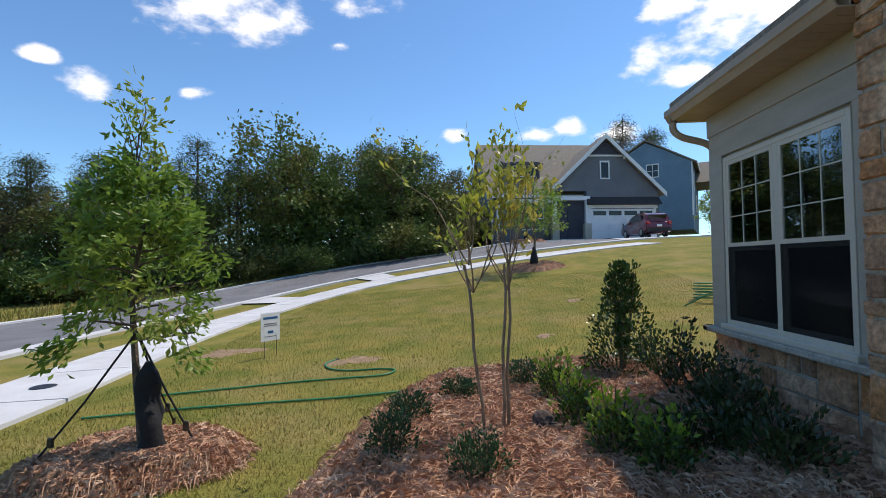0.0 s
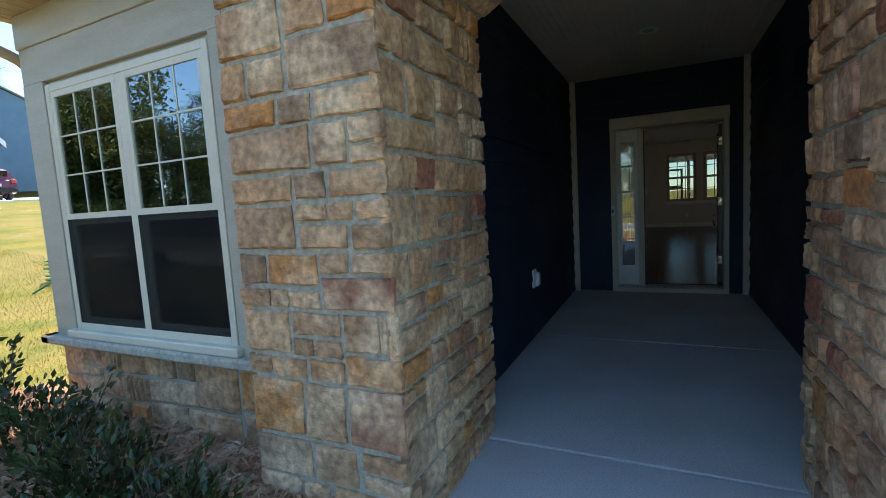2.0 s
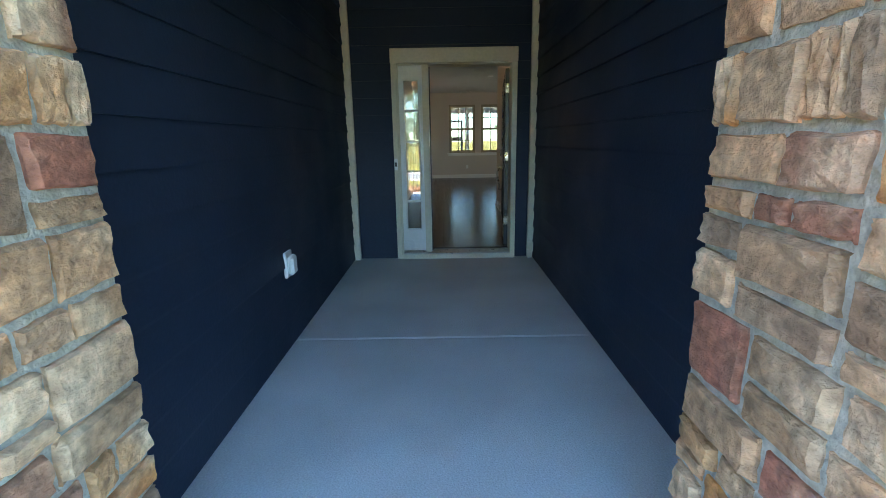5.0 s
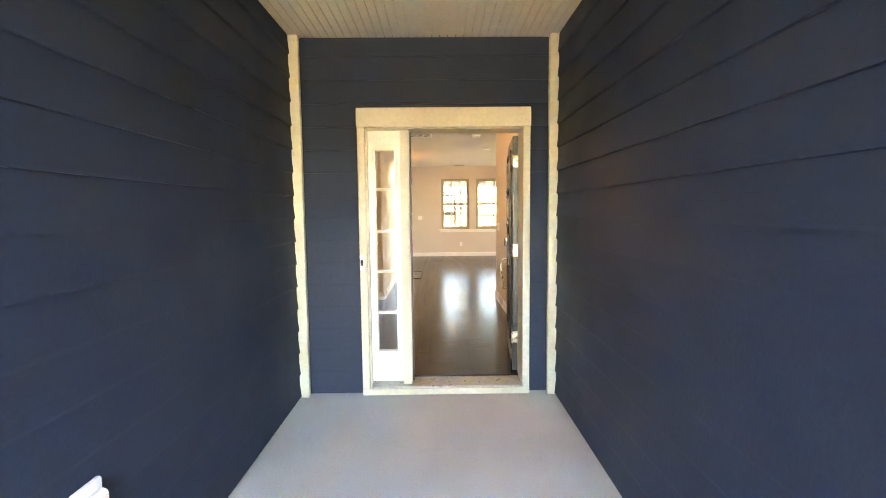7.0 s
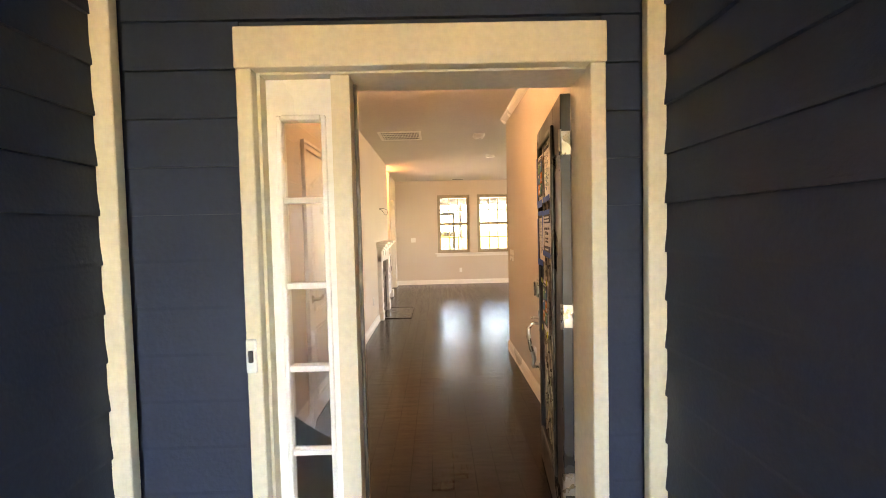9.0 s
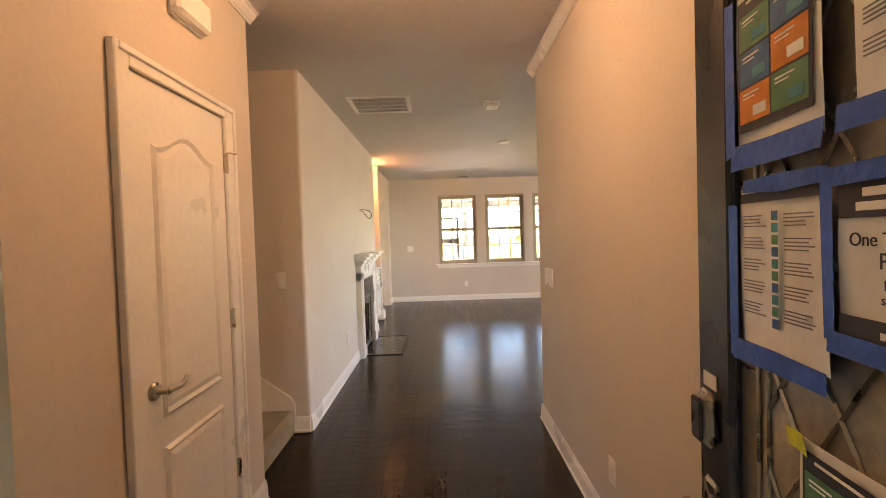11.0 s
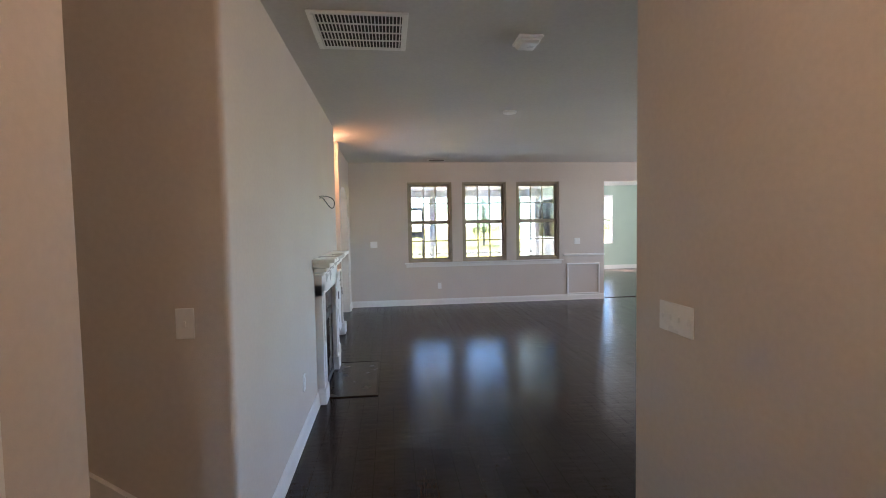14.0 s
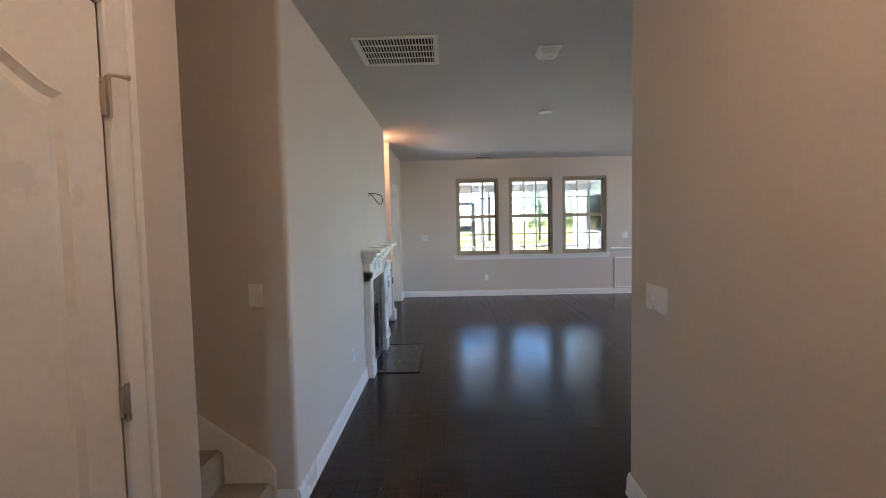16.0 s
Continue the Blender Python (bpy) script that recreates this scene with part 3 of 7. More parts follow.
def double_hung(name, label, y0, y1, z0, z1, x, out, mat, cols=3, rows=3, units=1, split=0.46, depth=0.07, screen=False, lower_cols=0, glass=None):
    """A window in a wall at right angles to x. out: -1 when the outside lies towards smaller x. Frame, sashes, muntins and panes."""
    w = tagged(new(name), label, "window", kind="structure")
    xo, xi = x + out * 0.03, x - out * depth
    xa, xb = min(xo, xi), max(xo, xi)
    bm = bmesh.new()
    fw = 0.045
    box(bm, xa, xb, y0, y0 + fw, z0, z1, bevel=0.003)
    box(bm, xa, xb, y1 - fw, y1, z0, z1, bevel=0.003)
    box(bm, xa, xb, y0 + fw, y1 - fw, z0, z0 + fw, bevel=0.003)
    box(bm, xa, xb, y0 + fw, y1 - fw, z1 - fw, z1, bevel=0.003)
    part("window_frame", bm, mat, w)
    span = (y1 - y0) / units
    zm = z0 + (z1 - z0) * split
    for u in range(units):
        a, b = y0 + u * span + (fw if u == 0 else 0.03), y0 + (u + 1) * span - (fw if u == units - 1 else 0.03)
        if u:
            part("mullion", boxed(xa + 0.004, xb - 0.004, y0 + u * span - 0.03, y0 + u * span + 0.03, z0 + fw, z1 - fw, bevel=0.003), mat, w)
        for lo, hi, nc, nr, dx in ((zm, z1 - fw, cols, rows, 0.012), (z0 + fw, zm, lower_cols, rows if lower_cols else 0, -0.012)):
            xc = x + out * dx
            bm = bmesh.new()
            rail = 0.035
            mw = 0.0045 if screen else 0.010
            box(bm, xc - 0.014, xc + 0.014, a, a + rail, lo, hi)
            box(bm, xc - 0.014, xc + 0.014, b - rail, b, lo, hi)
            box(bm, xc - 0.013, xc + 0.013, a + rail, b - rail, lo, lo + rail)
            box(bm, xc - 0.013, xc + 0.013, a + rail, b - rail, hi - rail, hi)
            sash = part("sash", bm, mat, w)
            for k in range(1, nc):
                yy = a + rail + (b - a - 2 * rail) * k / nc
                part("muntin", boxed(xc - 0.008, xc + 0.008, yy - mw, yy + mw, lo + rail, hi - rail), mat, sash)
            for k in range(1, nr):
                zz = lo + rail + (hi - lo - 2 * rail) * k / nr
                part("muntin", boxed(xc - 0.0075, xc + 0.0075, a + rail, b - rail, zz - mw, zz + mw), mat, sash)
            xg = xc + (out * 0.003 if screen else 0)
            g = part("pane", boxed(xg - 0.002, xg + 0.002, a + rail, b - rail, lo + rail, hi - rail), glass or (COATED if screen else PANE), sash)
            g.visible_shadow = False
            if screen and dx < 0:
                part("insect_screen", boxed(x + out * 0.024, x + out * 0.026, a, b, lo, hi), SCREEN, sash, "dark insect screen").visible_shadow = False
    return w


WINTRIM = material("pale_window_vinyl", (0.62, 0.57, 0.46), (0.59, 0.54, 0.44), 3, 0.4, 0.03, 30, amount=0.05)
w1 = double_hung("window_1", "tan twin sash window with grilles in the upper sashes", 3.16, 4.61, 0.645, 2.174, 1.90, -1, WINTRIM, units=2, screen=True)
part("window_sill", boxed(1.825, 1.90, 3.12, 4.65, 0.60, 0.648, bevel=0.006), WINTRIM, w1)

# porch
slab = structure("porch_floor", "pale concrete porch slab with cut joints", "porch floor", boxed(-0.2, 6.9, PORCH_R - 0.1, PORCH_L + 0.1, -0.4, -0.02), CONCRETE)
for a, b in ((-0.2, 2.538), (2.556, 4.543), (4.560, 6.9)):
    y0, y1 = (JR - 0.4, JL + 0.3) if a < 0 else (PORCH_R - 0.05, PORCH_L + 0.05)
    part("slab_panel", boxed(a, b, y0, y1, -0.1, 0.0, bevel=0.006), CONCRETE, slab)
structure("wall_porch_north", "navy lap siding", "wall", boxed(2.66, 7.0, PORCH_L + 0.03, PORCH_L + 0.15, -0.2, 2.9), NAVY)
structure("wall_porch_south", "navy lap siding", "wall", boxed(2.66, 7.0, PORCH_R - 0.15, PORCH_R - 0.03, -0.2, 2.9), NAVY)
bm = bmesh.new()
for b in ((6.80, 7.0, 1.77, PORCH_L + 0.03, 0, 2.9), (6.80, 7.0, PORCH_R - 0.03, 0.49, 0, 2.9), (6.80, 7.0, 0.49, 1.77, 2.13, 2.9)):
    box(bm, *b)
structure("wall_entry", "navy lap siding around the front door", "wall", bm, NAVY)
bm = bmesh.new()
n = 34
for k in range(n):
    y = PORCH_R + (PORCH_L - PORCH_R) * k / n
    box(bm, 2.66, 6.80, y + 0.002, y + (PORCH_L - PORCH_R) / n - 0.002, PORCH_TOP, PORCH_TOP + 0.02)
box(bm, 2.60, 6.85, PORCH_R - 0.1, PORCH_L + 0.1, PORCH_TOP + 0.02, PORCH_TOP + 0.1)
structure("porch_ceiling", "tan beaded board porch ceiling", "ceiling", bm, TRIM)
for y0, y1 in ((PORCH_L - 0.075, PORCH_L - 0.002), (PORCH_R + 0.002, PORCH_R + 0.07)):
    structure("trim_corner", "cream corner board", "trim", boxed(6.715, 6.765, y0, y1, 0.0, PORCH_TOP, bevel=0.004), TRIM)

# entry door unit
entry = tagged(new("door_1"), "front entry frame with a narrow sidelight", "door frame", kind="structure")
bm = bmesh.new()
box(bm, 6.745, 6.80, 1.745, 1.802, 0.0, 2.115, bevel=0.004)
box(bm, 6.745, 6.80, 0.464, 0.521, 0.0, 2.115, bevel=0.004)
box(bm, 6.74, 6.80, 0.46, 1.806, 2.115, 2.262, bevel=0.004)
part("casing", bm, TRIM, entry, "cream casing")
bm = bmesh.new()
box(bm, 6.80, 7.02, 1.735, 1.77, 0.03, 2.13)
box(bm, 6.80, 7.02, 0.49, 0.512, 0.03, 2.13)
box(bm, 6.80, 7.02, 0.512, 1.735, 2.108, 2.13)
box(bm, 6.82, 7.02, 1.408, 1.478, 0.06, 2.108)
part("jamb", bm, TRIM, entry, "cream jamb")
part("weatherstrip", boxed(6.905, 6.93, 1.395, 1.4075, 0.06, 2.10), STEEL, entry, "brown weatherstrip")
part("threshold", boxed(6.76, 7.02, 0.512, 1.735, 0.0, 0.062, bevel=0.008), material("aluminium_threshold", (0.62, 0.58, 0.52), None, 15, 0.35, 0.05, 60, metal=0.3, amount=0.1), entry, "metal threshold")
part("kick_board", boxed(6.742, 6.758, 0.464, 1.802, 0.0, 0.05, bevel=0.003), TRIM, entry)
bm = bmesh.new()
for b in ((6.86, 6.905, 1.478, 1.527, 0.075, 2.108), (6.86, 6.905, 1.680, 1.735, 0.075, 2.108), (6.86, 6.905, 1.527, 1.680, 1.952, 2.108), (6.86, 6.905, 1.527, 1.680, 0.075, 0.330)):
    box(bm, *b)
side = part("sidelight", bm, WHITE, entry, "white sidelight")
for zz in (1.646, 1.312, 0.985, 0.649):
    part("muntin", boxed(6.858, 6.906, 1.527, 1.680, zz - 0.011, zz + 0.011), WHITE, side)
bm = bmesh.new()
for b in ((6.848, 6.862, 1.508, 1.527, 0.31, 1.97), (6.848, 6.862, 1.680, 1.699, 0.31, 1.97), (6.848, 6.862, 1.527, 1.680, 1.952, 1.972), (6.848, 6.862, 1.527, 1.680, 0.31, 0.330)):
    box(bm, *b, bevel=0.004)
part("moulding", bm, WHITE, side)
g = part("pane", boxed(6.88, 6.884, 1.527, 1.680, 0.33, 1.952), PANE, side)
g.visible_shadow = False

# ---- our house: inside ----
FLOOR, TOP = 0.075, 2.81
structure("subfloor", "dark wood floor", "floor", boxed(6.98, 17.5, -5.6, 4.7, -0.1, FLOOR - 0.012), WOODFLOOR)
structure("ceiling", "off-white painted ceiling", "ceiling", boxed(7.0, 17.5, -5.6, 4.7, TOP, TOP + 0.12), CEIL)
# hall north wall with the arched opening into the front room
bm = bmesh.new()
ax0, ax1, asp, act = 7.24, 8.02, 2.05, 2.45
pts = [(7.0, FLOOR - 0.02), (ax0, FLOOR - 0.02), (ax0, asp)]
for k in range(1, 16):
    a = math.pi * (1 - k / 16)
    pts.append(((ax0 + ax1) / 2 + (ax1 - ax0) / 2 * math.cos(a), asp + (act - asp) * math.sin(a)))
pts += [(ax1, asp), (ax1, FLOOR - 0.02), (8.47, FLOOR - 0.02), (8.47, 2.15), (9.19, 2.15), (9.19, FLOOR - 0.02), (9.51, FLOOR - 0.02), (9.51, TOP), (7.0, TOP)]
prism(bm, pts, -0.12, frame_of((1, 0, 0), (0, 0, 1), (0, -1, 0), (0, 2.05, 0)))
structure("wall_hall_north", "warm beige painted wall", "wall", bm, WALL)
structure("wall_closet_back", "warm beige painted wall", "wall", boxed(8.42, 9.39, 2.9, 3.0, -0.1, TOP), WALL)
structure("wall_stair_west", "warm beige painted wall", "wall", boxed(9.39, 9.51, 2.17, 4.68, -0.1, TOP), WALL)
def bullnose(x0, x1, y0, y1, z0, z1, ends, r=0.028):
    """A wall from above with rounded corners at the ends named (x side, y side)."""
    pts = []
    for sx, sy, a0 in ((1, 0, -90), (1, 1, 0), (0, 1, 90), (0, 0, 180)):
        x, y = (x1 if sx else x0), (y1 if sy else y0)
        if (sx, sy) in ends:
            cx, cy = x + (-r if sx else r), y + (-r if sy else r)
            pts += [(cx + r * math.cos(radians(a0 + 15 * k)), cy + r * math.sin(radians(a0 + 15 * k))) for k in range(7)]
        else:
            pts.append((x, y))
    return prism(bmesh.new(), pts, z1 - z0, Matrix.Translation((0, 0, z0)))


structure("wall_fireplace", "off-white painted wall", "wall", bullnose(10.43, 12.76, 2.05, 2.55, -0.1, TOP, ((0, 0),)), WALL)
structure("wall_chimney_breast", "off-white painted wall", "wall", box(boxed(13.42, 14.25, 2.05, 2.55, -0.1, TOP), 12.76, 13.42, 2.05, 2.55, 0.80, TOP), WALL)
structure("wall_stair_east", "warm beige painted wall", "wall", boxed(10.43, 10.55, 2.55, 4.68, -0.1, TOP), WALL)
structure("wall_alcove_back", "warm beige painted wall", "wall", boxed(14.25, 15.30, 2.50, 2.62, -0.1, TOP), WALL)
structure("wall_hall_south", "warm beige painted wall", "wall", bullnose(7.0, 10.54, 0.13, 0.25, -0.1, TOP, ((1, 1), (1, 0))), WALL)
structure("wall_kitchen", "warm beige painted wall", "wall", boxed(7.0, 7.12, -5.6, 0.13, -0.1, TOP), WALL)
structure("wall_entry_inside", "warm beige painted wall", "wall", box(box(boxed(7.0, 7.10, 1.77, 2.05, 0, TOP), 7.0, 7.10, 0.25, 0.49, 0, TOP), 7.0, 7.10, 0.49, 1.77, 2.13, TOP), WALL)
# alcove end with an arched niche
bm = bmesh.new()
nx0, nx1 = 15.75, 16.95
pts = [(15.30, 0.0), (nx0, 0.0), (nx0, 2.05)]
for k in range(1, 12):
    a = math.pi * (1 - k / 12)
    pts.append(((nx0 + nx1) / 2 + (nx1 - nx0) / 2 * math.cos(a), 2.05 + 0.22 * math.sin(a)))
pts += [(nx1, 2.05), (nx1, 0.0), (17.345, 0.0), (17.345, TOP), (15.30, TOP)]
prism(bm, pts, -0.14, frame_of((1, 0, 0), (0, 0, 1), (0, -1, 0), (0, 2.15, 0)))
box(bm, 15.30, 17.345, 3.6, 3.7, 0, TOP)
box(bm, 15.16, 15.30, 2.10, 2.62, 0, TOP)
box(bm, 15.20, 15.30, 2.62, 3.7, 0, TOP)
structure("wall_niche", "off-white painted wall with an arched opening", "wall", bm, WALL)
# back wall with three windows
BX = 17.345
bm = bmesh.new()
wins = [(0.20, 1.055), (-0.87, 0.0), (-1.94, -1.066)]
box(bm, BX, BX + 0.15, -2.87, 2.7, -0.1, 0.90)
box(bm, BX, BX + 0.15, -5.6, 2.7, 2.435, TOP)
for a, b in ((1.055, 2.7), (0.0, 0.20), (-1.066, -0.87), (-2.87, -1.94), (-5.6, -4.9)):
    box(bm, BX, BX + 0.15, a, b, 0.90 if a > -4.9 and a > -2.9 else -0.1, 2.435)
structure("wall_back", "off-white painted wall with three windows", "wall", bm, WALL)
for k, (a, b) in enumerate(wins):
    double_hung("window_%d" % (k + 2), "dark tan sash window with grilles", a, b, 0.90, 2.435, BX + 0.09, 1, WINTAN, cols=3, rows=2, split=0.5, lower_cols=3, glass=DIMGLASS)
structure("window_stool", "white window stool under three windows", "window sill", box(boxed(BX - 0.05, BX + 0.06, -2.01, 1.13, 0.873, 0.90, bevel=0.006), BX - 0.015, BX, -1.98, 1.10, 0.81, 0.873), WHITE)
# sunroom beyond the back wall
bm = bmesh.new()
for b in ((23.0, 23.12, -8.5, -2.95, -0.1, 0.91), (23.0, 23.12, -8.5, -5.90, 0.91, 2.5), (23.0, 23.12, -4.90, -2.95, 0.91, 2.5), (23.0, 23.12, -8.5, -2.95, 2.5, TOP)):
    box(bm, *b)
structure("wall_sunroom_east", "pale green painted wall", "wall", bm, GREENWALL)
structure("wall_sunroom_north", "pale green painted wall", "wall", box(box(box(boxed(17.5, 18.4, -2.95, -2.83, -0.1, TOP), 21.8, 23.12, -2.95, -2.83, -0.1, TOP), 18.4, 21.8, -2.95, -2.83, -0.1, 0.6), 18.4, 21.8, -2.95, -2.83, 2.3, TOP), GREENWALL)
structure("wall_sunroom_south", "pale green painted wall", "wall", boxed(17.5, 23.12, -8.62, -8.5, -0.1, TOP), GREENWALL)
structure("wall_sunroom_west", "pale green painted wall", "wall", boxed(17.38, 17.5, -8.5, -5.6, -0.1, TOP), GREENWALL)
structure("ceiling_sunroom", "off-white painted ceiling", "ceiling", boxed(17.5, 23.12, -8.6, -2.83, TOP, TOP + 0.12), CEIL)
structure("floor_sunroom", "dark wood floor", "floor", boxed(17.5, 23.12, -8.6, -2.83, -0.1, FLOOR), WOODFLOOR)
double_hung("window_5", "white sash window", -5.90, -4.90, 0.91, 2.5, 23.06, 1, WHITE, cols=2, rows=2, split=0.5, lower_cols=2, glass=DIMGLASS)
structure("baseboard", "white baseboard", "baseboard", boxed(22.985, 23.0, -8.5, -2.95, FLOOR, FLOOR + 0.13), WHITE)
# south wall glazing is never in view; added to go with the lamp there
for k, (a, b) in enumerate(((11.2, 13.0), (13.0, 14.8), (14.8, 16.6))):
    w = tagged(new("window_%d" % (k + 6)), "unseen fixed window added in the south wall for daylight", "window", kind="structure")
    part("window_frame", box(box(box(boxed(a, a + 0.05, -5.73, -5.64, 0.9, 2.45), b - 0.05, b, -5.73, -5.64, 0.9, 2.45), a + 0.05, b - 0.05, -5.73, -5.64, 0.9, 0.95), a + 0.05, b - 0.05, -5.73, -5.64, 2.40, 2.45), WINTAN, w)
    part("pane", boxed(a + 0.05, b - 0.05, -5.70, -5.695, 0.95, 2.40), DIMGLASS, w)
for k, (a, b) in enumerate(((18.4, 20.1), (20.1, 21.8))):
    w = tagged(new("window_%d" % (k + 9)), "white fixed window in the sunroom wall", "window", kind="structure")
    part("window_frame", box(box(box(boxed(a, a + 0.05, -2.91, -2.86, 0.6, 2.3), b - 0.05, b, -2.91, -2.86, 0.6, 2.3), a + 0.05, b - 0.05, -2.91, -2.86, 0.6, 0.65), a + 0.05, b - 0.05, -2.91, -2.86, 2.25, 2.3), WHITE, w)
    part("pane", boxed(a + 0.05, b - 0.05, -2.89, -2.885, 0.65, 2.25), DIMGLASS, w)
# front room behind the twin window
structure("wall_front_room_east", "pale green painted wall", "wall", boxed(8.3, 8.42, 2.17, 4.68, -0.1, TOP), GREENWALL)
structure("wall_front_room_south", "pale green painted wall", "wall", box(boxed(2.05, 7.0, PORCH_L + 0.15, PORCH_L + 0.2, -0.1, TOP), 7.0, 7.24, 2.172, 2.19, -0.1, TOP), GREENWALL)
structure("wall_front_room_north", "pale green painted wall", "wall", boxed(2.05, 8.3, 4.66, 4.68, -0.1, TOP), GREENWALL)
structure("floor_front_room", "dark wood floor", "floor", boxed(2.05, 8.4, PORCH_L + 0.15, 4.68, -0.1, FLOOR), WOODFLOOR)
structure("ceiling_front_room", "off-white painted ceiling", "ceiling", boxed(2.05, 7.0, PORCH_L + 0.15, 4.68, TOP, TOP + 0.1), CEIL)

# ---- porch things ----


def lap(u0, u1, thick=0.026):
    """The outline of a lapped board runs along w; (out, up) profile."""
    return [(0.0, 0.0), (thick, 0.0), (thick, 0.012), (0.007, 0.190), (0.0, 0.190)]


for x in (3.43, 5.16):
    c = thing("recessed_light", "small white recessed can light, unlit, in the porch ceiling", "ceiling light", group="porch ceiling lights")
    part("trim_ring", lathe(bmesh.new(), [(0.062, 0.0), (0.085, -0.006), (0.09, 0.0), (0.088, 0.004)], (x, 1.29, PORCH_TOP - 0.001), 20), WHITE, c)
    part("lens", lathe(bmesh.new(), [(0.062, 0.002), (0.05, -0.003), (0.01, -0.005)], (x, 1.29, PORCH_TOP - 0.001), 20), CANLENS, c)

o = thing("outdoor_outlet", "white weatherproof outlet cover on the navy siding", "outlet")
part("plate", boxed(4.44, 4.56, PORCH_L - 0.022, PORCH_L, 0.47, 0.64, bevel=0.006), PLASTIC, o)
part("cover", boxed(4.455, 4.545, PORCH_L - 0.06, PORCH_L - 0.02, 0.485, 0.615, bevel=0.015), PLASTIC, o)
o = thing("doorbell", "small white doorbell button on the door casing", "doorbell")
part("plate", boxed(6.733, 6.746, 1.762, 1.80, 1.01, 1.135, bevel=0.004), PLASTIC, o)
part("button", boxed(6.727, 6.735, 1.772, 1.79, 1.05, 1.095, bevel=0.003), INK, o)

# front door, swung open into the hall; its outer face looks north
DX0, DX1, DY = 7.115, 7.985, 0.44
DOORM = Matrix.Translation((7.915, 0.4623, 0)) @ pose(0, 0, 0, 0, 0, -5.9) @ Matrix.Translation((-DX1, -DY, 0))
door = thing("front_door", "black front door with leaded glass, standing wide open in the hall", "door")
bm = bmesh.new()
for b in ((DX0, 7.32, DY - 0.045, DY, 0.085, 2.09), (7.84, DX1, DY - 0.045, DY, 0.085, 2.09), (7.32, 7.84, DY - 0.045, DY, 1.985, 2.09), (7.32, 7.84, DY - 0.045, DY, 0.085, 0.33)):
    box(bm, *b, bevel=0.003)
door.matrix_world = DOORM
part("slab", bm, BLACKPAINT, door)
bm = bmesh.new()
for b in ((7.30, 7.335, DY, DY + 0.016, 0.31, 2.0), (7.825, 7.86, DY, DY + 0.016, 0.31, 2.0), (7.335, 7.825, DY, DY + 0.016, 1.97, 2.0), (7.335, 7.825, DY, DY + 0.016, 0.31, 0.345)):
    box(bm, *b, bevel=0.006)
part("glass_moulding", bm, BLACKPAINT, door)
frost = material("obscure_door_glass", (0.40, 0.36, 0.30), (0.33, 0.30, 0.25), 3, 0.18, 0.3, 25, amount=0.2)
gl = part("glass", boxed(7.32, 7.84, DY - 0.03, DY - 0.012, 0.33, 1.985), frost, door, "obscure leaded glass")
bm = bmesh.new()
for x in (7.37, 7.40, 7.75, 7.78):
    tube(bm, [(x, DY - 0.009, 0.34), (x, DY - 0.009, 1.98)], 0.004, 5)
for k in range(-3, 12):
    for s in (1, -1):
        z0 = 0.42 + k * 0.19
        a, b = (7.40, z0), (7.75, z0 + s * 0.52)
        za, zb = a[1], b[1]
        f0, f1 = 0.0, 1.0
        if s > 0:
            f0, f1 = max(0, (0.345 - za) / (zb - za)), min(1, (1.975 - za) / (zb - za))
        else:
            f0, f1 = max(0, (za - 1.975) / (za - zb)), min(1, (za - 0.345) / (za - zb))
        if f1 - f0 > 0.05:
            tube(bm, [(7.40 + 0.35 * f0, DY - 0.009, za + (zb - za) * f0), (7.40 + 0.35 * f1, DY - 0.009, za + (zb - za) * f1)], 0.0035, 4)
for z in (0.62, 0.95, 1.28, 1.61):
    for x0, x1 in ((7.335, 7.37), (7.78, 7.825)):
        tube(bm, [(x0, DY - 0.009, z), (x1, DY - 0.009, z)], 0.0035, 4)
part("leading", bm, NICKEL, gl, "lead lines")
for z in (0.33, 1.08, 1.83):
    h = part("hinge", box(boxed(DX0 - 0.045, DX0 - 0.003, DY - 0.075, DY - 0.045, z, z + 0.10, bevel=0.002), DX0 - 0.004, DX0 - 0.001, DY - 0.05, DY, z, z + 0.10), NICKEL, door, "nickel hinge")
    part("hinge_pin", tube(bmesh.new(), [(DX0 - 0.012, DY + 0.004, z - 0.005), (DX0 - 0.012, DY + 0.004, z + 0.105)], 0.007, 8), NICKEL, h)
bm = boxed(7.895, 7.95, DY, DY + 0.012, 0.88, 1.02, bevel=0.008)
hs = part("handleset", bm, NICKEL, door, "brushed nickel pull handle")
part("grip", tube(bmesh.new(), spline([(7.92, DY + 0.010, 0.93), (7.92, DY + 0.05, 0.935), (7.92, DY + 0.075, 0.89), (7.92, DY + 0.066, 0.80), (7.92, DY + 0.045, 0.72), (7.92, DY + 0.05, 0.67), (7.92, DY + 0.006, 0.668)], 30), [0.009 + 0.004 * math.sin(math.pi * k / 30) for k in range(31)], 8), NICKEL, hs, smooth=True)
part("thumb_latch", boxed(7.905, 7.94, DY + 0.01, DY + 0.06, 0.965, 0.975, bevel=0.004), NICKEL, hs)
part("foot_plate", boxed(7.90, 7.94, DY, DY + 0.010, 0.635, 0.70, bevel=0.008), NICKEL, hs)
db = part("deadbolt", boxed(7.89, 7.95, DY, DY + 0.03, 1.09, 1.205, bevel=0.014), NICKEL, door, "nickel deadbolt")
part("keypad", boxed(7.898, 7.942, DY + 0.03, DY + 0.038, 1.105, 1.19, bevel=0.006), BLACKPAINT, db)
part("mask_tape", boxed(7.905, 7.96, DY + 0.001, DY + 0.003, 1.205, 1.235), PAPER, db, "torn masking paper")


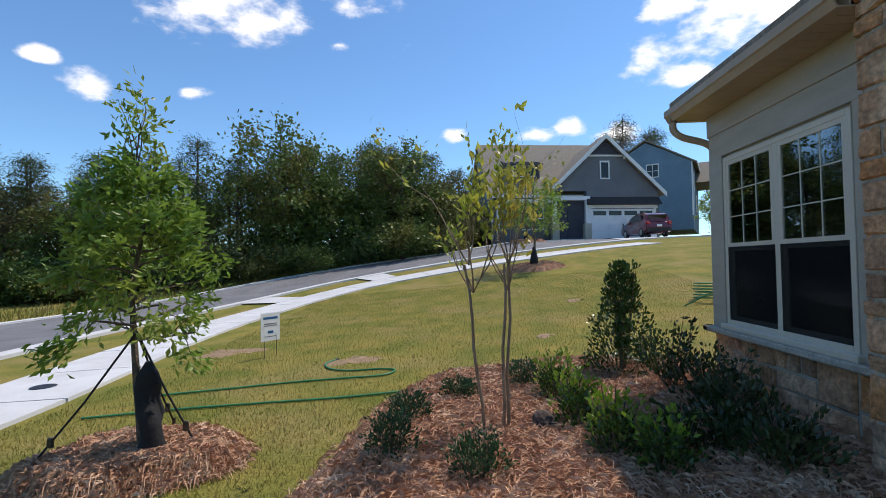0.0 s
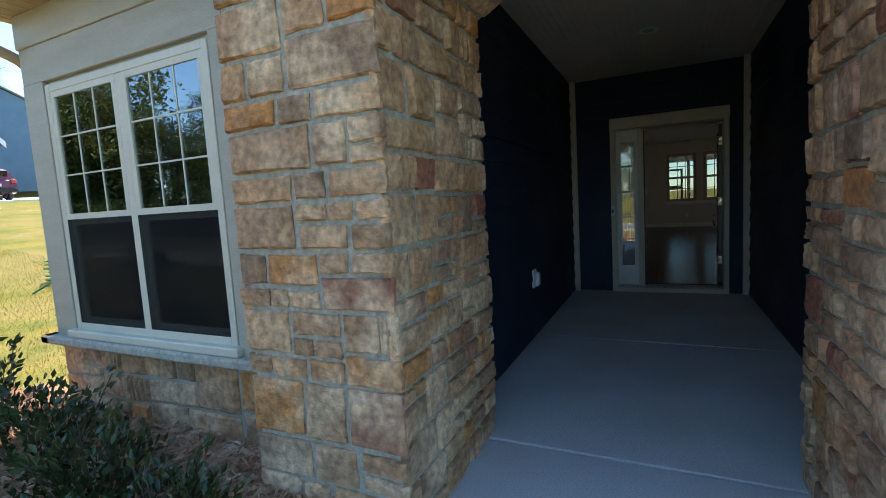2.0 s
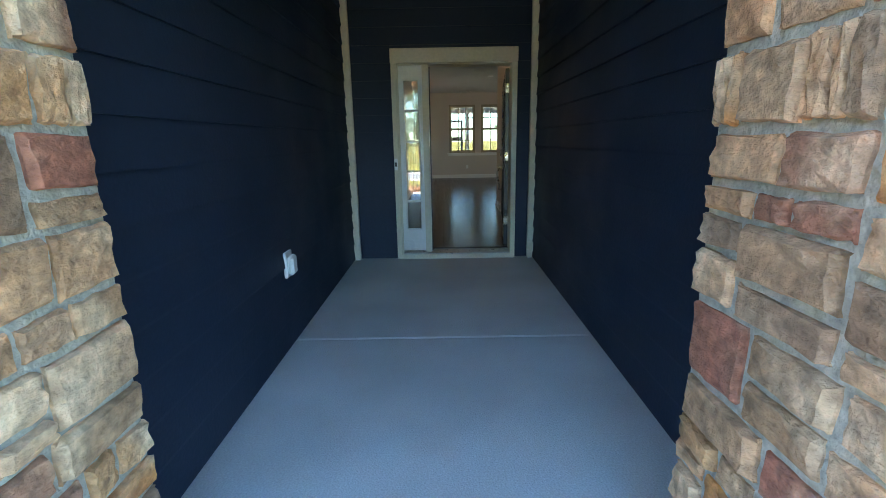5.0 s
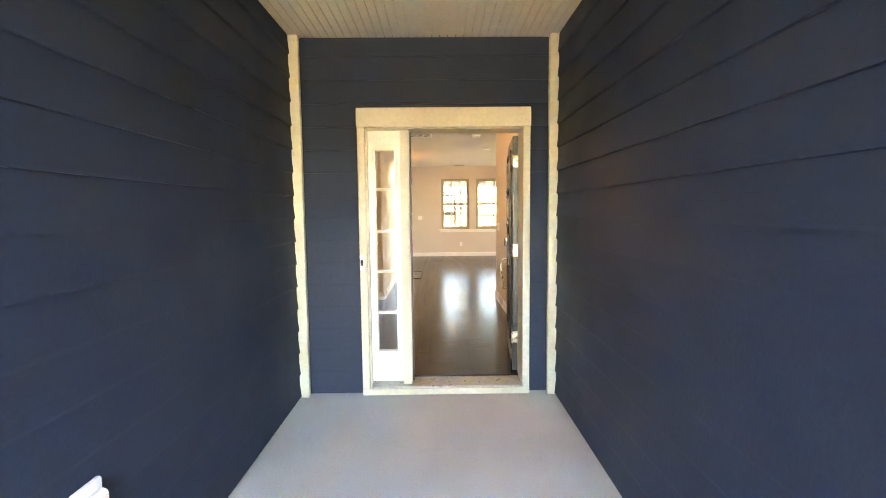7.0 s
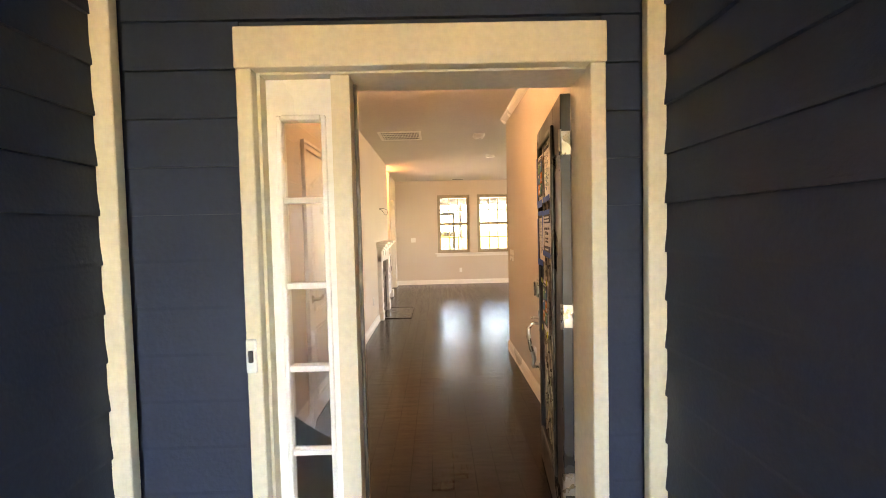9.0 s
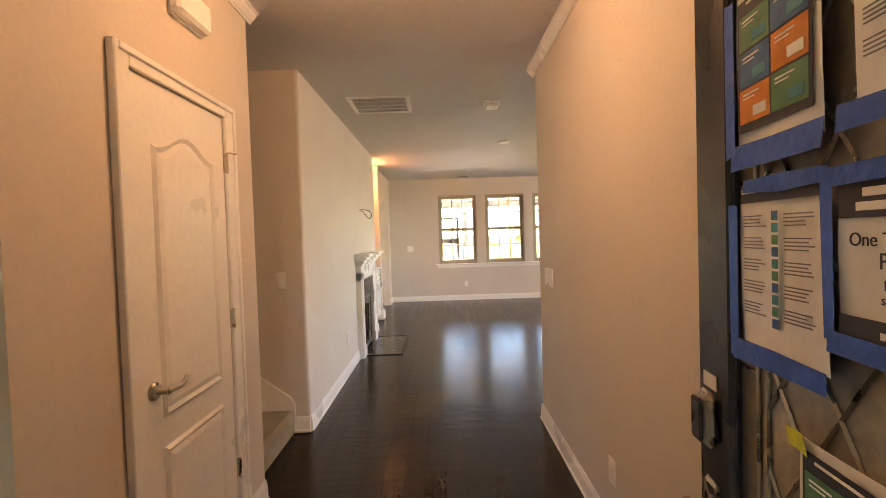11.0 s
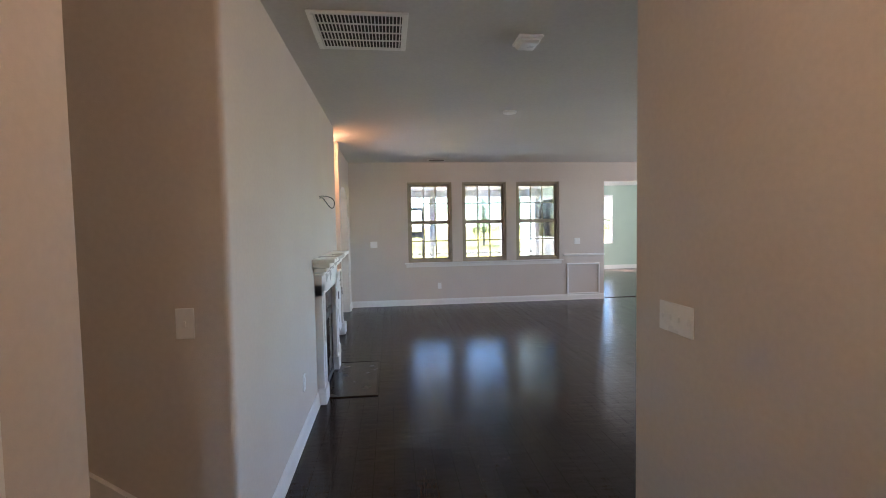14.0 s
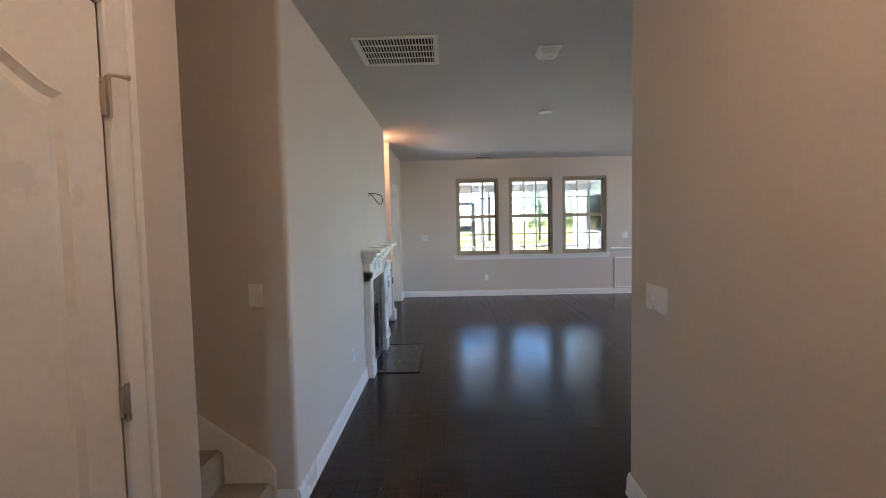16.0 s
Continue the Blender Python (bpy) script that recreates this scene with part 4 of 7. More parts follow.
def lettering(name, text, size, at, mat, parent):
    """Raised letters that face +y, reading towards smaller x."""
    c = bpy.data.curves.new(name, "FONT")
    c.body, c.size, c.align_x, c.align_y, c.extrude = text, size, "CENTER", "CENTER", 0.0004
    tmp = bpy.data.objects.new(name, c)
    scene.collection.objects.link(tmp)
    bpy.context.view_layer.update()
    me = bpy.data.meshes.new_from_object(tmp.evaluated_get(bpy.context.evaluated_depsgraph_get()))
    bpy.data.objects.remove(tmp)
    me.materials.clear()
    me.materials.append(mat)
    ob = new(name, me)
    ob.matrix_world = frame_of((-1, 0, 0), (0, 0, 1), (0, 1, 0), at)
    if parent is not None:
        ob.parent = parent
    return ob


PY = DY + 0.0165


def curled(x0, x1, z0, z1, y, curl):
    """A sheet with thickness whose corners stand off a little."""
    bm = bmesh.new()
    n = 8
    g = []
    for j in range(n + 1):
        row = []
        for i in range(n + 1):
            u, v = i / n, j / n
            off = 0.004 * math.sin(3 * u + 2 * v + curl * 5) ** 2 + curl * 0.02 * (max(0, u - 0.7) + max(0, 0.25 - v)) ** 2
            row.append(bm.verts.new((x0 + (x1 - x0) * u, y + off, z0 + (z1 - z0) * v)))
        g.append(row)
    for j in range(n):
        for i in range(n):
            bm.faces.new((g[j][i], g[j][i + 1], g[j + 1][i + 1], g[j + 1][i]))
    r = bmesh.ops.extrude_face_region(bm, geom=bm.faces[:])
    for e in r["geom"]:
        if isinstance(e, bmesh.types.BMVert):
            e.co.y -= 0.0008
    return bm


def strip(x0, x1, z0, z1, mat, parent, y, name="tape"):
    rr = random.Random(int(x0 * 999 + z0 * 777))
    bm = bmesh.new()
    j = lambda: rr.uniform(-0.005, 0.005)
    prism(bm, [(x0 + j(), z0 + j()), ((x0 + x1) / 2, z0 + j() * 0.6), (x1 + j(), z0 + j()), (x1 + j(), z1 + j()), ((x0 + x1) / 2, z1 + j() * 0.6), (x0 + j(), z1 + j())], 0.0008, frame_of((1, 0, 0), (0, 0, 1), (0, -1, 0), (0, y, 0)))
    return part(name, bm, mat, parent)


def notice(kind, x0, x1, z0, z1, tape, tapes, label):
    t = thing("notice", label, "paper notice", group="notices taped to the door")
    t.matrix_world = DOORM
    part("sheet", curled(x0, x1, z0, z1, PY - 0.004, 0.1), PAPER, t)
    w, hgt, y = x1 - x0, z1 - z0, PY + 0.0025

    def block(a, b, c, d, mat, name="print_block", lift=0.0):
        part(name, boxed(x1 - b * w, x1 - a * w, y + lift, y + lift + 0.0008, z1 - d * hgt, z1 - c * hgt), mat, t)
    if kind == "grid":
        block(0.06, 0.94, 0.05, 0.86, INK)
        for r in range(3):
            for c in range(2):
                m = [[GREENINK, BLUEINK], [BLUEINK, ORANGE], [ORANGE, GREENINK]][r][c]
                block(0.09 + 0.42 * c, 0.49 + 0.42 * c, 0.15 + 0.225 * r, 0.36 + 0.225 * r, m, lift=0.001)
                block(0.14 + 0.42 * c, 0.36 + 0.42 * c, 0.18 + 0.225 * r, 0.19 + 0.225 * r, PAPER, "print_bar", 0.002)
                block(0.14 + 0.42 * c, 0.30 + 0.42 * c, 0.205 + 0.225 * r, 0.213 + 0.225 * r, PAPER, "print_bar", 0.002)
                block(0.28 + 0.42 * c, 0.45 + 0.42 * c, 0.27 + 0.225 * r, 0.33 + 0.225 * r, TEAL if m is not ORANGE else PAPER, "print_shape", 0.002)
        block(0.2, 0.8, 0.075, 0.09, PAPER, "print_bar", 0.002)
    elif kind == "list":
        block(0.05, 0.95, 0.03, 0.09, INK)
        rr = random.Random(int(x0 * 100))
        for r in range(5):
            for c in (0.08, 0.60):
                for k in range(4):
                    z = 0.17 + 0.135 * r + 0.021 * k
                    block(c, c + rr.uniform(0.2, 0.32), z, z + 0.007, GREYINK, "print_bar")
        for r in range(10):
            block(0.455, 0.525, 0.15 + 0.07 * r, 0.205 + 0.07 * r, [BLUEINK, TEAL, GREENINK][r % 3], "print_shape")
    else:
        block(0.02, 0.98, 0.02, 0.24, INK)
        block(0.02, 0.98, 0.82, 0.97, INK)
        block(0.18, 0.82, 0.07, 0.12, PAPER, "print_bar", 0.001)
        block(0.14, 0.86, 0.15, 0.20, PAPER, "print_bar", 0.001)
        block(0.28, 0.72, 0.88, 0.92, PAPER, "print_bar", 0.001)
        xm = (x0 + x1) / 2
        for text, z, s in (("One Trade at a Time", 0.37, 0.0225), ("Per Home", 0.49, 0.026), ("Please practice", 0.62, 0.016), ("social distancing", 0.70, 0.016)):
            lettering("lettering", text, s, (xm, y + 0.001, z1 - z * hgt), INK, t)
    for a, b, c, d in tapes:
        strip(x1 - b * w, x1 - a * w, z1 - d * hgt, z1 - c * hgt, tape, t, y + 0.005)
    return t


notice("grid", 7.584, 7.787, 1.652, 1.915, BLUETAPE, [(-0.03, 1.06, 0.95, 1.09), (-0.1, 0.04, 0.0, 1.0)], "white notice with orange, green and blue squares, blue tape")
notice("list", 7.323, 7.531, 1.662, 1.927, BLUETAPE, [(-0.1, 1.1, 0.95, 1.06)], "white printed list with blue tape along its foot")
notice("list", 7.578, 7.781, 1.335, 1.595, BLUETAPE, [(-0.06, 1.05, 0.97, 1.10), (0.1, 1.05, -0.06, 0.04), (-0.1, 0.02, 0.1, 1.1)], "white printed list taped with blue tape on both sides")
notice("text", 7.3205, 7.558, 1.388, 1.588, BLUETAPE, [(-0.05, 1.05, -0.08, 0.03), (-0.03, 1.1, 0.96, 1.09), (-0.08, 0.01, 0, 1)], "black and white notice with large lettering, blue tape")
notice("grid", 7.444, 7.634, 0.965, 1.237, YELLOWTAPE, [(0.88, 1.1, -0.05, 0.05), (-0.08, 0.12, -0.04, 0.06), (0.9, 1.08, 0.92, 1.02), (-0.06, 0.1, 0.92, 1.02)], "white notice with coloured squares held by yellow tape")

# ---- hall ----


def moulded(name, label, category, outline, a, b, out, mat):
    """A moulding with a profile of (out, up) along the line a to b on a wall; out: the direction away from the wall."""
    a, b = Vector(a), Vector(b)
    d = (b - a)
    return thing(name, label, category, prism(bmesh.new(), outline, d.length, frame_of(out, (0, 0, 1), d.normalized(), a)), mat, kind="structure")


BASE = [(0, 0), (0.022, 0), (0.022, 0.012), (0.016, 0.02), (0.014, 0.085), (0.008, 0.105), (0.004, 0.115), (0, 0.115)]
CROWNP = [(0, 0), (0.008, 0.0), (0.012, 0.008), (0.02, 0.013), (0.04, 0.037), (0.046, 0.047), (0.056, 0.052), (0.056, 0.06), (0, 0.06)]
for a, b, out in (((8.03, 2.05), (8.41, 2.05), (0, -1, 0)), ((9.26, 2.05), (9.51, 2.05), (0, -1, 0)), ((10.43, 2.05), (12.55, 2.05), (0, -1, 0)), ((13.62, 2.05), (14.25, 2.05), (0, -1, 0)),
                  ((7.1, 0.25), (10.54, 0.25), (0, 1, 0)), ((10.54, 0.25), (10.54, 0.13), (1, 0, 0)), ((10.43, 2.16), (10.43, 2.05), (-1, 0, 0)), ((BX, -2.87), (BX, 2.15), (-1, 0, 0)), ((15.30, 2.15), (15.75, 2.15), (0, -1, 0)), ((16.95, 2.15), (17.345, 2.15), (0, -1, 0)),
                  ((9.51, 2.05), (9.51, 2.16), (1, 0, 0)), ((10.54, 0.13), (7.12, 0.13), (0, -1, 0))):
    moulded("baseboard", "white baseboard", "baseboard", BASE, (*a, FLOOR), (*b, FLOOR), out, WHITE)
for a, b, out in (((7.1, 2.05), (9.51, 2.05), (0, -1, 0)), ((7.1, 0.25), (10.54, 0.25), (0, 1, 0))):
    moulded("crown_moulding", "white crown moulding", "moulding", CROWNP, (*a, TOP - 0.06), (*b, TOP - 0.06), out, WHITE)
for x, y in ((9.51, 2.05), (10.54, 0.25)):
    s = -1 if y > 1 else 1
    thing("crown_return", "white crown moulding return", "moulding", prism(bmesh.new(), CROWNP, 0.05, frame_of((0, s, 0), (0, 0, 1), (1, 0, 0), (x, y, TOP - 0.06))), WHITE, kind="structure")

# closet door
cd = tagged(new("door_2"), "closed white two-panel closet door with an arched upper panel", "door", kind="structure")
CX0, CX1, CZ = 8.49, 9.17, 2.13
bm = bmesh.new()
for b in ((8.41, CX0 - 0.003, 2.03, 2.05, FLOOR, CZ + 0.055), (CX1 + 0.003, 9.255, 2.03, 2.05, FLOOR, CZ + 0.055), (CX0 - 0.003, CX1 + 0.003, 2.03, 2.05, CZ + 0.003, CZ + 0.055),
          (8.40, 8.425, 2.02, 2.05, FLOOR, CZ + 0.065), (9.24, 9.265, 2.02, 2.05, FLOOR, CZ + 0.065), (8.425, 9.24, 2.02, 2.05, CZ + 0.04, CZ + 0.065)):
    box(bm, *b, bevel=0.004)
part("casing", bm, WHITE, cd)
part("slab", boxed(CX0, CX1, 2.048, 2.085, FLOOR + 0.01, CZ), WHITE, cd)


def panel_face(x0, x1, z0, z1, arch):
    """A raised panel: a sunk moulded border and a field, its top edge swept up when arched."""
    def top(u):
        return z1 + arch * (0.5 - 0.5 * math.cos(2 * math.pi * u)) if arch else z1
    bm = bmesh.new()
    n = 14
    rings = []
    for inset, yy in ((0.0, 2.0485), (0.012, 2.036), (0.028, 2.046), (0.05, 2.040)):
        ring = [(x0 + inset, z0 + inset), (x1 - inset, z0 + inset)]
        for k in range(n + 1):
            u = 1 - k / n
            ring.append((x0 + inset + (x1 - x0 - 2 * inset) * u, top(u) - inset))
        rings.append([bm.verts.new((p[0], yy, p[1])) for p in ring])
    m = len(rings[0])
    for a, b in zip(rings, rings[1:]):
        for k in range(m):
            bm.faces.new((a[k], a[(k + 1) % m], b[(k + 1) % m], b[k]))
    bm.faces.new(rings[-1])
    return bm


part("panel", panel_face(8.605, 9.055, 0.90, 1.90, 0.07), WHITE, cd, "raised panel with arched top")
part("panel", panel_face(8.605, 9.055, 0.22, 0.79, 0), WHITE, cd, "raised lower panel")
for z in (0.385, 1.12, 1.87):
    h = part("hinge", boxed(CX1 - 0.004, CX1 + 0.022, 2.036, 2.049, z, z + 0.09, bevel=0.002), NICKEL, cd, "nickel hinge")
    part("hinge_pin", tube(bmesh.new(), [(CX1 + 0.004, 2.032, z - 0.004), (CX1 + 0.004, 2.032, z + 0.094)], 0.007, 8), NICKEL, h)
lev = part("lever_handle", lathe(bmesh.new(), [(0.033, 2.048), (0.033, 2.040), (0.028, 2.034), (0.012, 2.032), (0.011, 1.995)], (8.555, 0, 1.015), 18, "y"), NICKEL, cd, "brushed nickel lever")
part("lever", tube(bmesh.new(), spline([(8.552, 1.995, 1.015), (8.58, 1.988, 1.018), (8.62, 1.988, 1.014), (8.655, 1.99, 1.022), (8.675, 1.993, 1.034)], 14), [0.013 - 0.0004 * k for k in range(15)], 8), NICKEL, lev, smooth=True)
part("door_stop", tube(bmesh.new(), [(CX1 + 0.004, 2.032, 1.966), (CX1 + 0.016, 2.012, 1.966), (CX1 + 0.034, 1.998, 1.966)], [0.004, 0.004, 0.008], 8), NICKEL, cd, "hinge-pin stop")

o = thing("door_chime", "white plastic door chime box high on the hall wall", "door chime")
part("cover", boxed(8.75, 9.01, 1.995, 2.049, 2.445, 2.575, bevel=0.014), PLASTIC, o)
part("base_plate", boxed(8.76, 9.0, 2.035, 2.052, 2.435, 2.585), PLASTIC, o)

# stairs, carpeted
st = tagged(new("stairs"), "carpeted stairs climbing from the hall", "stairs", kind="structure")
for k in range(11):
    y0, z1 = 2.19 + k * 0.255, FLOOR + 0.18 * (k + 1)
    bm = boxed(9.52, 10.40, y0 - 0.03, y0 + 0.27, z1 - 0.19, z1, bevel=0.022)
    part("step", bm, CARPET, st)
for x in (10.405, 9.512):
    bm = bmesh.new()
    sl = 0.18 / 0.255
    prism(bm, [(2.16, FLOOR), (2.16, FLOOR + 0.22), (2.19, FLOOR + 0.27), (4.6, FLOOR + 0.27 + 2.41 * sl), (4.6, FLOOR + 2.41 * sl - 0.1), (2.3, FLOOR)], 0.024, frame_of((0, 1, 0), (0, 0, 1), (1, 0, 0), (x, 0, 0)))
    part("skirt_board", bm, WHITE, st, "white skirt board")


def switch(name, label, x0, x1, y0, y1, z0, z1, normal, toggles, kind="toggle"):
    """A wall plate with toggles; normal: the way it faces."""
    ax = 0 if abs(normal[0]) > 0 else 1
    s = normal[ax]
    t = thing(name, label, "outlet" if kind == "outlet" else "light switch")
    part("plate", boxed(x0, x1, y0, y1, z0, z1, bevel=0.0025), PLASTIC, t)
    for k in range(toggles):
        f = (k + 0.5) / toggles
        zc = (z0 + z1) / 2
        cells = ((zc + 0.02, 0.013, 0.016), (zc - 0.02, 0.013, 0.016)) if kind == "outlet" else ((zc, 0.005, 0.012),)
        for zz, hw, hh in cells:
            if ax == 1:
                c, y = x0 + (x1 - x0) * f, (y0 if s < 0 else y1)
                part("socket" if kind == "outlet" else "toggle", boxed(c - hw, c + hw, y - 0.006, y + 0.006, zz - hh, zz + hh, bevel=0.002), PLASTIC, t)
            else:
                c, x = y0 + (y1 - y0) * f, (x0 if s < 0 else x1)
                part("socket" if kind == "outlet" else "toggle", boxed(x - 0.006, x + 0.006, c - hw, c + hw, zz - hh, zz + hh, bevel=0.002), PLASTIC, t)


switch("light_switch", "white single switch by the stairs", 10.422, 10.43, 2.193, 2.265, 1.17, 1.295, (-1, 0, 0), 1)
switch("light_switch", "white four-gang switch plate on the hall wall", 10.10, 10.32, 0.25, 0.258, 1.155, 1.278, (0, 1, 0), 4)
switch("outlet", "white outlet low on the hall wall", 9.0, 9.07, 0.25, 0.258, 0.36, 0.48, (0, 1, 0), 1, "outlet")
switch("outlet", "white outlet low on the fireplace wall", 11.86, 11.93, 2.042, 2.05, 0.42, 0.54, (0, -1, 0), 1, "outlet")
switch("outlet", "white outlet under the back windows", BX - 0.008, BX, 0.43, 0.50, 0.385, 0.50, (-1, 0, 0), 1, "outlet")
switch("light_switch", "white two-gang switch on the back wall", BX - 0.008, BX, -2.37, -2.25, 1.19, 1.31, (-1, 0, 0), 2)
switch("thermostat", "white wall plate on the back wall", BX - 0.008, BX, 1.64, 1.77, 1.20, 1.32, (-1, 0, 0), 1)

# foyer lamp
fl = thing("ceiling_lamp", "lit frosted-glass flush ceiling lamp in the hall", "ceiling lamp")
part("canopy", lathe(bmesh.new(), [(0.08, 0.0), (0.165, -0.01), (0.17, -0.03), (0.155, -0.035)], (8.8, 1.14, TOP), 28), NICKEL, fl)
part("shade", lathe(bmesh.new(), [(0.155, -0.03), (0.15, -0.06), (0.125, -0.095), (0.08, -0.12), (0.02, -0.13)], (8.8, 1.14, TOP), 28), LAMPGLASS, fl, smooth=True).visible_shadow = False
part("finial", lathe(bmesh.new(), [(0.012, -0.128), (0.014, -0.14), (0.006, -0.155)], (8.8, 1.14, TOP), 10), NICKEL, fl)

# ceiling things
v = thing("ceiling_vent", "white slatted return-air grille in the ceiling", "air vent")
vx0, vx1, vy0, vy1 = 11.14, 11.69, 1.265, 1.835
bm = bmesh.new()
for b in ((vx0, vx1, vy0, vy0 + 0.035, TOP - 0.012, TOP), (vx0, vx1, vy1 - 0.035, vy1, TOP - 0.012, TOP), (vx0, vx0 + 0.035, vy0 + 0.035, vy1 - 0.035, TOP - 0.012, TOP), (vx1 - 0.035, vx1, vy0 + 0.035, vy1 - 0.035, TOP - 0.012, TOP)):
    box(bm, *b, bevel=0.003)
part("frame", bm, PLASTIC, v)
# dark sheet close behind the slats paints the shade of the gaps
part("backing", boxed(vx0 + 0.03, vx1 - 0.03, vy0 + 0.03, vy1 - 0.03, TOP - 0.0035, TOP - 0.001), material("vent_dark_backing", (0.07, 0.07, 0.068), None, 20, 0.9, 0, amount=0.2), v, "dark grey backing for the shaded gaps")
slat = mesh("slat", boxed(vx0 + 0.035, vx1 - 0.035, 0, 0.0065, TOP - 0.012, TOP - 0.004), PLASTIC)
y = vy0 + 0.042
while y < vy1 - 0.045:
    so = new("slat", slat)
    so.location = (0, y, 0)
    so.parent = v
    y += 0.021
for x in np.linspace(vx0 + 0.035, vx1 - 0.035, 5)[1:-1]:
    part("bar", boxed(x - 0.003, x + 0.003, vy0 + 0.035, vy1 - 0.035, TOP - 0.011, TOP - 0.003), PLASTIC, v)
o = thing("smoke_detector", "square white smoke detector on the ceiling", "smoke detector")
part("base", boxed(11.37, 11.55, 0.40, 0.56, TOP - 0.02, TOP, bevel=0.006), PLASTIC, o)
part("cover", boxed(11.385, 11.535, 0.415, 0.545, TOP - 0.05, TOP - 0.018, bevel=0.014), PLASTIC, o)
o = thing("sprinkler_cover", "small white ceiling disc", "ceiling cover")
part("disc", lathe(bmesh.new(), [(0.075, 0), (0.078, -0.01), (0.07, -0.02), (0.03, -0.024)], (13.36, 0.10, TOP), 20), PLASTIC, o)
o = thing("ceiling_vent", "narrow white ceiling register near the back wall", "air vent")
part("frame", boxed(16.95, 17.07, 0.36, 0.68, TOP - 0.008, TOP, bevel=0.002), PLASTIC, o)
for k in range(4):
    part("slat", boxed(16.965 + k * 0.024, 16.977 + k * 0.024, 0.38, 0.66, TOP - 0.012, TOP - 0.006), STEEL, o)

# fireplace
fp = thing("fireplace", "white mantel fireplace with black slate surround, unlit", "fireplace")
MX0, MX1 = 12.50, 13.66
for a, b in ((MX0, MX0 + 0.17), (MX1 - 0.17, MX1)):
    p = part("pilaster", boxed(a, b, 1.985, 2.05, FLOOR, 1.12, bevel=0.004), WHITE, fp)
    part("plinth", boxed(a - 0.01, b + 0.01, 1.972, 2.05, FLOOR, 0.22, bevel=0.006), WHITE, p)
    part("fluting", boxed(a + 0.035, b - 0.035, 1.978, 1.986, 0.26, 1.06, bevel=0.004), WHITE, p)
part("frieze", boxed(MX0, MX1, 1.985, 2.05, 1.02, 1.27, bevel=0.003), WHITE, fp)
bm = bmesh.new()
for k, (d, z0, z1) in enumerate(((0.09, 1.20, 1.23), (0.115, 1.23, 1.27), (0.15, 1.27, 1.31))):
    box(bm, MX0 - d + 0.06, MX1 + d - 0.06, 2.05 - d, 2.05, z0, z1, bevel=0.008)
part("cornice", bm, WHITE, fp)
part("mantel_shelf", boxed(MX0 - 0.10, MX1 + 0.10, 1.86, 2.05, 1.31, 1.345, bevel=0.006), WHITE, fp)
bm = bmesh.new()
for b in ((MX0 + 0.17, 12.80, 2.028, 2.05, FLOOR, 1.02), (13.38, MX1 - 0.17, 2.028, 2.05, FLOOR, 1.02), (12.80, 13.38, 2.028, 2.05, 0.80, 1.02)):
    box(bm, *b, bevel=0.002)
part("slate_surround", bm, SLATE, fp, "black slate")
bm = boxed(12.77, 13.41, 2.44, 2.46, FLOOR, 0.79)
for b in ((12.765, 12.78, 2.05, 2.45, FLOOR, 0.79), (13.40, 13.415, 2.05, 2.45, FLOOR, 0.79), (12.77, 13.41, 2.05, 2.45, 0.78, 0.795), (12.77, 13.41, 2.05, 2.45, FLOOR, FLOOR + 0.02)):
    box(bm, *b)
part("firebox", bm, SOOT, fp, "sooty black firebox")
bm = bmesh.new()
for b in ((12.78, 12.81, 2.018, 2.032, 0.10, 0.80), (13.37, 13.40, 2.018, 2.032, 0.10, 0.80), (12.81, 13.37, 2.018, 2.032, 0.72, 0.80), (12.81, 13.37, 2.018, 2.032, 0.10, 0.16)):
    box(bm, *b, bevel=0.003)
part("metal_surround", bm, STEEL, fp, "black metal trim")
part("fire_glass", boxed(12.81, 13.37, 2.024, 2.028, 0.16, 0.72), PANE, fp).visible_shadow = False
bm = bmesh.new()
for k in range(3):
    tube(bm, [(12.88, 2.2 + 0.05 * k, 0.17 + 0.03 * k), (13.3, 2.22 + 0.04 * k, 0.16 + 0.04 * k)], 0.035, 8)
part("log_set", bm, BARK, fp, "gas logs")
hearth = structure("hearth", "flush black slate hearth with a thin wooden border", "hearth", boxed(12.66, 13.72, 1.56, 2.03, FLOOR - 0.02, FLOOR + 0.006), SLATE)
part("border", box(box(boxed(12.64, 12.66, 1.54, 2.03, FLOOR - 0.02, FLOOR + 0.01, bevel=0.003), 13.72, 13.74, 1.54, 2.03, FLOOR - 0.02, FLOOR + 0.01), 12.66, 13.72, 1.54, 1.56, FLOOR - 0.02, FLOOR + 0.01), WOODFLOOR, hearth)
cable = thing("wall_cable", "loop of dark cable hanging from the wall above the mantel", "cable")
loop = [Vector(p) for p in ((12.92, 2.05, 1.90), (12.96, 2.02, 1.905), (13.06, 1.97, 1.90), (13.18, 1.945, 1.875), (13.25, 1.95, 1.83), (13.22, 1.965, 1.80), (13.12, 1.98, 1.81), (13.02, 2.0, 1.85), (12.95, 2.02, 1.885), (12.92, 2.05, 1.885))]
part("loop", tube(bmesh.new(), spline(loop, 60), 0.005, 6), RUBBER, cable)

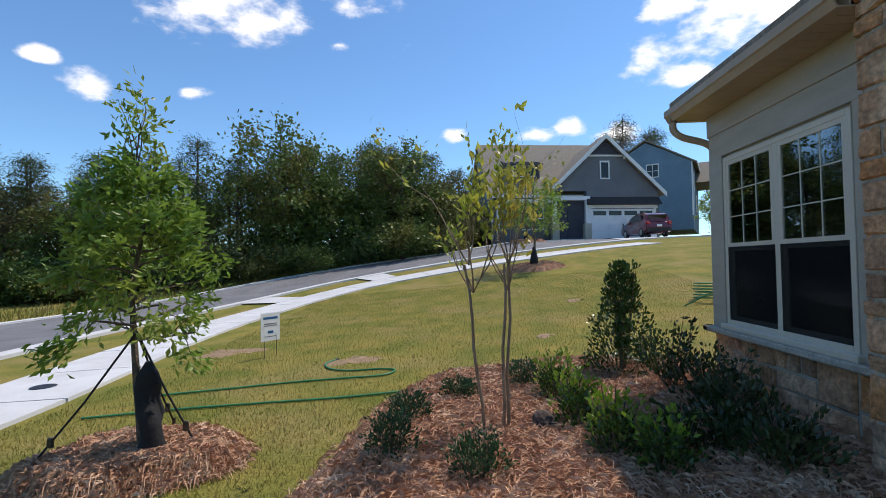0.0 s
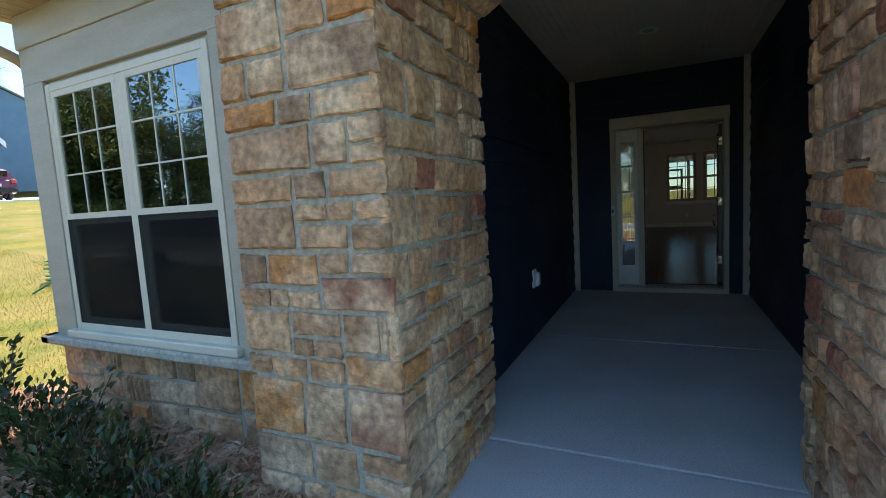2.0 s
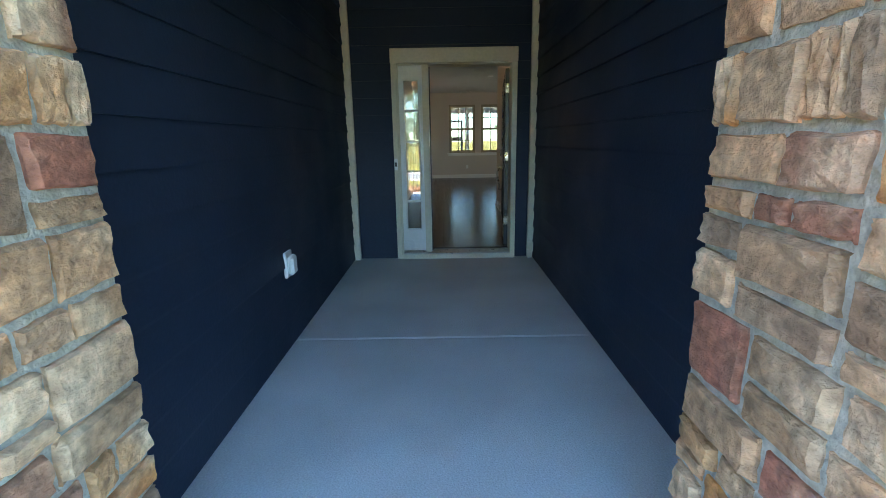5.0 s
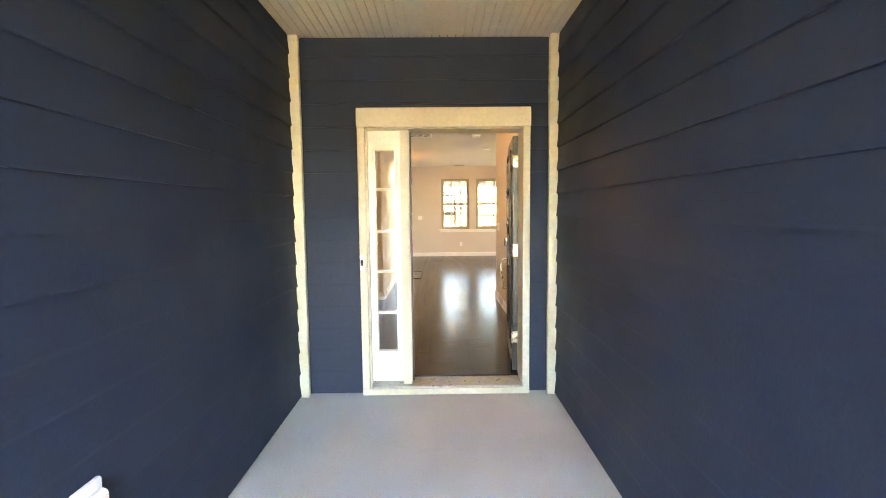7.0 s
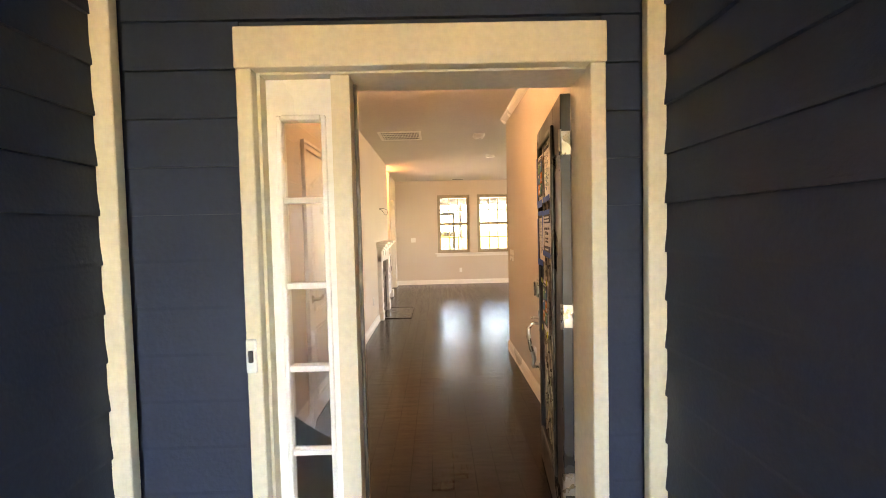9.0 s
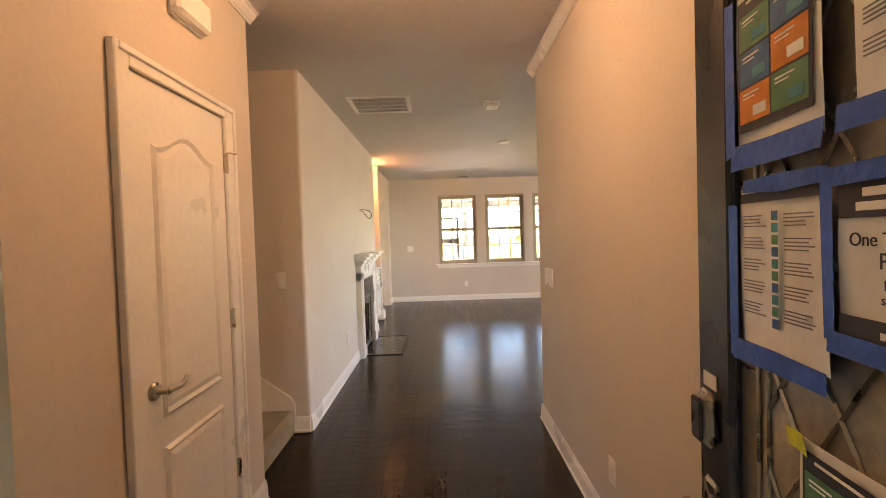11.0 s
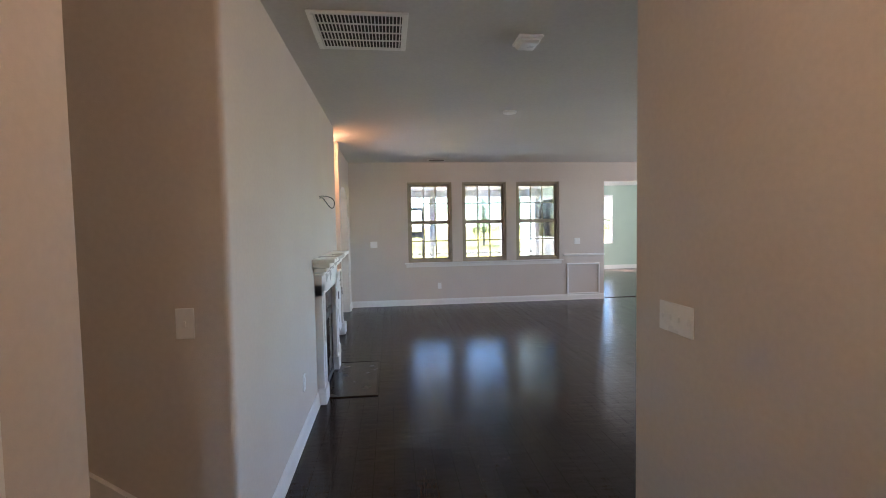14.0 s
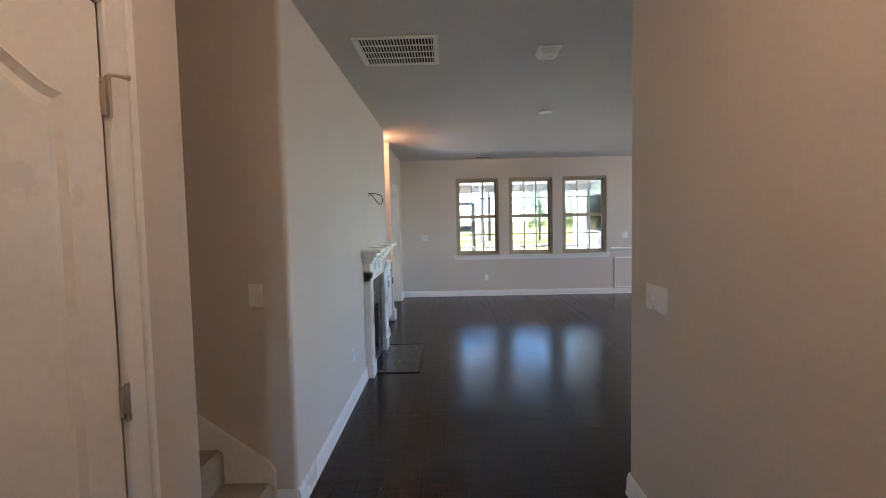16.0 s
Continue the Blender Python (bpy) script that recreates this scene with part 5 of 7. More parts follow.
# built-in cabinet in the alcove
cb = thing("cabinet", "white built-in cabinet with drawer and door in the alcove", "cabinet")
part("body", boxed(14.27, 15.15, 2.13, 2.49, FLOOR + 0.09, 0.99), WHITE, cb)
part("toe_kick", boxed(14.29, 15.13, 2.17, 2.49, FLOOR, FLOOR + 0.09), INK, cb)
for a, b in ((14.29, 14.705), (14.715, 15.13)):
    d = part("drawer", boxed(a, b, 2.112, 2.13, 0.80, 0.97, bevel=0.004), WHITE, cb)
    part("handle", tube(bmesh.new(), [((a + b) / 2 - 0.05, 2.09, 0.885), ((a + b) / 2 + 0.05, 2.09, 0.885)], 0.006, 8), STEEL, d)
    d = part("door", boxed(a, b, 2.112, 2.13, 0.18, 0.79, bevel=0.004), WHITE, cb)
    part("raised_field", boxed(a + 0.06, b - 0.06, 2.106, 2.113, 0.24, 0.73, bevel=0.005), WHITE, d)
    part("handle", tube(bmesh.new(), [(b - 0.03, 2.09, 0.66), (b - 0.03, 2.09, 0.76)], 0.006, 8), STEEL, d)
thing("worktop", "white wooden top on the built-in cabinet", "worktop", boxed(14.26, 15.158, 2.09, 2.495, 0.99, 1.025, bevel=0.006), WHITE)
cs = thing("column_base", "white square plinth at the foot of the alcove pilaster", "plinth", kind="structure")
part("block", boxed(15.13, 15.33, 2.06, 2.16, FLOOR, FLOOR + 0.16, bevel=0.01), WHITE, cs)

# chair rail and panel at the back wall's end
structure("chair_rail", "white chair rail", "trim", boxed(BX - 0.028, BX, -2.87, -2.02, 0.955, 1.0, bevel=0.008), WHITE)
bm = bmesh.new()
for b in ((-2.77, -2.09, 0.185, 0.215), (-2.77, -2.09, 0.777, 0.807), (-2.77, -2.74, 0.215, 0.777), (-2.12, -2.09, 0.215, 0.777)):
    box(bm, BX - 0.02, BX, b[0], b[1], b[2], b[3], bevel=0.006)
structure("panel_moulding", "white panel moulding frame", "trim", bm, WHITE)

# back porch and yard seen through the windows
structure("patio", "pale concrete patio behind the house", "patio", boxed(17.5, 25.5, -2.83, 5.6, -0.4, -0.03), CONCRETE)
bp = tagged(new("back_porch"), "screened back porch with white posts and a low rail", "porch", kind="structure")
PX = 21.2
for y in (4.9, 2.35, 0.25, -1.75, -2.72):
    part("post", boxed(PX - 0.06, PX + 0.06, y - 0.06, y + 0.06, -0.03, 2.4, bevel=0.006), HOUSEWHITE, bp)
part("beam", boxed(PX - 0.1, PX + 0.1, -2.8, 5.2, 2.36, 2.56), HOUSEWHITE, bp)
part("rail", boxed(PX - 0.03, PX + 0.03, -2.66, 4.84, 0.80, 0.86, bevel=0.006), HOUSEWHITE, bp)
part("rail", boxed(PX - 0.03, PX + 0.03, -2.66, 4.84, 0.10, 0.15, bevel=0.006), HOUSEWHITE, bp)
part("porch_roof", boxed(17.5, PX + 0.3, -2.83, 5.3, 2.56, 2.68), BUFF, bp)
part("screen_door", box(box(box(boxed(PX - 0.02, PX + 0.02, 0.45, 0.53, 0.0, 2.1), PX - 0.02, PX + 0.02, 1.35, 1.43, 0.0, 2.1), PX - 0.02, PX + 0.02, 0.53, 1.35, 1.28, 1.44), PX - 0.02, PX + 0.02, 0.53, 1.35, 2.02, 2.1), GREYSIDING, bp, "grey screen door")

# ---- plants ----


def leaf_quads(verts, faces, rr, centre, way, size, width=0.45, bend=0.25):
    """One leaf: two quads folded along its midrib."""
    d = Vector(way).normalized()
    s = d.cross(Vector((rr.uniform(-1, 1), rr.uniform(-1, 1), rr.uniform(-1, 1)))).normalized()
    n = d.cross(s)
    c = Vector(centre)
    b = len(verts)
    mid = c + d * size * 0.5 - n * size * bend * 0.3
    tip = c + d * size - n * size * bend * rr.random()
    verts += [c, mid + s * size * width * 0.5 + n * size * 0.08, tip, mid - s * size * width * 0.5 + n * size * 0.08]
    faces.append((b, b + 1, b + 2))
    faces.append((b, b + 2, b + 3))


def leaf_mesh(name, verts, faces, mat):
    me = bpy.data.meshes.new(name)
    me.from_pydata(verts, [], faces)
    me.materials.append(mat)
    return me


def grow(bm, rr, start, way, length, radius, depth, tips, kink=0.25, split=(2, 3), shrink=0.68, up=0.15, sides=5):
    """Tapered limbs that fork; collects tip places."""
    n = 4
    p, d = Vector(start), Vector(way).normalized()
    pts, rad = [p.copy()], [radius]
    for k in range(n):
        d = (d + Vector((rr.uniform(-kink, kink), rr.uniform(-kink, kink), rr.uniform(-kink, kink) * 0.5 + up * 0.3))).normalized()
        p = p + d * length / n
        pts.append(p.copy())
        rad.append(radius * (1 - 0.45 * (k + 1) / n))
        if depth <= 1 and k >= 1:
            tips.append((p.copy(), d.copy()))
    tube(bm, pts, rad, sides)
    if depth > 0:
        for _ in range(rr.randint(*split)):
            a = rr.uniform(0, 2 * math.pi)
            side = d.cross(Vector((math.cos(a), math.sin(a), 0.2))).normalized()
            grow(bm, rr, pts[rr.randint(2, n)] if depth > 1 else p, d * 0.75 + side * rr.uniform(0.4, 0.8), length * shrink * rr.uniform(0.8, 1.15), rad[-1] * 0.75, depth - 1, tips, kink, split, shrink, up, max(4, sides - 1))


# young oak by the pavement, staked, with a watering bag
rr = random.Random(11)
TREE = (-2.9, 3.42)
tz = hill(*TREE)
oak = thing("tree", "young staked oak in full green leaf", "tree", at=(TREE[0], TREE[1], tz))
bm, tips = bmesh.new(), []
trunk = [Vector((0.05 * math.sin(k * 0.9), 0.03 * math.cos(k * 1.3), 2.62 * k / 12)) for k in range(13)]
tube(bm, trunk, [0.036 - 0.0027 * k for k in range(13)], 8)
for k in range(34):
    z = 1.0 + 1.35 * (k / 34) ** 0.9
    a = k * 2.4
    reach = 0.68 * (1 - 0.72 * (z - 0.95) / 1.5) * rr.uniform(0.75, 1.1)
    grow(bm, rr, (0, 0, z), (math.cos(a), math.sin(a), 0.12 + 0.25 * (z - 1)), reach * 0.72, 0.012, 2, tips, 0.22, (2, 3), 0.5, 0.05, 4)
for k in range(5):
    grow(bm, rr, (0, 0, 2.2 + 0.08 * k), (rr.uniform(-0.3, 0.3), rr.uniform(-0.3, 0.3), 1), 0.35, 0.008, 1, tips, 0.2, (1, 2), 0.6, 0.3, 4)
part("trunk", bm, BARK, oak)
oak.scale = (0.92, 0.92, 0.92)
vs, fs = [], []
for p, d in tips:
    for _ in range(6):
        q = p + Vector((rr.gauss(0, 0.055), rr.gauss(0, 0.055), rr.gauss(0, 0.045)))
        leaf_quads(vs, fs, rr, q, d + Vector((rr.uniform(-1, 1), rr.uniform(-1, 1), rr.uniform(-0.9, 0.5))), rr.uniform(0.05, 0.09), 0.42)
crown = new("crown", leaf_mesh("crown", vs, fs, LEAF_OAK))
crown.parent = oak
bm = bmesh.new()
prof = []
for k in range(9):
    f = k / 8
    prof.append((0.075 * (1 - f) ** 0.9 + 0.04 + 0.012 * math.sin(k * 2.1), 0.02 + 0.72 * f))
lathe(bm, prof, (0.06, 0.01, 0), 18)
for v in bm.verts:
    v.co.x += 0.02 * math.sin(v.co.z * 11 + v.co.y * 30)
    v.co.y += 0.02 * math.sin(v.co.z * 9 + v.co.x * 25)
    v.co.x += 0.07 * (1 - v.co.z / 0.75)
thing("watering_bag", "slumped black watering bag round the oak trunk", "tree bag", bm, BLACKCLOTH, at=(TREE[0], TREE[1], tz + 0.02), smooth=True)
for k, (sx, sy) in enumerate(((-3.5, 3.2), (-2.52, 3.55), (-3.1, 4.15))):
    g = thing("guy_strap", "black webbing strap from the oak to a ground stake", "tree strap", group="guy straps of the oak")
    top = Vector((TREE[0], TREE[1], tz + 0.98))
    foot = Vector((sx, sy, hill(sx, sy) + 0.10))
    mid = (top + foot) / 2 - Vector((0, 0, 0.03))
    part("strap", tube(bmesh.new(), [top, mid, foot], 0.008, 5), BLACKCLOTH, g)
    part("buckle", boxed(-0.02, 0.02, -0.012, 0.012, -0.035, 0.035, bevel=0.006, m=Matrix.Translation(mid * 0.4 + foot * 0.6)), STEEL, g)
    part("stake", tube(bmesh.new(), [foot + Vector((0, 0, 0.03)), foot - Vector((0, 0, 0.15))], 0.014, 6), STEEL, g)


def patch(cx, cy, rx, ry, height, turn=0.0, wob=0.12, seed=1):
    """A low mound with a wandering edge: the outline test and the height."""
    ct, s_t = math.cos(turn), math.sin(turn)

    def depth(x, y):
        u, v = (x - cx) * ct + (y - cy) * s_t, -(x - cx) * s_t + (y - cy) * ct
        a = math.atan2(v, u)
        r = math.hypot(u / rx, v / ry)
        return 1 + wob * math.sin(3 * a + seed) * 0.5 + wob * math.sin(5 * a + 2 * seed) * 0.4 - r
    return depth


def mound(depth, x0, x1, y0, y1, height, step=0.09):
    bm = bmesh.new()
    xs, ys = np.arange(x0, x1 + step, step), np.arange(y0, y1 + step, step)
    g = {}

    def z(x, y):
        d = depth(x, y)
        return hill(x, y) + max(-0.05, height * smooth01(0, 0.35, d) + 0.02 * noise.noise((x * 6, y * 6, 0)) * (d > 0.03) - (0.06 if d < 0 else 0))
    for i, x in enumerate(xs):
        for j, y in enumerate(ys):
            if depth(x, y) > -0.15:
                g[i, j] = bm.verts.new((x, y, z(x, y)))
    for (i, j), v in list(g.items()):
        c = [g.get((i + 1, j)), g.get((i + 1, j + 1)), g.get((i, j + 1))]
        if all(c):
            bm.faces.new((v, *c))
    return bm, z


def straws(depth, z, x0, x1, y0, y1, count, seed):
    """Long brown needles strewn over a mound."""
    r = random.Random(seed)
    vs, fs = [], []
    while len(fs) < count:
        x, y = r.uniform(x0, x1), r.uniform(y0, y1)
        d = depth(x, y)
        if d < -0.06 + 0.1 * r.random():
            continue
        a, ln = r.uniform(0, 2 * math.pi), r.uniform(0.07, 0.17)
        c, s = math.cos(a), math.sin(a)
        w = 0.0022
        h0 = z(x, y) + r.uniform(0.004, 0.03)
        b = len(vs)
        x2, y2 = x + c * ln, y + s * ln
        vs += [(x - s * w, y + c * w, h0), (x + s * w, y - c * w, h0), ((x + x2) / 2 + s * w, (y + y2) / 2 - c * w, h0 + r.uniform(0.0, 0.028)), (x2, y2, z(x2, y2) + r.uniform(0.0, 0.03)), ((x + x2) / 2 - s * w, (y + y2) / 2 + c * w, h0 + r.uniform(0.0, 0.028))]
        fs.append((b, b + 1, b + 2, b + 3, b + 4))
    return vs, fs


ring = patch(-2.95, 3.42, 0.80, 0.60, 0.1, 0.3, 0.1, 2)
bm, ringz = mound(ring, -4.1, -1.9, 2.5, 4.4, 0.14)
structure("mulch_ring", "pine-straw mulch ring round the young oak", "mulch", bm, STRAWBED)
vs, fs = straws(ring, ringz, -3.95, -1.95, 2.6, 4.25, 10000, 3)
tagged(new("pine_straw", leaf_mesh("pine_straw", vs, fs, STRAW)), "loose rust-brown pine straw", "pine straw", kind="stuff")


def bed(x, y):
    """The planting bed along the front wall: its lawn edge bows out, one reading of depth inside."""
    edge = -1.62 + 0.30 * max(0, y - 3.6) ** 1.25 + 0.10 * math.sin(y * 2.2) if y > 2 else -1.55 + 0.25 * (2 - y)
    far = 6.05 + 0.15 * math.sin(x * 2.3) - 0.10 * max(0, 0.4 - x)
    return min((x - edge) * 0.8, (far - y) * 0.8, (y - 2.02) * 2.0 if x > -0.15 else (y - 1.2) * 1.2, 1.0)


bm, bedz = mound(bed, -2.2, 1.95, 1.1, 6.5, 0.17)
structure("mulch_bed", "pine-straw planting bed along the front wall", "mulch", bm, STRAWBED)
vs, fs = straws(bed, bedz, -2.0, 1.85, 1.2, 6.3, 34000, 5)
tagged(new("pine_straw", leaf_mesh("pine_straw", vs, fs, STRAW)), "loose rust-brown pine straw", "pine straw", kind="stuff")

# crape myrtle with thin trunks and few leaves
rr = random.Random(23)
for (bx, by, lean) in ((-0.40, 3.47, (-0.10, 0.05)), (-0.27, 3.53, (0.03, 0.04))):
    my = thing("tree", "slender multi-stemmed crape myrtle with sparse yellow-green leaves", "tree", at=(bx, by, bedz(bx, by) - 0.02), group="crape myrtles in the bed")
    bm, tips = bmesh.new(), []
    for k in range(2):
        pts = [Vector((0.035 * k + lean[0] * (j / 6) * 1.2 + 0.01 * math.sin(j * 1.7 + k), 0.03 * k + lean[1] * j / 6, 1.2 * j / 6)) for j in range(7)]
        if k and lean[0] < 0:
            continue
        tube(bm, pts, [0.0135 - 0.0007 * j for j in range(7)], 7)
    for k in range(9):
        a = k * 2.4 + bx * 9
        st = pts[rr.randint(5, 6)]
        grow(bm, rr, st, (math.cos(a) * 0.55, math.sin(a) * 0.55, 0.95), rr.uniform(0.32, 0.58), 0.0065, 2, tips, 0.16, (1, 2), 0.8, 0.4, 4)
    part("trunk", bm, SMOOTHBARK, my)
    vs, fs = [], []
    for p, d in tips:
        if rr.random() < 0.62:
            for _ in range(rr.randint(3, 7)):
                q = p + Vector((rr.gauss(0, 0.03), rr.gauss(0, 0.03), rr.gauss(0, 0.03)))
                leaf_quads(vs, fs, rr, q, d + Vector((rr.uniform(-1, 1), rr.uniform(-1, 1), rr.uniform(-0.3, 0.8))), rr.uniform(0.04, 0.08), 0.5)
    o = new("crown", leaf_mesh("crown", vs, fs, LEAF_MYRTLE))
    o.parent = my


def shrub(label, x, y, rx, ry, h, leaves, size, mat, seed, cone=0.0, stems=10, sprout=0.0, base=0.0, name="shrub"):
    """Woody stems from one root, leaves along them; cone narrows the top, sprout lets shoots stand out."""
    r = random.Random(seed)
    z = (bedz(x, y) if bed(x, y) > 0 else hill(x, y)) - 0.02
    s = thing(name, label, "shrub", at=(x, y, z))
    bm = bmesh.new()
    shoots = []
    for k in range(stems):
        a = 2 * math.pi * (k + r.random() * 0.6) / stems
        f = r.uniform(0.3, 1.0)
        hh = h * r.uniform(0.75, 1.0 + sprout)
        end = Vector((rx * f * math.cos(a) * (1 - cone * 0.85), ry * f * math.sin(a) * (1 - cone * 0.85), hh * (1 - 0.25 * f * (1 - cone))))
        mid = Vector((end.x * 0.6 + r.gauss(0, 0.015), end.y * 0.6 + r.gauss(0, 0.015), end.z * 0.45))
        line = spline([(0.02 * math.cos(a), 0.02 * math.sin(a), 0), mid, end], 6)
        tube(bm, line, [0.008 - 0.0009 * j for j in range(7)], 4)
        shoots.append(line)
    part("stem", bm, BARK, s)
    vs, fs = [], []
    for _ in range(leaves):
        if r.random() < 0.35 + sprout * 0.5:
            ln = shoots[r.randrange(len(shoots))]
            c = ln[r.randint(2, 6)] + Vector((r.gauss(0, 0.02), r.gauss(0, 0.02), r.gauss(0, 0.02)))
        else:
            t = r.random() ** (1.5 if cone > 0.3 else 0.8)
            zz = h * (base + (0.97 - base) * t)
            wide = (1 - t * cone) * (0.55 + 0.45 * math.sin(math.pi * min(1, t + 0.25))) if cone < 0.3 else (1 - t) ** 0.7 * 0.95 + 0.06
            a, q = r.uniform(0, 2 * math.pi), math.sqrt(r.uniform(0.25, 1.0)) * (1 + 0.16 * math.sin(5 * t * 3 + 3 * r.random()))
            c = Vector((rx * wide * q * math.cos(a), ry * wide * q * math.sin(a), zz))
        w = Vector((c.x / rx, c.y / ry, 0.5 + r.random())) + Vector((r.gauss(0, 0.5), r.gauss(0, 0.5), r.gauss(0, 0.4)))
        leaf_quads(vs, fs, r, c, w, size * r.uniform(0.7, 1.25), 0.5)
    o = new("foliage", leaf_mesh("foliage", vs, fs, mat))
    o.parent = s
    return s


shrub("dense conical dark green holly at the end of the bed", 1.10, 5.20, 0.43, 0.41, 1.19, 4300, 0.047, LEAF_HOLLY, 31, cone=0.75, stems=12)
for x, y, h, sd in ((1.30, 4.50, 0.52, 41), (1.36, 3.95, 0.44, 42), (1.28, 3.40, 0.34, 43), (1.22, 2.88, 0.27, 44), (0.95, 3.1, 0.26, 45)):
    shrub("dark leggy broadleaf shrub with bare lower stems, by the wall", x, y, 0.31, 0.28, h, 640, 0.05, LEAF_DARK, sd, stems=15, sprout=0.45, base=0.2)
for x, y, h, sd in ((0.27, 4.42, 0.44, 51), (0.30, 3.75, 0.42, 52), (0.42, 3.25, 0.42, 53), (0.62, 3.0, 0.34, 54)):
    shrub("bright green young shrub in the pine straw", x, y, 0.20, 0.19, h * 0.8, 280, 0.05, LEAF_BRIGHT, sd, stems=11, sprout=0.5)
    shrub("dark green young shrub among brighter ones", x - 0.05, y - 0.16, 0.17, 0.17, h * 0.65, 300, 0.044, LEAF_HOLLY, sd + 100, stems=8)
for x, y, h, sd in ((-0.98, 3.85, 0.22, 61), (-1.0, 3.15, 0.27, 62), (-0.6, 4.4, 0.17, 63), (0.02, 4.75, 0.25, 64), (-0.45, 2.85, 0.24, 65)):
    shrub("small feathery dwarf juniper in the pine straw", x, y, 0.20, 0.18, h, 900, 0.030, LEAF_JUNIPER, sd, stems=12, sprout=0.25, base=0.05)
shrub("tuft of green weeds at the bed's edge", 0.62, 5.95, 0.10, 0.10, 0.16, 60, 0.05, LEAF_BRIGHT, 71, stems=6)
bm = bmesh.new()
bmesh.ops.create_icosphere(bm, subdivisions=2, radius=0.09)
for v in bm.verts:
    v.co *= 1 + 0.25 * noise.noise(v.co * 9)
    v.co.z *= 0.75
thing("rock", "small rough brown stone in the pine straw", "rock", bm, PINEBARK, at=(0.03, 3.62, bedz(0.03, 3.62) + 0.04))

# garden hoses
for label, pts in (("green garden hose lying in a loop on the lawn", [(-4.1, 5.3), (-3.4, 5.5), (-2.7, 5.72), (-2.1, 5.85), (-1.6, 5.95), (-1.48, 6.2), (-1.7, 6.3), (-2.1, 6.25), (-2.4, 6.4), (-2.55, 6.7), (-2.48, 6.95)]),
                   ("green garden hose running across the lawn to the bed", [(-4.3, 4.55), (-3.5, 4.76), (-2.7, 4.9), (-1.9, 5.02), (-1.2, 5.2), (-0.6, 5.33), (-0.1, 5.42)])):
    hz = thing("garden_hose", label, "garden hose", group="green hoses on the lawn")
    line = spline([(x, y, 0) for x, y in pts], 90)
    line = [Vector((p.x, p.y, max(hill(p.x, p.y), bedz(p.x, p.y) if bed(p.x, p.y) > 0 else -9) + 0.018)) for p in line]
    part("tubing", tube(bmesh.new(), line, 0.013, 7), HOSE, hz, smooth=True)
    part("coupling", tube(bmesh.new(), [line[-1], line[-1] + (line[-1] - line[-2]).normalized() * 0.07], 0.018, 8), STEEL, hz, "brass coupling")
hz = thing("garden_hose", "coiled green garden hose by the house corner", "garden hose", group="green hoses on the lawn")
cx, cy = 4.75, 10.55
coil = [Vector((cx + 0.36 * math.cos(k * 0.42) * (1 + 0.1 * math.sin(k)), cy + 0.36 * math.sin(k * 0.42) * (1 + 0.1 * math.cos(k * 1.7)), hill(cx, cy) + 0.02 + 0.0042 * k)) for k in range(90)]
part("tubing", tube(bmesh.new(), coil + [Vector((3.9, 10.0, hill(3.9, 10.0) + 0.02))], 0.014, 6), HOSE, hz, smooth=True)
bm = tube(bmesh.new(), spline([(0.2, 6.12, bedz(0.2, 6.12) + 0.03), (0.7, 6.05, bedz(0.7, 6.05) + 0.04), (1.2, 5.75, bedz(1.2, 5.75) + 0.05), (1.8, 5.3, 0.10)], 20), 0.012, 6)
thing("drain_pipe", "pale hose at the bed's far edge", "hose", bm, TRIM)

# yard sign
sx, sy = -3.66, 7.40
sz = hill(sx, sy)
sg = thing("yard_sign", "small white yard sign on wire legs, turned edgeways", "sign", at=(sx, sy, sz))
tm = pose(0, 0, 0, 0, 0, 58)
part("board", boxed(-0.17, 0.17, -0.004, 0.004, 0.26, 0.70, m=tm), PAPER, sg)
for z, w, hgt, mt in ((0.62, 0.13, 0.035, BLUEINK), (0.53, 0.11, 0.015, GREYINK), (0.50, 0.12, 0.012, GREYINK), (0.40, 0.05, 0.04, BLUEINK), (0.33, 0.1, 0.012, GREYINK)):
    part("print_bar", boxed(-w, w, -0.006, -0.0035, z - hgt / 2, z + hgt / 2, m=tm), mt, sg)
for x in (-0.11, 0.11):
    part("leg", tube(bmesh.new(), [tm @ Vector((x, 0, -0.05)), tm @ Vector((x, 0, 0.36))], 0.005, 5), STEEL, sg)
thing("manhole_lid", "round iron lid set in the pavement", "manhole cover", lathe(bmesh.new(), [(0.13, 0.0), (0.14, 0.008), (0.12, 0.012), (0.05, 0.010)], (-5.85, 5.75, hill(-5.85, 5.75) + 0.048), 20), STEEL)

# street tree in a straw ring up the lawn, and one by the neighbour
rr = random.Random(77)


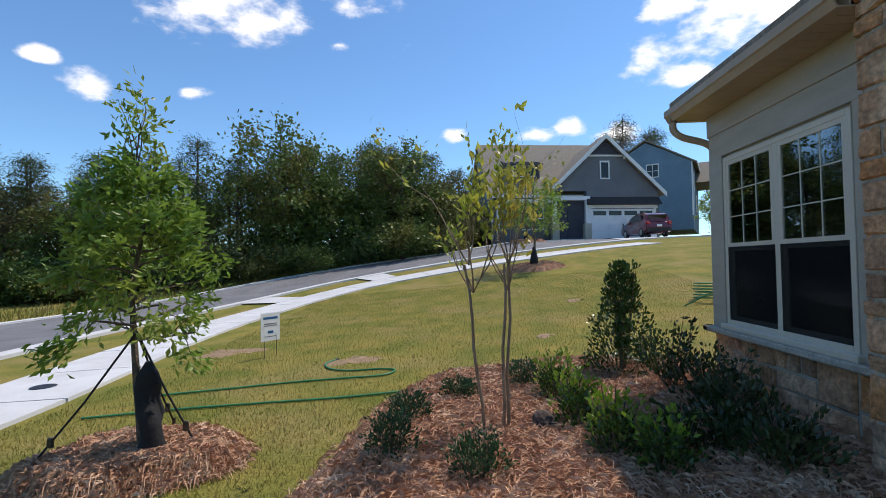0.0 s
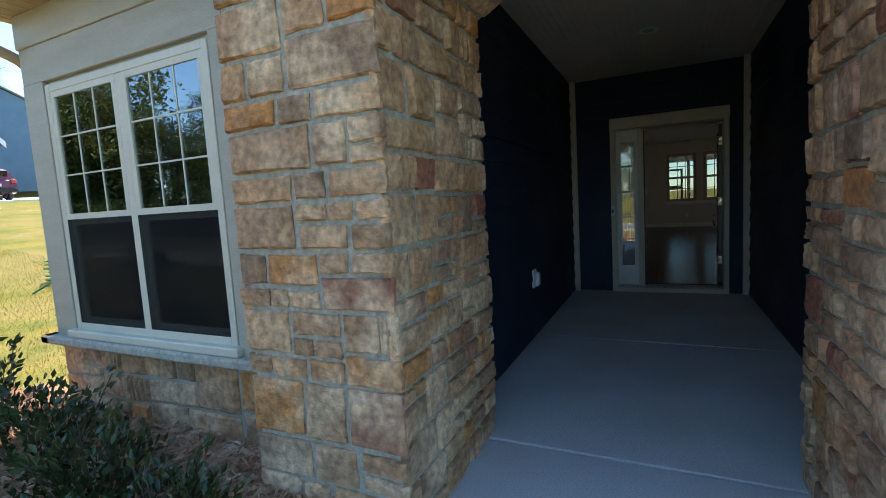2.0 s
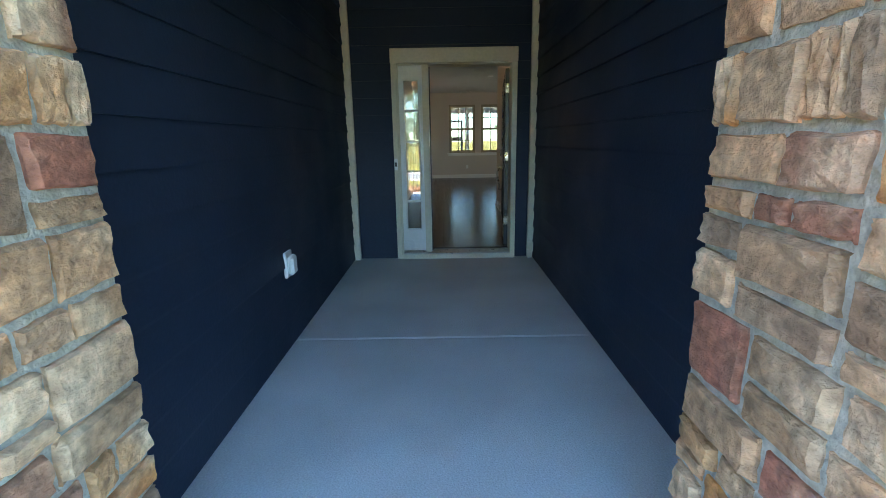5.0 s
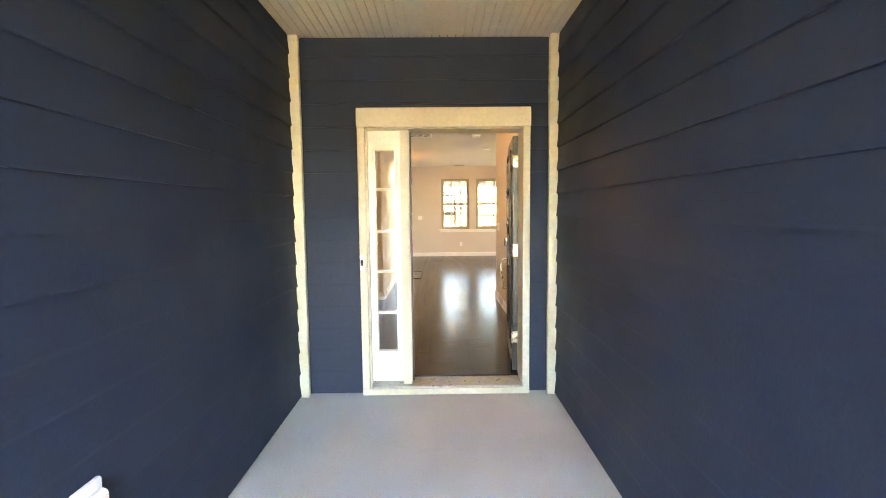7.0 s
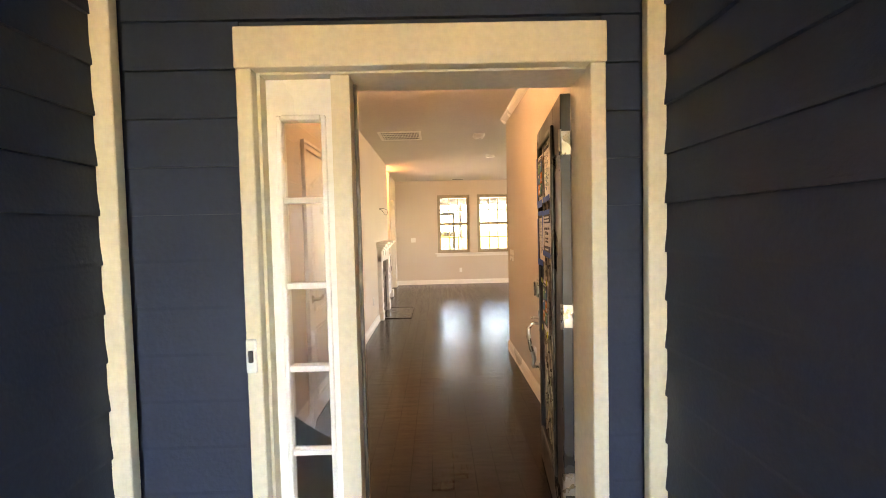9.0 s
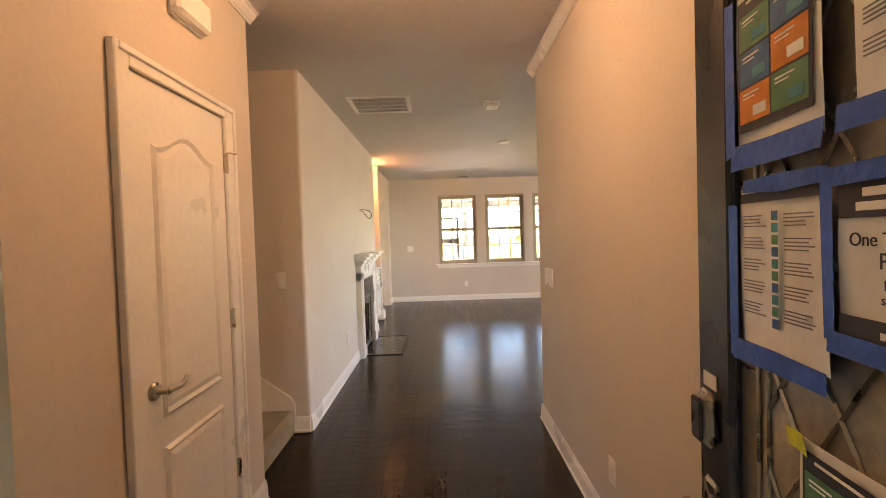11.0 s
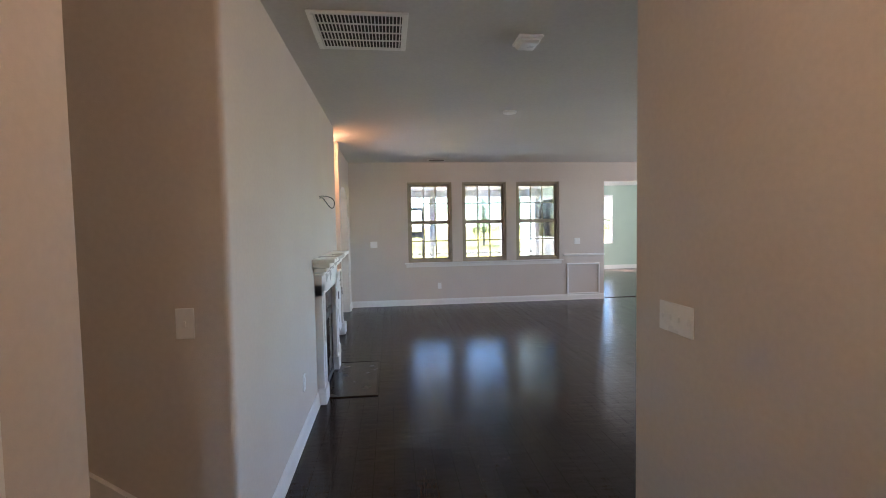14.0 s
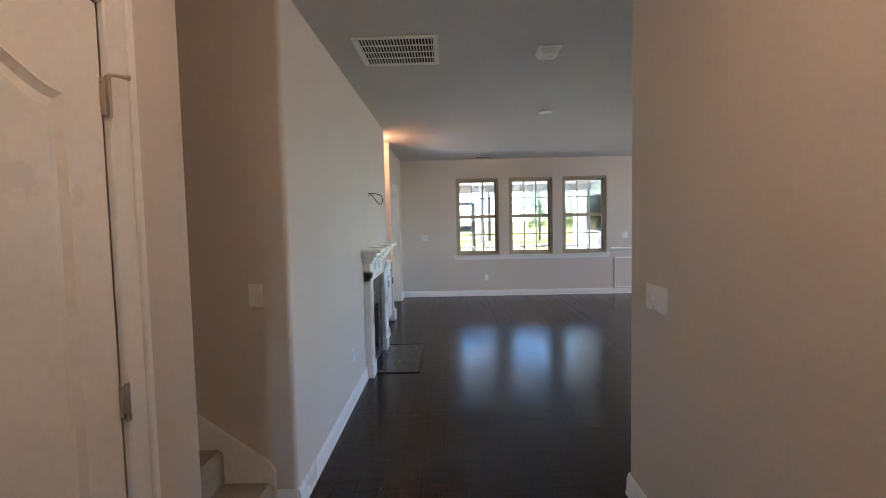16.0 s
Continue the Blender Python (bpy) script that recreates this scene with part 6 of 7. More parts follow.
def street_tree(x, y, h, wide, seed, label, ringed):
    r = random.Random(seed)
    z = hill(x, y)
    t = thing("tree", label, "tree", at=(x, y, z - 0.03))
    bm, tips = bmesh.new(), []
    tube(bm, [(0, 0, 0), (0.03, 0, h * 0.35), (0, 0.03, h * 0.7), (0.02, 0, h)], [0.05, 0.04, 0.025, 0.008], 7)
    for k in range(20):
        zz = h * (0.32 + 0.6 * k / 20)
        a = 2.4 * k
        grow(bm, r, (0, 0, zz), (math.cos(a), math.sin(a), 0.45), wide * (1.05 - 0.55 * k / 20), 0.016, 1, tips, 0.2, (2, 3), 0.6, 0.1, 4)
    part("trunk", bm, BARK, t)
    vs, fs = [], []
    for p, d in tips:
        for _ in range(11):
            q = p + Vector((r.gauss(0, 0.11), r.gauss(0, 0.11), r.gauss(0, 0.10)))
            leaf_quads(vs, fs, r, q, d + Vector((r.uniform(-1, 1), r.uniform(-1, 1), r.uniform(-0.8, 0.6))), r.uniform(0.08, 0.15), 0.5)
    o = new("crown", leaf_mesh("crown", vs, fs, LEAF_OAK))
    o.parent = t
    if ringed:
        d = patch(x, y, 1.25, 0.9, 0.15, 0.2, 0.12, seed)
        bm, rz = mound(d, x - 1.7, x + 1.7, y - 1.4, y + 1.4, 0.16, 0.12)
        structure("mulch_ring", "pine-straw ring round a street tree", "mulch", bm, STRAWBED)
        vs, fs = straws(d, rz, x - 1.4, x + 1.4, y - 1.1, y + 1.1, 3000, seed + 1)
        tagged(new("pine_straw", leaf_mesh("pine_straw", vs, fs, STRAW)), "loose rust-brown pine straw", "pine straw", kind="stuff")
        thing("watering_bag", "black watering bag at the foot of a street tree", "tree bag", lathe(bmesh.new(), [(0.17, 0), (0.15, 0.25), (0.09, 0.55), (0.05, 0.7)], (x, y, z + 0.1), 10), BLACKCLOTH, smooth=True)


street_tree(1.95, 17.9, 3.3, 0.95, 5, "young leafy street tree on the lawn", True)
street_tree(17.2, 34.5, 3.4, 0.9, 6, "young leafy tree before the blue house", True)
street_tree(3.2, 30.5, 2.6, 0.6, 8, "small leafy tree before the grey house", True)

# pavement slabs beside the street
pv = tagged(new("pavement"), "pale concrete pavement with cut joints", "pavement", kind="structure")
k = 0
slab_line = WALKLINE[40:200]
acc, lastp, run = 0.0, slab_line[0], [slab_line[0]]
for p in slab_line[1:]:
    acc += (p - lastp).length
    lastp = p
    run.append(p)
    if acc >= 1.5 and len(run) > 1:
        bm = bmesh.new()
        rows = []
        for q, nb in ((run[0] + (run[1] - run[0]).normalized() * 0.012, run[1]), (run[-1] - (run[-1] - run[-2]).normalized() * 0.012, run[-1] + (run[-1] - run[-2]))):
            t = (nb - q).normalized()
            s = Vector((-t.y, t.x, 0))
            rows.append([bm.verts.new((w.x, w.y, hill(w.x, w.y) + dz)) for w, dz in ((q - s * 0.72, -0.1), (q - s * 0.71, 0.045), (q, 0.048), (q + s * 0.71, 0.045), (q + s * 0.72, -0.1))])
        for i in range(4):
            bm.faces.new((rows[0][i], rows[0][i + 1], rows[1][i + 1], rows[1][i]))
        for row in rows:
            bm.faces.new(row)
        part("slab", bm, CONCRETE, pv)
        acc, run = 0.0, [p]
structure("driveway_apron", "pale concrete apron between pavement and street", "driveway", ribbon(WALKLINE, 0.7, 2.7, 0.052, 0.1, (0.385, 0.405)), CONCRETE)
structure("driveway_apron", "pale concrete apron between pavement and street", "driveway", ribbon(WALKLINE, 0.7, 2.7, 0.052, 0.1, (0.485, 0.515)), CONCRETE)
for x, y, r in ((0.75, 8.15, 0.28), (-4.6, 7.9, 0.6), (2.0, 11.5, 0.3), (-2.2, 6.95, 0.5)):
    d = patch(x, y, r, r * 0.6, 0.01, 0.4, 0.3, x)
    bm, _ = mound(d, x - 1.5 * r, x + 1.5 * r, y - r, y + r, 0.012, 0.1)
    structure("bare_patch", "bare brown soil patch in the lawn", "soil patch", bm, material("bare_soil", (0.34, 0.22, 0.13), (0.27, 0.18, 0.10), 6, 0.95, 0.8, 40, amount=0.35))

# ---- neighbouring houses ----


def house(name, label, m, wide, deep, eave, ridge, siding, side_mat, roof_mat, gable):
    """A gabled house whose front lies along local x, facing -y. gable: (start, width, top, eave) of a front gable with the garage."""
    h = thing(name, label, "house")
    front = bmesh.new()
    n = int(eave / 0.2)
    box(front, 0.1, wide - 0.1, 0.03, deep - 0.1, -1.5, eave, m=m)
    for k in range(n):
        box(front, 0.0, wide, 0.0, 0.05, k * 0.2, k * 0.2 + 0.185, m=m)
    part("wall", front, siding, h)
    sw = bmesh.new()
    for sx in (0.0, wide - 0.06):
        prism(sw, [(0.0, -1.5), (deep, -1.5), (deep, eave), (deep / 2, ridge - 0.15), (0.0, eave)], 0.06, m @ frame_of((0, 1, 0), (0, 0, 1), (1, 0, 0), (sx, 0, 0)))
    part("wall", sw, side_mat, h)
    rf = bmesh.new()
    for s in (0, 1):
        a = (-0.45, eave - 0.25) if s == 0 else (deep + 0.45, eave - 0.25)
        prism(rf, [a, (deep / 2, ridge), (deep / 2, ridge + 0.16), (a[0], a[1] + 0.16)], wide + 0.5, m @ frame_of((0, 1, 0), (0, 0, 1), (1, 0, 0), (-0.25, 0, 0)))
    roof = part("roof", rf, roof_mat, h)
    part("fascia", boxed(-0.25, wide + 0.25, -0.5, -0.43, eave - 0.30, eave - 0.10, m=m), HOUSEWHITE, roof)
    for x in (0.0, wide - 0.12):
        part("corner_board", boxed(x - 0.02, x + 0.14, -0.02, 0.10, 0, eave, m=m), HOUSEWHITE, h)
    return h


def flat_window(h, m, x, z, w, hh, y=-0.04, grid=(1, 1)):
    bm = bmesh.new()
    for b in ((x - 0.09, x, y, y + 0.06, z - 0.09, z + hh + 0.12), (x + w, x + w + 0.09, y, y + 0.06, z - 0.09, z + hh + 0.12), (x, x + w, y, y + 0.06, z + hh, z + hh + 0.12), (x, x + w, y, y + 0.06, z - 0.09, z)):
        box(bm, *b, m=m)
    for k in range(1, grid[0]):
        box(bm, x + w * k / grid[0] - 0.025, x + w * k / grid[0] + 0.025, y + 0.01, y + 0.05, z, z + hh, m=m)
    for k in range(1, grid[1]):
        box(bm, x, x + w, y + 0.012, y + 0.048, z + hh * k / grid[1] - 0.025, z + hh * k / grid[1] + 0.025, m=m)
    wn = part("window", bm, HOUSEWHITE, h)
    part("pane", boxed(x, x + w, y + 0.025, y + 0.04, z, z + hh, m=m), CARGLASS, wn)


M1 = Matrix.Translation((1.25, 36.6, hill(8.5, 37.5) + 0.1)) @ pose(0, 0, 0, 0, 0, 7) @ Matrix.Scale(1.05, 4)
h1 = house("house", "grey two-storey house with a white-trimmed gable and double garage", M1, 12.3, 11.0, 3.5, 8.5, GREYSIDING, SAGE, SHINGLE, None)
GX0, GX1, GT, GE = 4.25, 12.35, 7.5, 3.6
gm_ = (GX0 + GX1) / 2
bm = bmesh.new()
n = 18
box(bm, 6.9, GX1, -1.1, 3.0, -0.6, GE, m=M1)
prism(bm, [(GX0 + 0.1, GE), (GX1 - 0.1, GE), (gm_, GT - 0.1)], 4.5, M1 @ frame_of((1, 0, 0), (0, 0, 1), (0, 1, 0), (0, -1.1, 0)))
gw = part("wall", bm, GREYSIDING, h1)
prism_m = M1 @ frame_of((1, 0, 0), (0, 0, 1), (0, 1, 0), (0, -1.15, 0))
f = 0.52
part("gable_shake", prism(bmesh.new(), [(GX0 + (gm_ - GX0) * 0.66, GE + (GT - GE) * 0.66), (GX1 - (GX1 - gm_) * 0.66, GE + (GT - GE) * 0.66), (gm_, GT - 0.12)], 0.05, prism_m), DARKSHAKE, h1, "dark shake gable")
part("gable_band", boxed(gm_ - 1.45, gm_ + 1.45, -1.19, -1.10, GE + (GT - GE) * 0.65, GE + (GT - GE) * 0.65 + 0.12, m=M1), HOUSEWHITE, h1)
for x in (gm_ - 1.5, gm_ + 1.42):
    part("bracket", boxed(x, x + 0.1, -1.35, -1.1, GE + (GT - GE) * 0.60, GE + (GT - GE) * 0.66, m=M1), HOUSEWHITE, h1)
bm = bmesh.new()
for s, x0 in ((1, GX0 - 0.35), (-1, GX1 + 0.35)):
    slope = (GT - GE) / (gm_ - GX0)
    z0 = GE - 0.35 * slope
    prism(bm, [(x0, z0 - 0.02), (gm_, GT), (gm_, GT + 0.2), (x0, z0 + 0.18)], 6.0, M1 @ frame_of((1, 0, 0), (0, 0, 1), (0, 1, 0), (0, -1.5, 0)))
part("roof", bm, SHINGLE, h1)
bm = bmesh.new()
for s, x0 in ((1, GX0 - 0.40), (-1, GX1 + 0.40)):
    z0 = GE - 0.40 * slope
    prism(bm, [(x0, z0 - 0.12), (gm_, GT - 0.10), (gm_, GT + 0.24), (x0, z0 + 0.22)], 0.07, M1 @ frame_of((1, 0, 0), (0, 0, 1), (0, 1, 0), (0, -1.57, 0)))
part("rake_board", bm, HOUSEWHITE, h1, "white rake boards")
flat_window(h1, M1, gm_ - 0.28, 4.55, 0.55, 1.15, y=-1.16)
gd = part("garage_door", boxed(7.2, 11.95, -1.16, -1.08, 0.0, 2.25, m=M1), HOUSEWHITE, h1, "white panelled garage door")
for k in range(4):
    part("pane", boxed(7.35 + k * 1.17, 8.30 + k * 1.17, -1.175, -1.155, 1.78, 2.10, m=M1), CARGLASS, gd)
    for r in range(3):
        part("panel", boxed(7.35 + k * 1.17, 8.30 + k * 1.17, -1.18, -1.16, 0.12 + 0.55 * r, 0.55 + 0.55 * r, bevel=0.02, m=M1), HOUSEWHITE, gd)
part("handle", boxed(9.53, 9.62, -1.20, -1.17, 0.85, 1.15, m=M1), STEEL, gd)
part("garage_trim", box(box(boxed(7.05, 7.2, -1.18, -1.08, 0, 2.45, m=M1), 11.95, 12.1, -1.18, -1.08, 0, 2.45, m=M1), 6.95, 12.2, -1.2, -1.08, 2.3, 2.55, m=M1), HOUSEWHITE, h1)
part("awning_roof", prism(bmesh.new(), [(-0.55, 2.55), (0.0, 3.15), (0.0, 2.55)], 5.5, M1 @ frame_of((0, 1, 0), (0, 0, 1), (1, 0, 0), (6.85, -1.1, 0))), DARKSHINGLE, h1, "dark pent roof over the garage")
# solid block, not hollow: its dark colour stands for the entry's shade
part("entry_recess", boxed(4.6, 6.9, -0.9, -0.06, 0.0, 2.9, m=M1), DARKSHAKE, h1)
part("front_door", boxed(5.5, 6.4, -0.95, -0.90, 0.15, 2.25, m=M1), INK, h1, "dark front door")
for x in (4.35, 6.75):
    c = part("porch_column", boxed(x, x + 0.28, -1.25, -0.97, 1.15, 2.95, bevel=0.02, m=M1), HOUSEWHITE, h1)
    part("stone_base", boxed(x - 0.12, x + 0.40, -1.35, -0.87, -0.3, 1.2, bevel=0.03, m=M1), MORTAR, c, "stone column base")
part("porch_beam", boxed(4.3, 7.1, -1.25, -0.95, 2.9, 3.2, m=M1), HOUSEWHITE, h1)
for k in range(3):
    part("step", boxed(4.9, 6.6, -1.9 + 0.3 * k, -0.95, -0.4, -0.25 + 0.16 * k, m=M1), CONCRETE, h1)
part("porch_rail", boxed(0.2, 4.3, -1.2, -1.1, 2.75, 3.0, m=M1), HOUSEWHITE, h1)
part("porch_post", boxed(0.2, 0.42, -1.2, -0.98, 0.0, 2.8, m=M1), HOUSEWHITE, h1)
flat_window(h1, M1, 2.4, 0.9, 1.5, 1.6, grid=(2, 2))
bm = prism(bmesh.new(), [(-0.9, 5.95), (1.9, 6.75), (1.9, 6.9), (-0.9, 6.1)], 2.9, M1 @ frame_of((0, 1, 0), (0, 0, 1), (1, 0, 0), (1.4, 1.9, 0)))
dm = part("dormer", box(bm, 1.6, 4.1, 1.3, 3.6, 3.9, 6.25, m=M1), DARKSHAKE, h1, "dark dormer")
flat_window(h1, M1, 2.05, 5.15, 1.6, 0.75, y=1.24, grid=(2, 1))
part("chimney_vent", boxed(9.0, 9.2, 6.5, 6.7, 7.0, 8.3, m=M1), STEEL, h1)

M2 = Matrix.Translation((23.0, 50.0, 5.9)) @ pose(0, 0, 0, 0, 0, 62)
h2 = house("house", "blue gabled house further up the street", M2, 11.5, 9.0, 5.7, 8.4, BLUESIDING, BLUESIDING, SHINGLE, None)
part("porch_roof", prism(bmesh.new(), [(4.2, 4.0), (11.8, 4.0), (8.0, 6.9)], 2.6, M2 @ frame_of((1, 0, 0), (0, 0, 1), (0, 1, 0), (0, -1.9, 0))), SHINGLE, h2)
part("rake_board", prism(bmesh.new(), [(3.9, 3.75), (8.0, 6.8), (8.0, 7.1), (3.9, 4.0)], 0.1, M2 @ frame_of((1, 0, 0), (0, 0, 1), (0, 1, 0), (0, -2.0, 0))), HOUSEWHITE, h2)
for x in (4.4, 7.8, 11.2):
    part("porch_column", boxed(x, x + 0.3, -1.8, -1.5, 0, 4.0, m=M2), HOUSEWHITE, h2)
flat_window(h2, M2, 1.2, 3.0, 1.3, 1.5, grid=(2, 2))
flat_window(h2, M2, 5.5, 0.9, 1.6, 1.7, grid=(2, 2))
SIDE2 = M2 @ frame_of((0, -1, 0), (1, 0, 0), (0, 0, 1), (0, 9.0, 0))
flat_window(h2, SIDE2, 4.6, 4.4, 1.1, 1.3, grid=(2, 2))
flat_window(h2, SIDE2, 2.0, 0.9, 0.9, 1.5, grid=(1, 2))

# neighbour's drive
bm = bmesh.new()
a = [M1 @ Vector((x, -1.15, 0)) for x in (7.0, 9.6, 12.2)]
b = [Vector((x, y, 0)) for x, y in ((8.6, 28.6), (11.6, 30.2), (14.8, 31.8))]
rows = []
for k in range(12):
    f = k / 11
    row = []
    for p, q in zip(a, b):
        w = p.lerp(q, f)
        row.append(bm.verts.new((w.x, w.y, hill(w.x, w.y) + 0.05)))
    rows.append(row)
for r, s in zip(rows, rows[1:]):
    for i in range(2):
        bm.faces.new((r[i], r[i + 1], s[i + 1], s[i]))
structure("driveway", "pale concrete drive up to the garage", "driveway", bm, CONCRETE)


# dark red car on the drive
def car(m):
    c = thing("car", "dark red hatchback parked on the drive, seen from behind", "car")
    c.matrix_world = m
    side = [(-2.15, 0.35), (-2.2, 0.62), (-2.12, 0.95), (-1.95, 1.02), (-1.75, 1.5), (-1.45, 1.62), (-0.3, 1.66), (0.35, 1.55), (1.05, 1.08), (1.9, 0.95), (2.15, 0.78), (2.2, 0.45), (2.1, 0.28), (1.75, 0.26), (1.6, 0.5), (1.35, 0.62), (1.1, 0.5), (0.95, 0.26), (-0.95, 0.26), (-1.1, 0.5), (-1.35, 0.62), (-1.6, 0.5), (-1.75, 0.28)]
    bm = prism(bmesh.new(), side, 1.74, frame_of((1, 0, 0), (0, 0, 1), (0, -1, 0), (0, 0.87, 0)))
    for v in bm.verts:
        if v.co.z > 1.0:
            v.co.y *= 1 - 0.16 * (v.co.z - 1.0) / 0.65
    bmesh.ops.bevel(bm, geom=[e for e in bm.edges if abs(e.verts[0].co.y - e.verts[1].co.y) < 0.05], offset=0.06, segments=2, affect="EDGES")
    part("body", bm, CARRED, c, smooth=False)
    bm = prism(bmesh.new(), [(-1.5, 1.08), (-1.32, 1.48), (-0.35, 1.53), (0.25, 1.46), (0.75, 1.08)], 1.66, frame_of((1, 0, 0), (0, 0, 1), (0, -1, 0), (0, 0.83, 0)))
    part("side_windows", bm, CARGLASS, c)
    part("rear_window", boxed(-0.58, 0.58, -0.02, 0.02, -0.2, 0.2, bevel=0.015, m=pose(-1.89, 0, 1.27, 0, 0, 90) @ pose(0, 0, 0, -24, 0, 0)), CARGLASS, c)
    for y in (-0.72, 0.72):
        part("tail_lamp", boxed(-2.2, -2.02, y - 0.12, y + 0.12, 0.82, 1.02, bevel=0.02), REDLAMP, c)
        part("mirror", boxed(0.55, 0.75, y * 1.25 - 0.08, y * 1.25 + 0.08, 1.0, 1.15, bevel=0.03), CARRED, c)
        part("roof_rail", tube(bmesh.new(), [(-1.3, y * 0.8, 1.66), (-1.2, y * 0.8, 1.71), (0.0, y * 0.8, 1.71), (0.15, y * 0.8, 1.64)], 0.02, 6), STEEL, c)
    part("number_plate", boxed(-2.24, -2.18, -0.16, 0.16, 0.66, 0.8), PAPER, c)
    part("bumper", boxed(-2.26, -2.1, -0.82, 0.82, 0.36, 0.58, bevel=0.04), RUBBER, c)
    for x in (-1.35, 1.35):
        for y in (-0.78, 0.78):
            w = part("wheel", lathe(bmesh.new(), [(0.20, -0.1), (0.31, -0.1), (0.335, -0.06), (0.335, 0.06), (0.31, 0.1), (0.20, 0.1)], (x, y, 0.335), 20, "y"), RUBBER, c)
            part("rim", lathe(bmesh.new(), [(0.05, -0.112), (0.2, -0.102), (0.21, 0.0), (0.2, 0.102), (0.05, 0.112)], (x, y, 0.335), 14, "y"), NICKEL, w)
    return c


cp = (11.9, 33.6)
car(Matrix.Translation((cp[0], cp[1], hill(*cp) + 0.05)) @ pose(0, 0, 0, 0, 0, 93))

# ---- woods ----


def wood_tree(kind, seed, h):
    r = random.Random(seed)
    bm, tips = bmesh.new(), []
    t = thing("tree", {"broad": "tall leafy woodland tree", "pine": "tall dark pine with a high ragged crown", "bush": "dense leafy thicket shrub"}[kind], "tree", group="woodland trees")
    if kind == "pine":
        tube(bm, [(0, 0, -1), (0.1, 0, h * 0.5), (0, 0.15, h)], [0.2, 0.15, 0.03], 6)
        for k in range(30):
            z = h * (0.45 + 0.53 * k / 30)
            a = 2.4 * k
            ln = (2.4 * (1.1 - k / 30) + 0.3) * r.uniform(0.6, 1.1)
            e = Vector((math.cos(a) * ln, math.sin(a) * ln, z + r.uniform(-0.2, 0.5)))
            tube(bm, [(0, 0, z), e], [0.04, 0.015], 4)
            for _ in range(5):
                tips.append((Vector((0, 0, z)).lerp(e, r.uniform(0.45, 1.05)), (e - Vector((0, 0, z))).normalized()))
        per, spread_, size, mat, bark = 26, 0.36, 0.26, LEAF_PINE, PINEBARK
    elif kind == "broad":
        tube(bm, [(0, 0, -1), (0.15, 0, h * 0.4), (0, 0.2, h * 0.8), (0.1, 0.1, h * 0.95)], [0.16, 0.12, 0.07, 0.02], 6)
        for k in range(26):
            z = h * (0.12 + 0.8 * k / 26)
            a = 2.4 * k + r.random()
            ln = h * 0.23 * (0.6 + 0.6 * math.sin(math.pi * (0.15 + 0.75 * k / 26))) * r.uniform(0.7, 1.2)
            grow(bm, r, (0, 0, z), (math.cos(a), math.sin(a), 0.5), ln, 0.05, 1, tips, 0.2, (2, 3), 0.6, 0.1, 4)
        per, spread_, size, mat, bark = 15, 0.40, 0.27, LEAF_WOODS, PINEBARK
    else:
        for k in range(10):
            a = 2.4 * k
            grow(bm, r, (0, 0, 0), (math.cos(a), math.sin(a), 0.9), h * 0.55, 0.03, 1, tips, 0.2, (2, 3), 0.6, 0.1, 4)
        per, spread_, size, mat, bark = 34, 0.34, 0.20, LEAF_WOODS, PINEBARK
    part("trunk", bm, bark, t)
    vs, fs = [], []
    for p, d in tips:
        for _ in range(per):
            q = p + Vector((r.gauss(0, spread_), r.gauss(0, spread_), r.gauss(0, spread_ * 0.8)))
            leaf_quads(vs, fs, r, q, d * 0.4 + Vector((r.uniform(-1, 1), r.uniform(-1, 1), r.uniform(-1, 0.6))), size * r.uniform(0.7, 1.3), 0.16 if kind == "pine" else 0.55)
    o = new("crown", leaf_mesh("crown", vs, fs, mat))
    o.parent = t
    return t


protos = {"broad": [wood_tree("broad", s, h) for s, h in ((1, 8.5), (2, 7.5), (3, 6.5))], "pine": [wood_tree("pine", s, h) for s, h in ((4, 11.0), (5, 12.5))], "bush": [wood_tree("bush", s, h) for s, h in ((6, 2.4), (7, 3.0))]}
used = {}
rr = random.Random(99)
SPOTS = []
for k in range(34):
    f = k / 33
    x, y = -34 + 33 * f + rr.uniform(-0.8, 0.8), 24.5 + 8.5 * f + rr.uniform(-1.2, 1.2) - 3.5 * math.sin(f * 2.6)
    SPOTS.append((rr.choice(["broad", "broad", "broad", "pine"]), x, y, rr.uniform(0.75, 1.05)))
    SPOTS.append(("bush", x + rr.uniform(-1, 1), y - 1.8, rr.uniform(0.8, 1.3)))
    SPOTS.append((rr.choice(["broad", "pine", "pine"]), x + rr.uniform(-2, 2), y + 5 + rr.uniform(0, 3), rr.uniform(0.8, 1.0)))
for k in range(16):
    SPOTS.append((rr.choice(["broad", "broad", "pine"]), -36 - rr.uniform(0, 10), 22 - 3.6 * k, rr.uniform(0.9, 1.15)))
    SPOTS.append((rr.choice(["broad", "bush"]), -33 - rr.uniform(0, 5), 20 - 3.6 * k, rr.uniform(0.9, 1.3)))
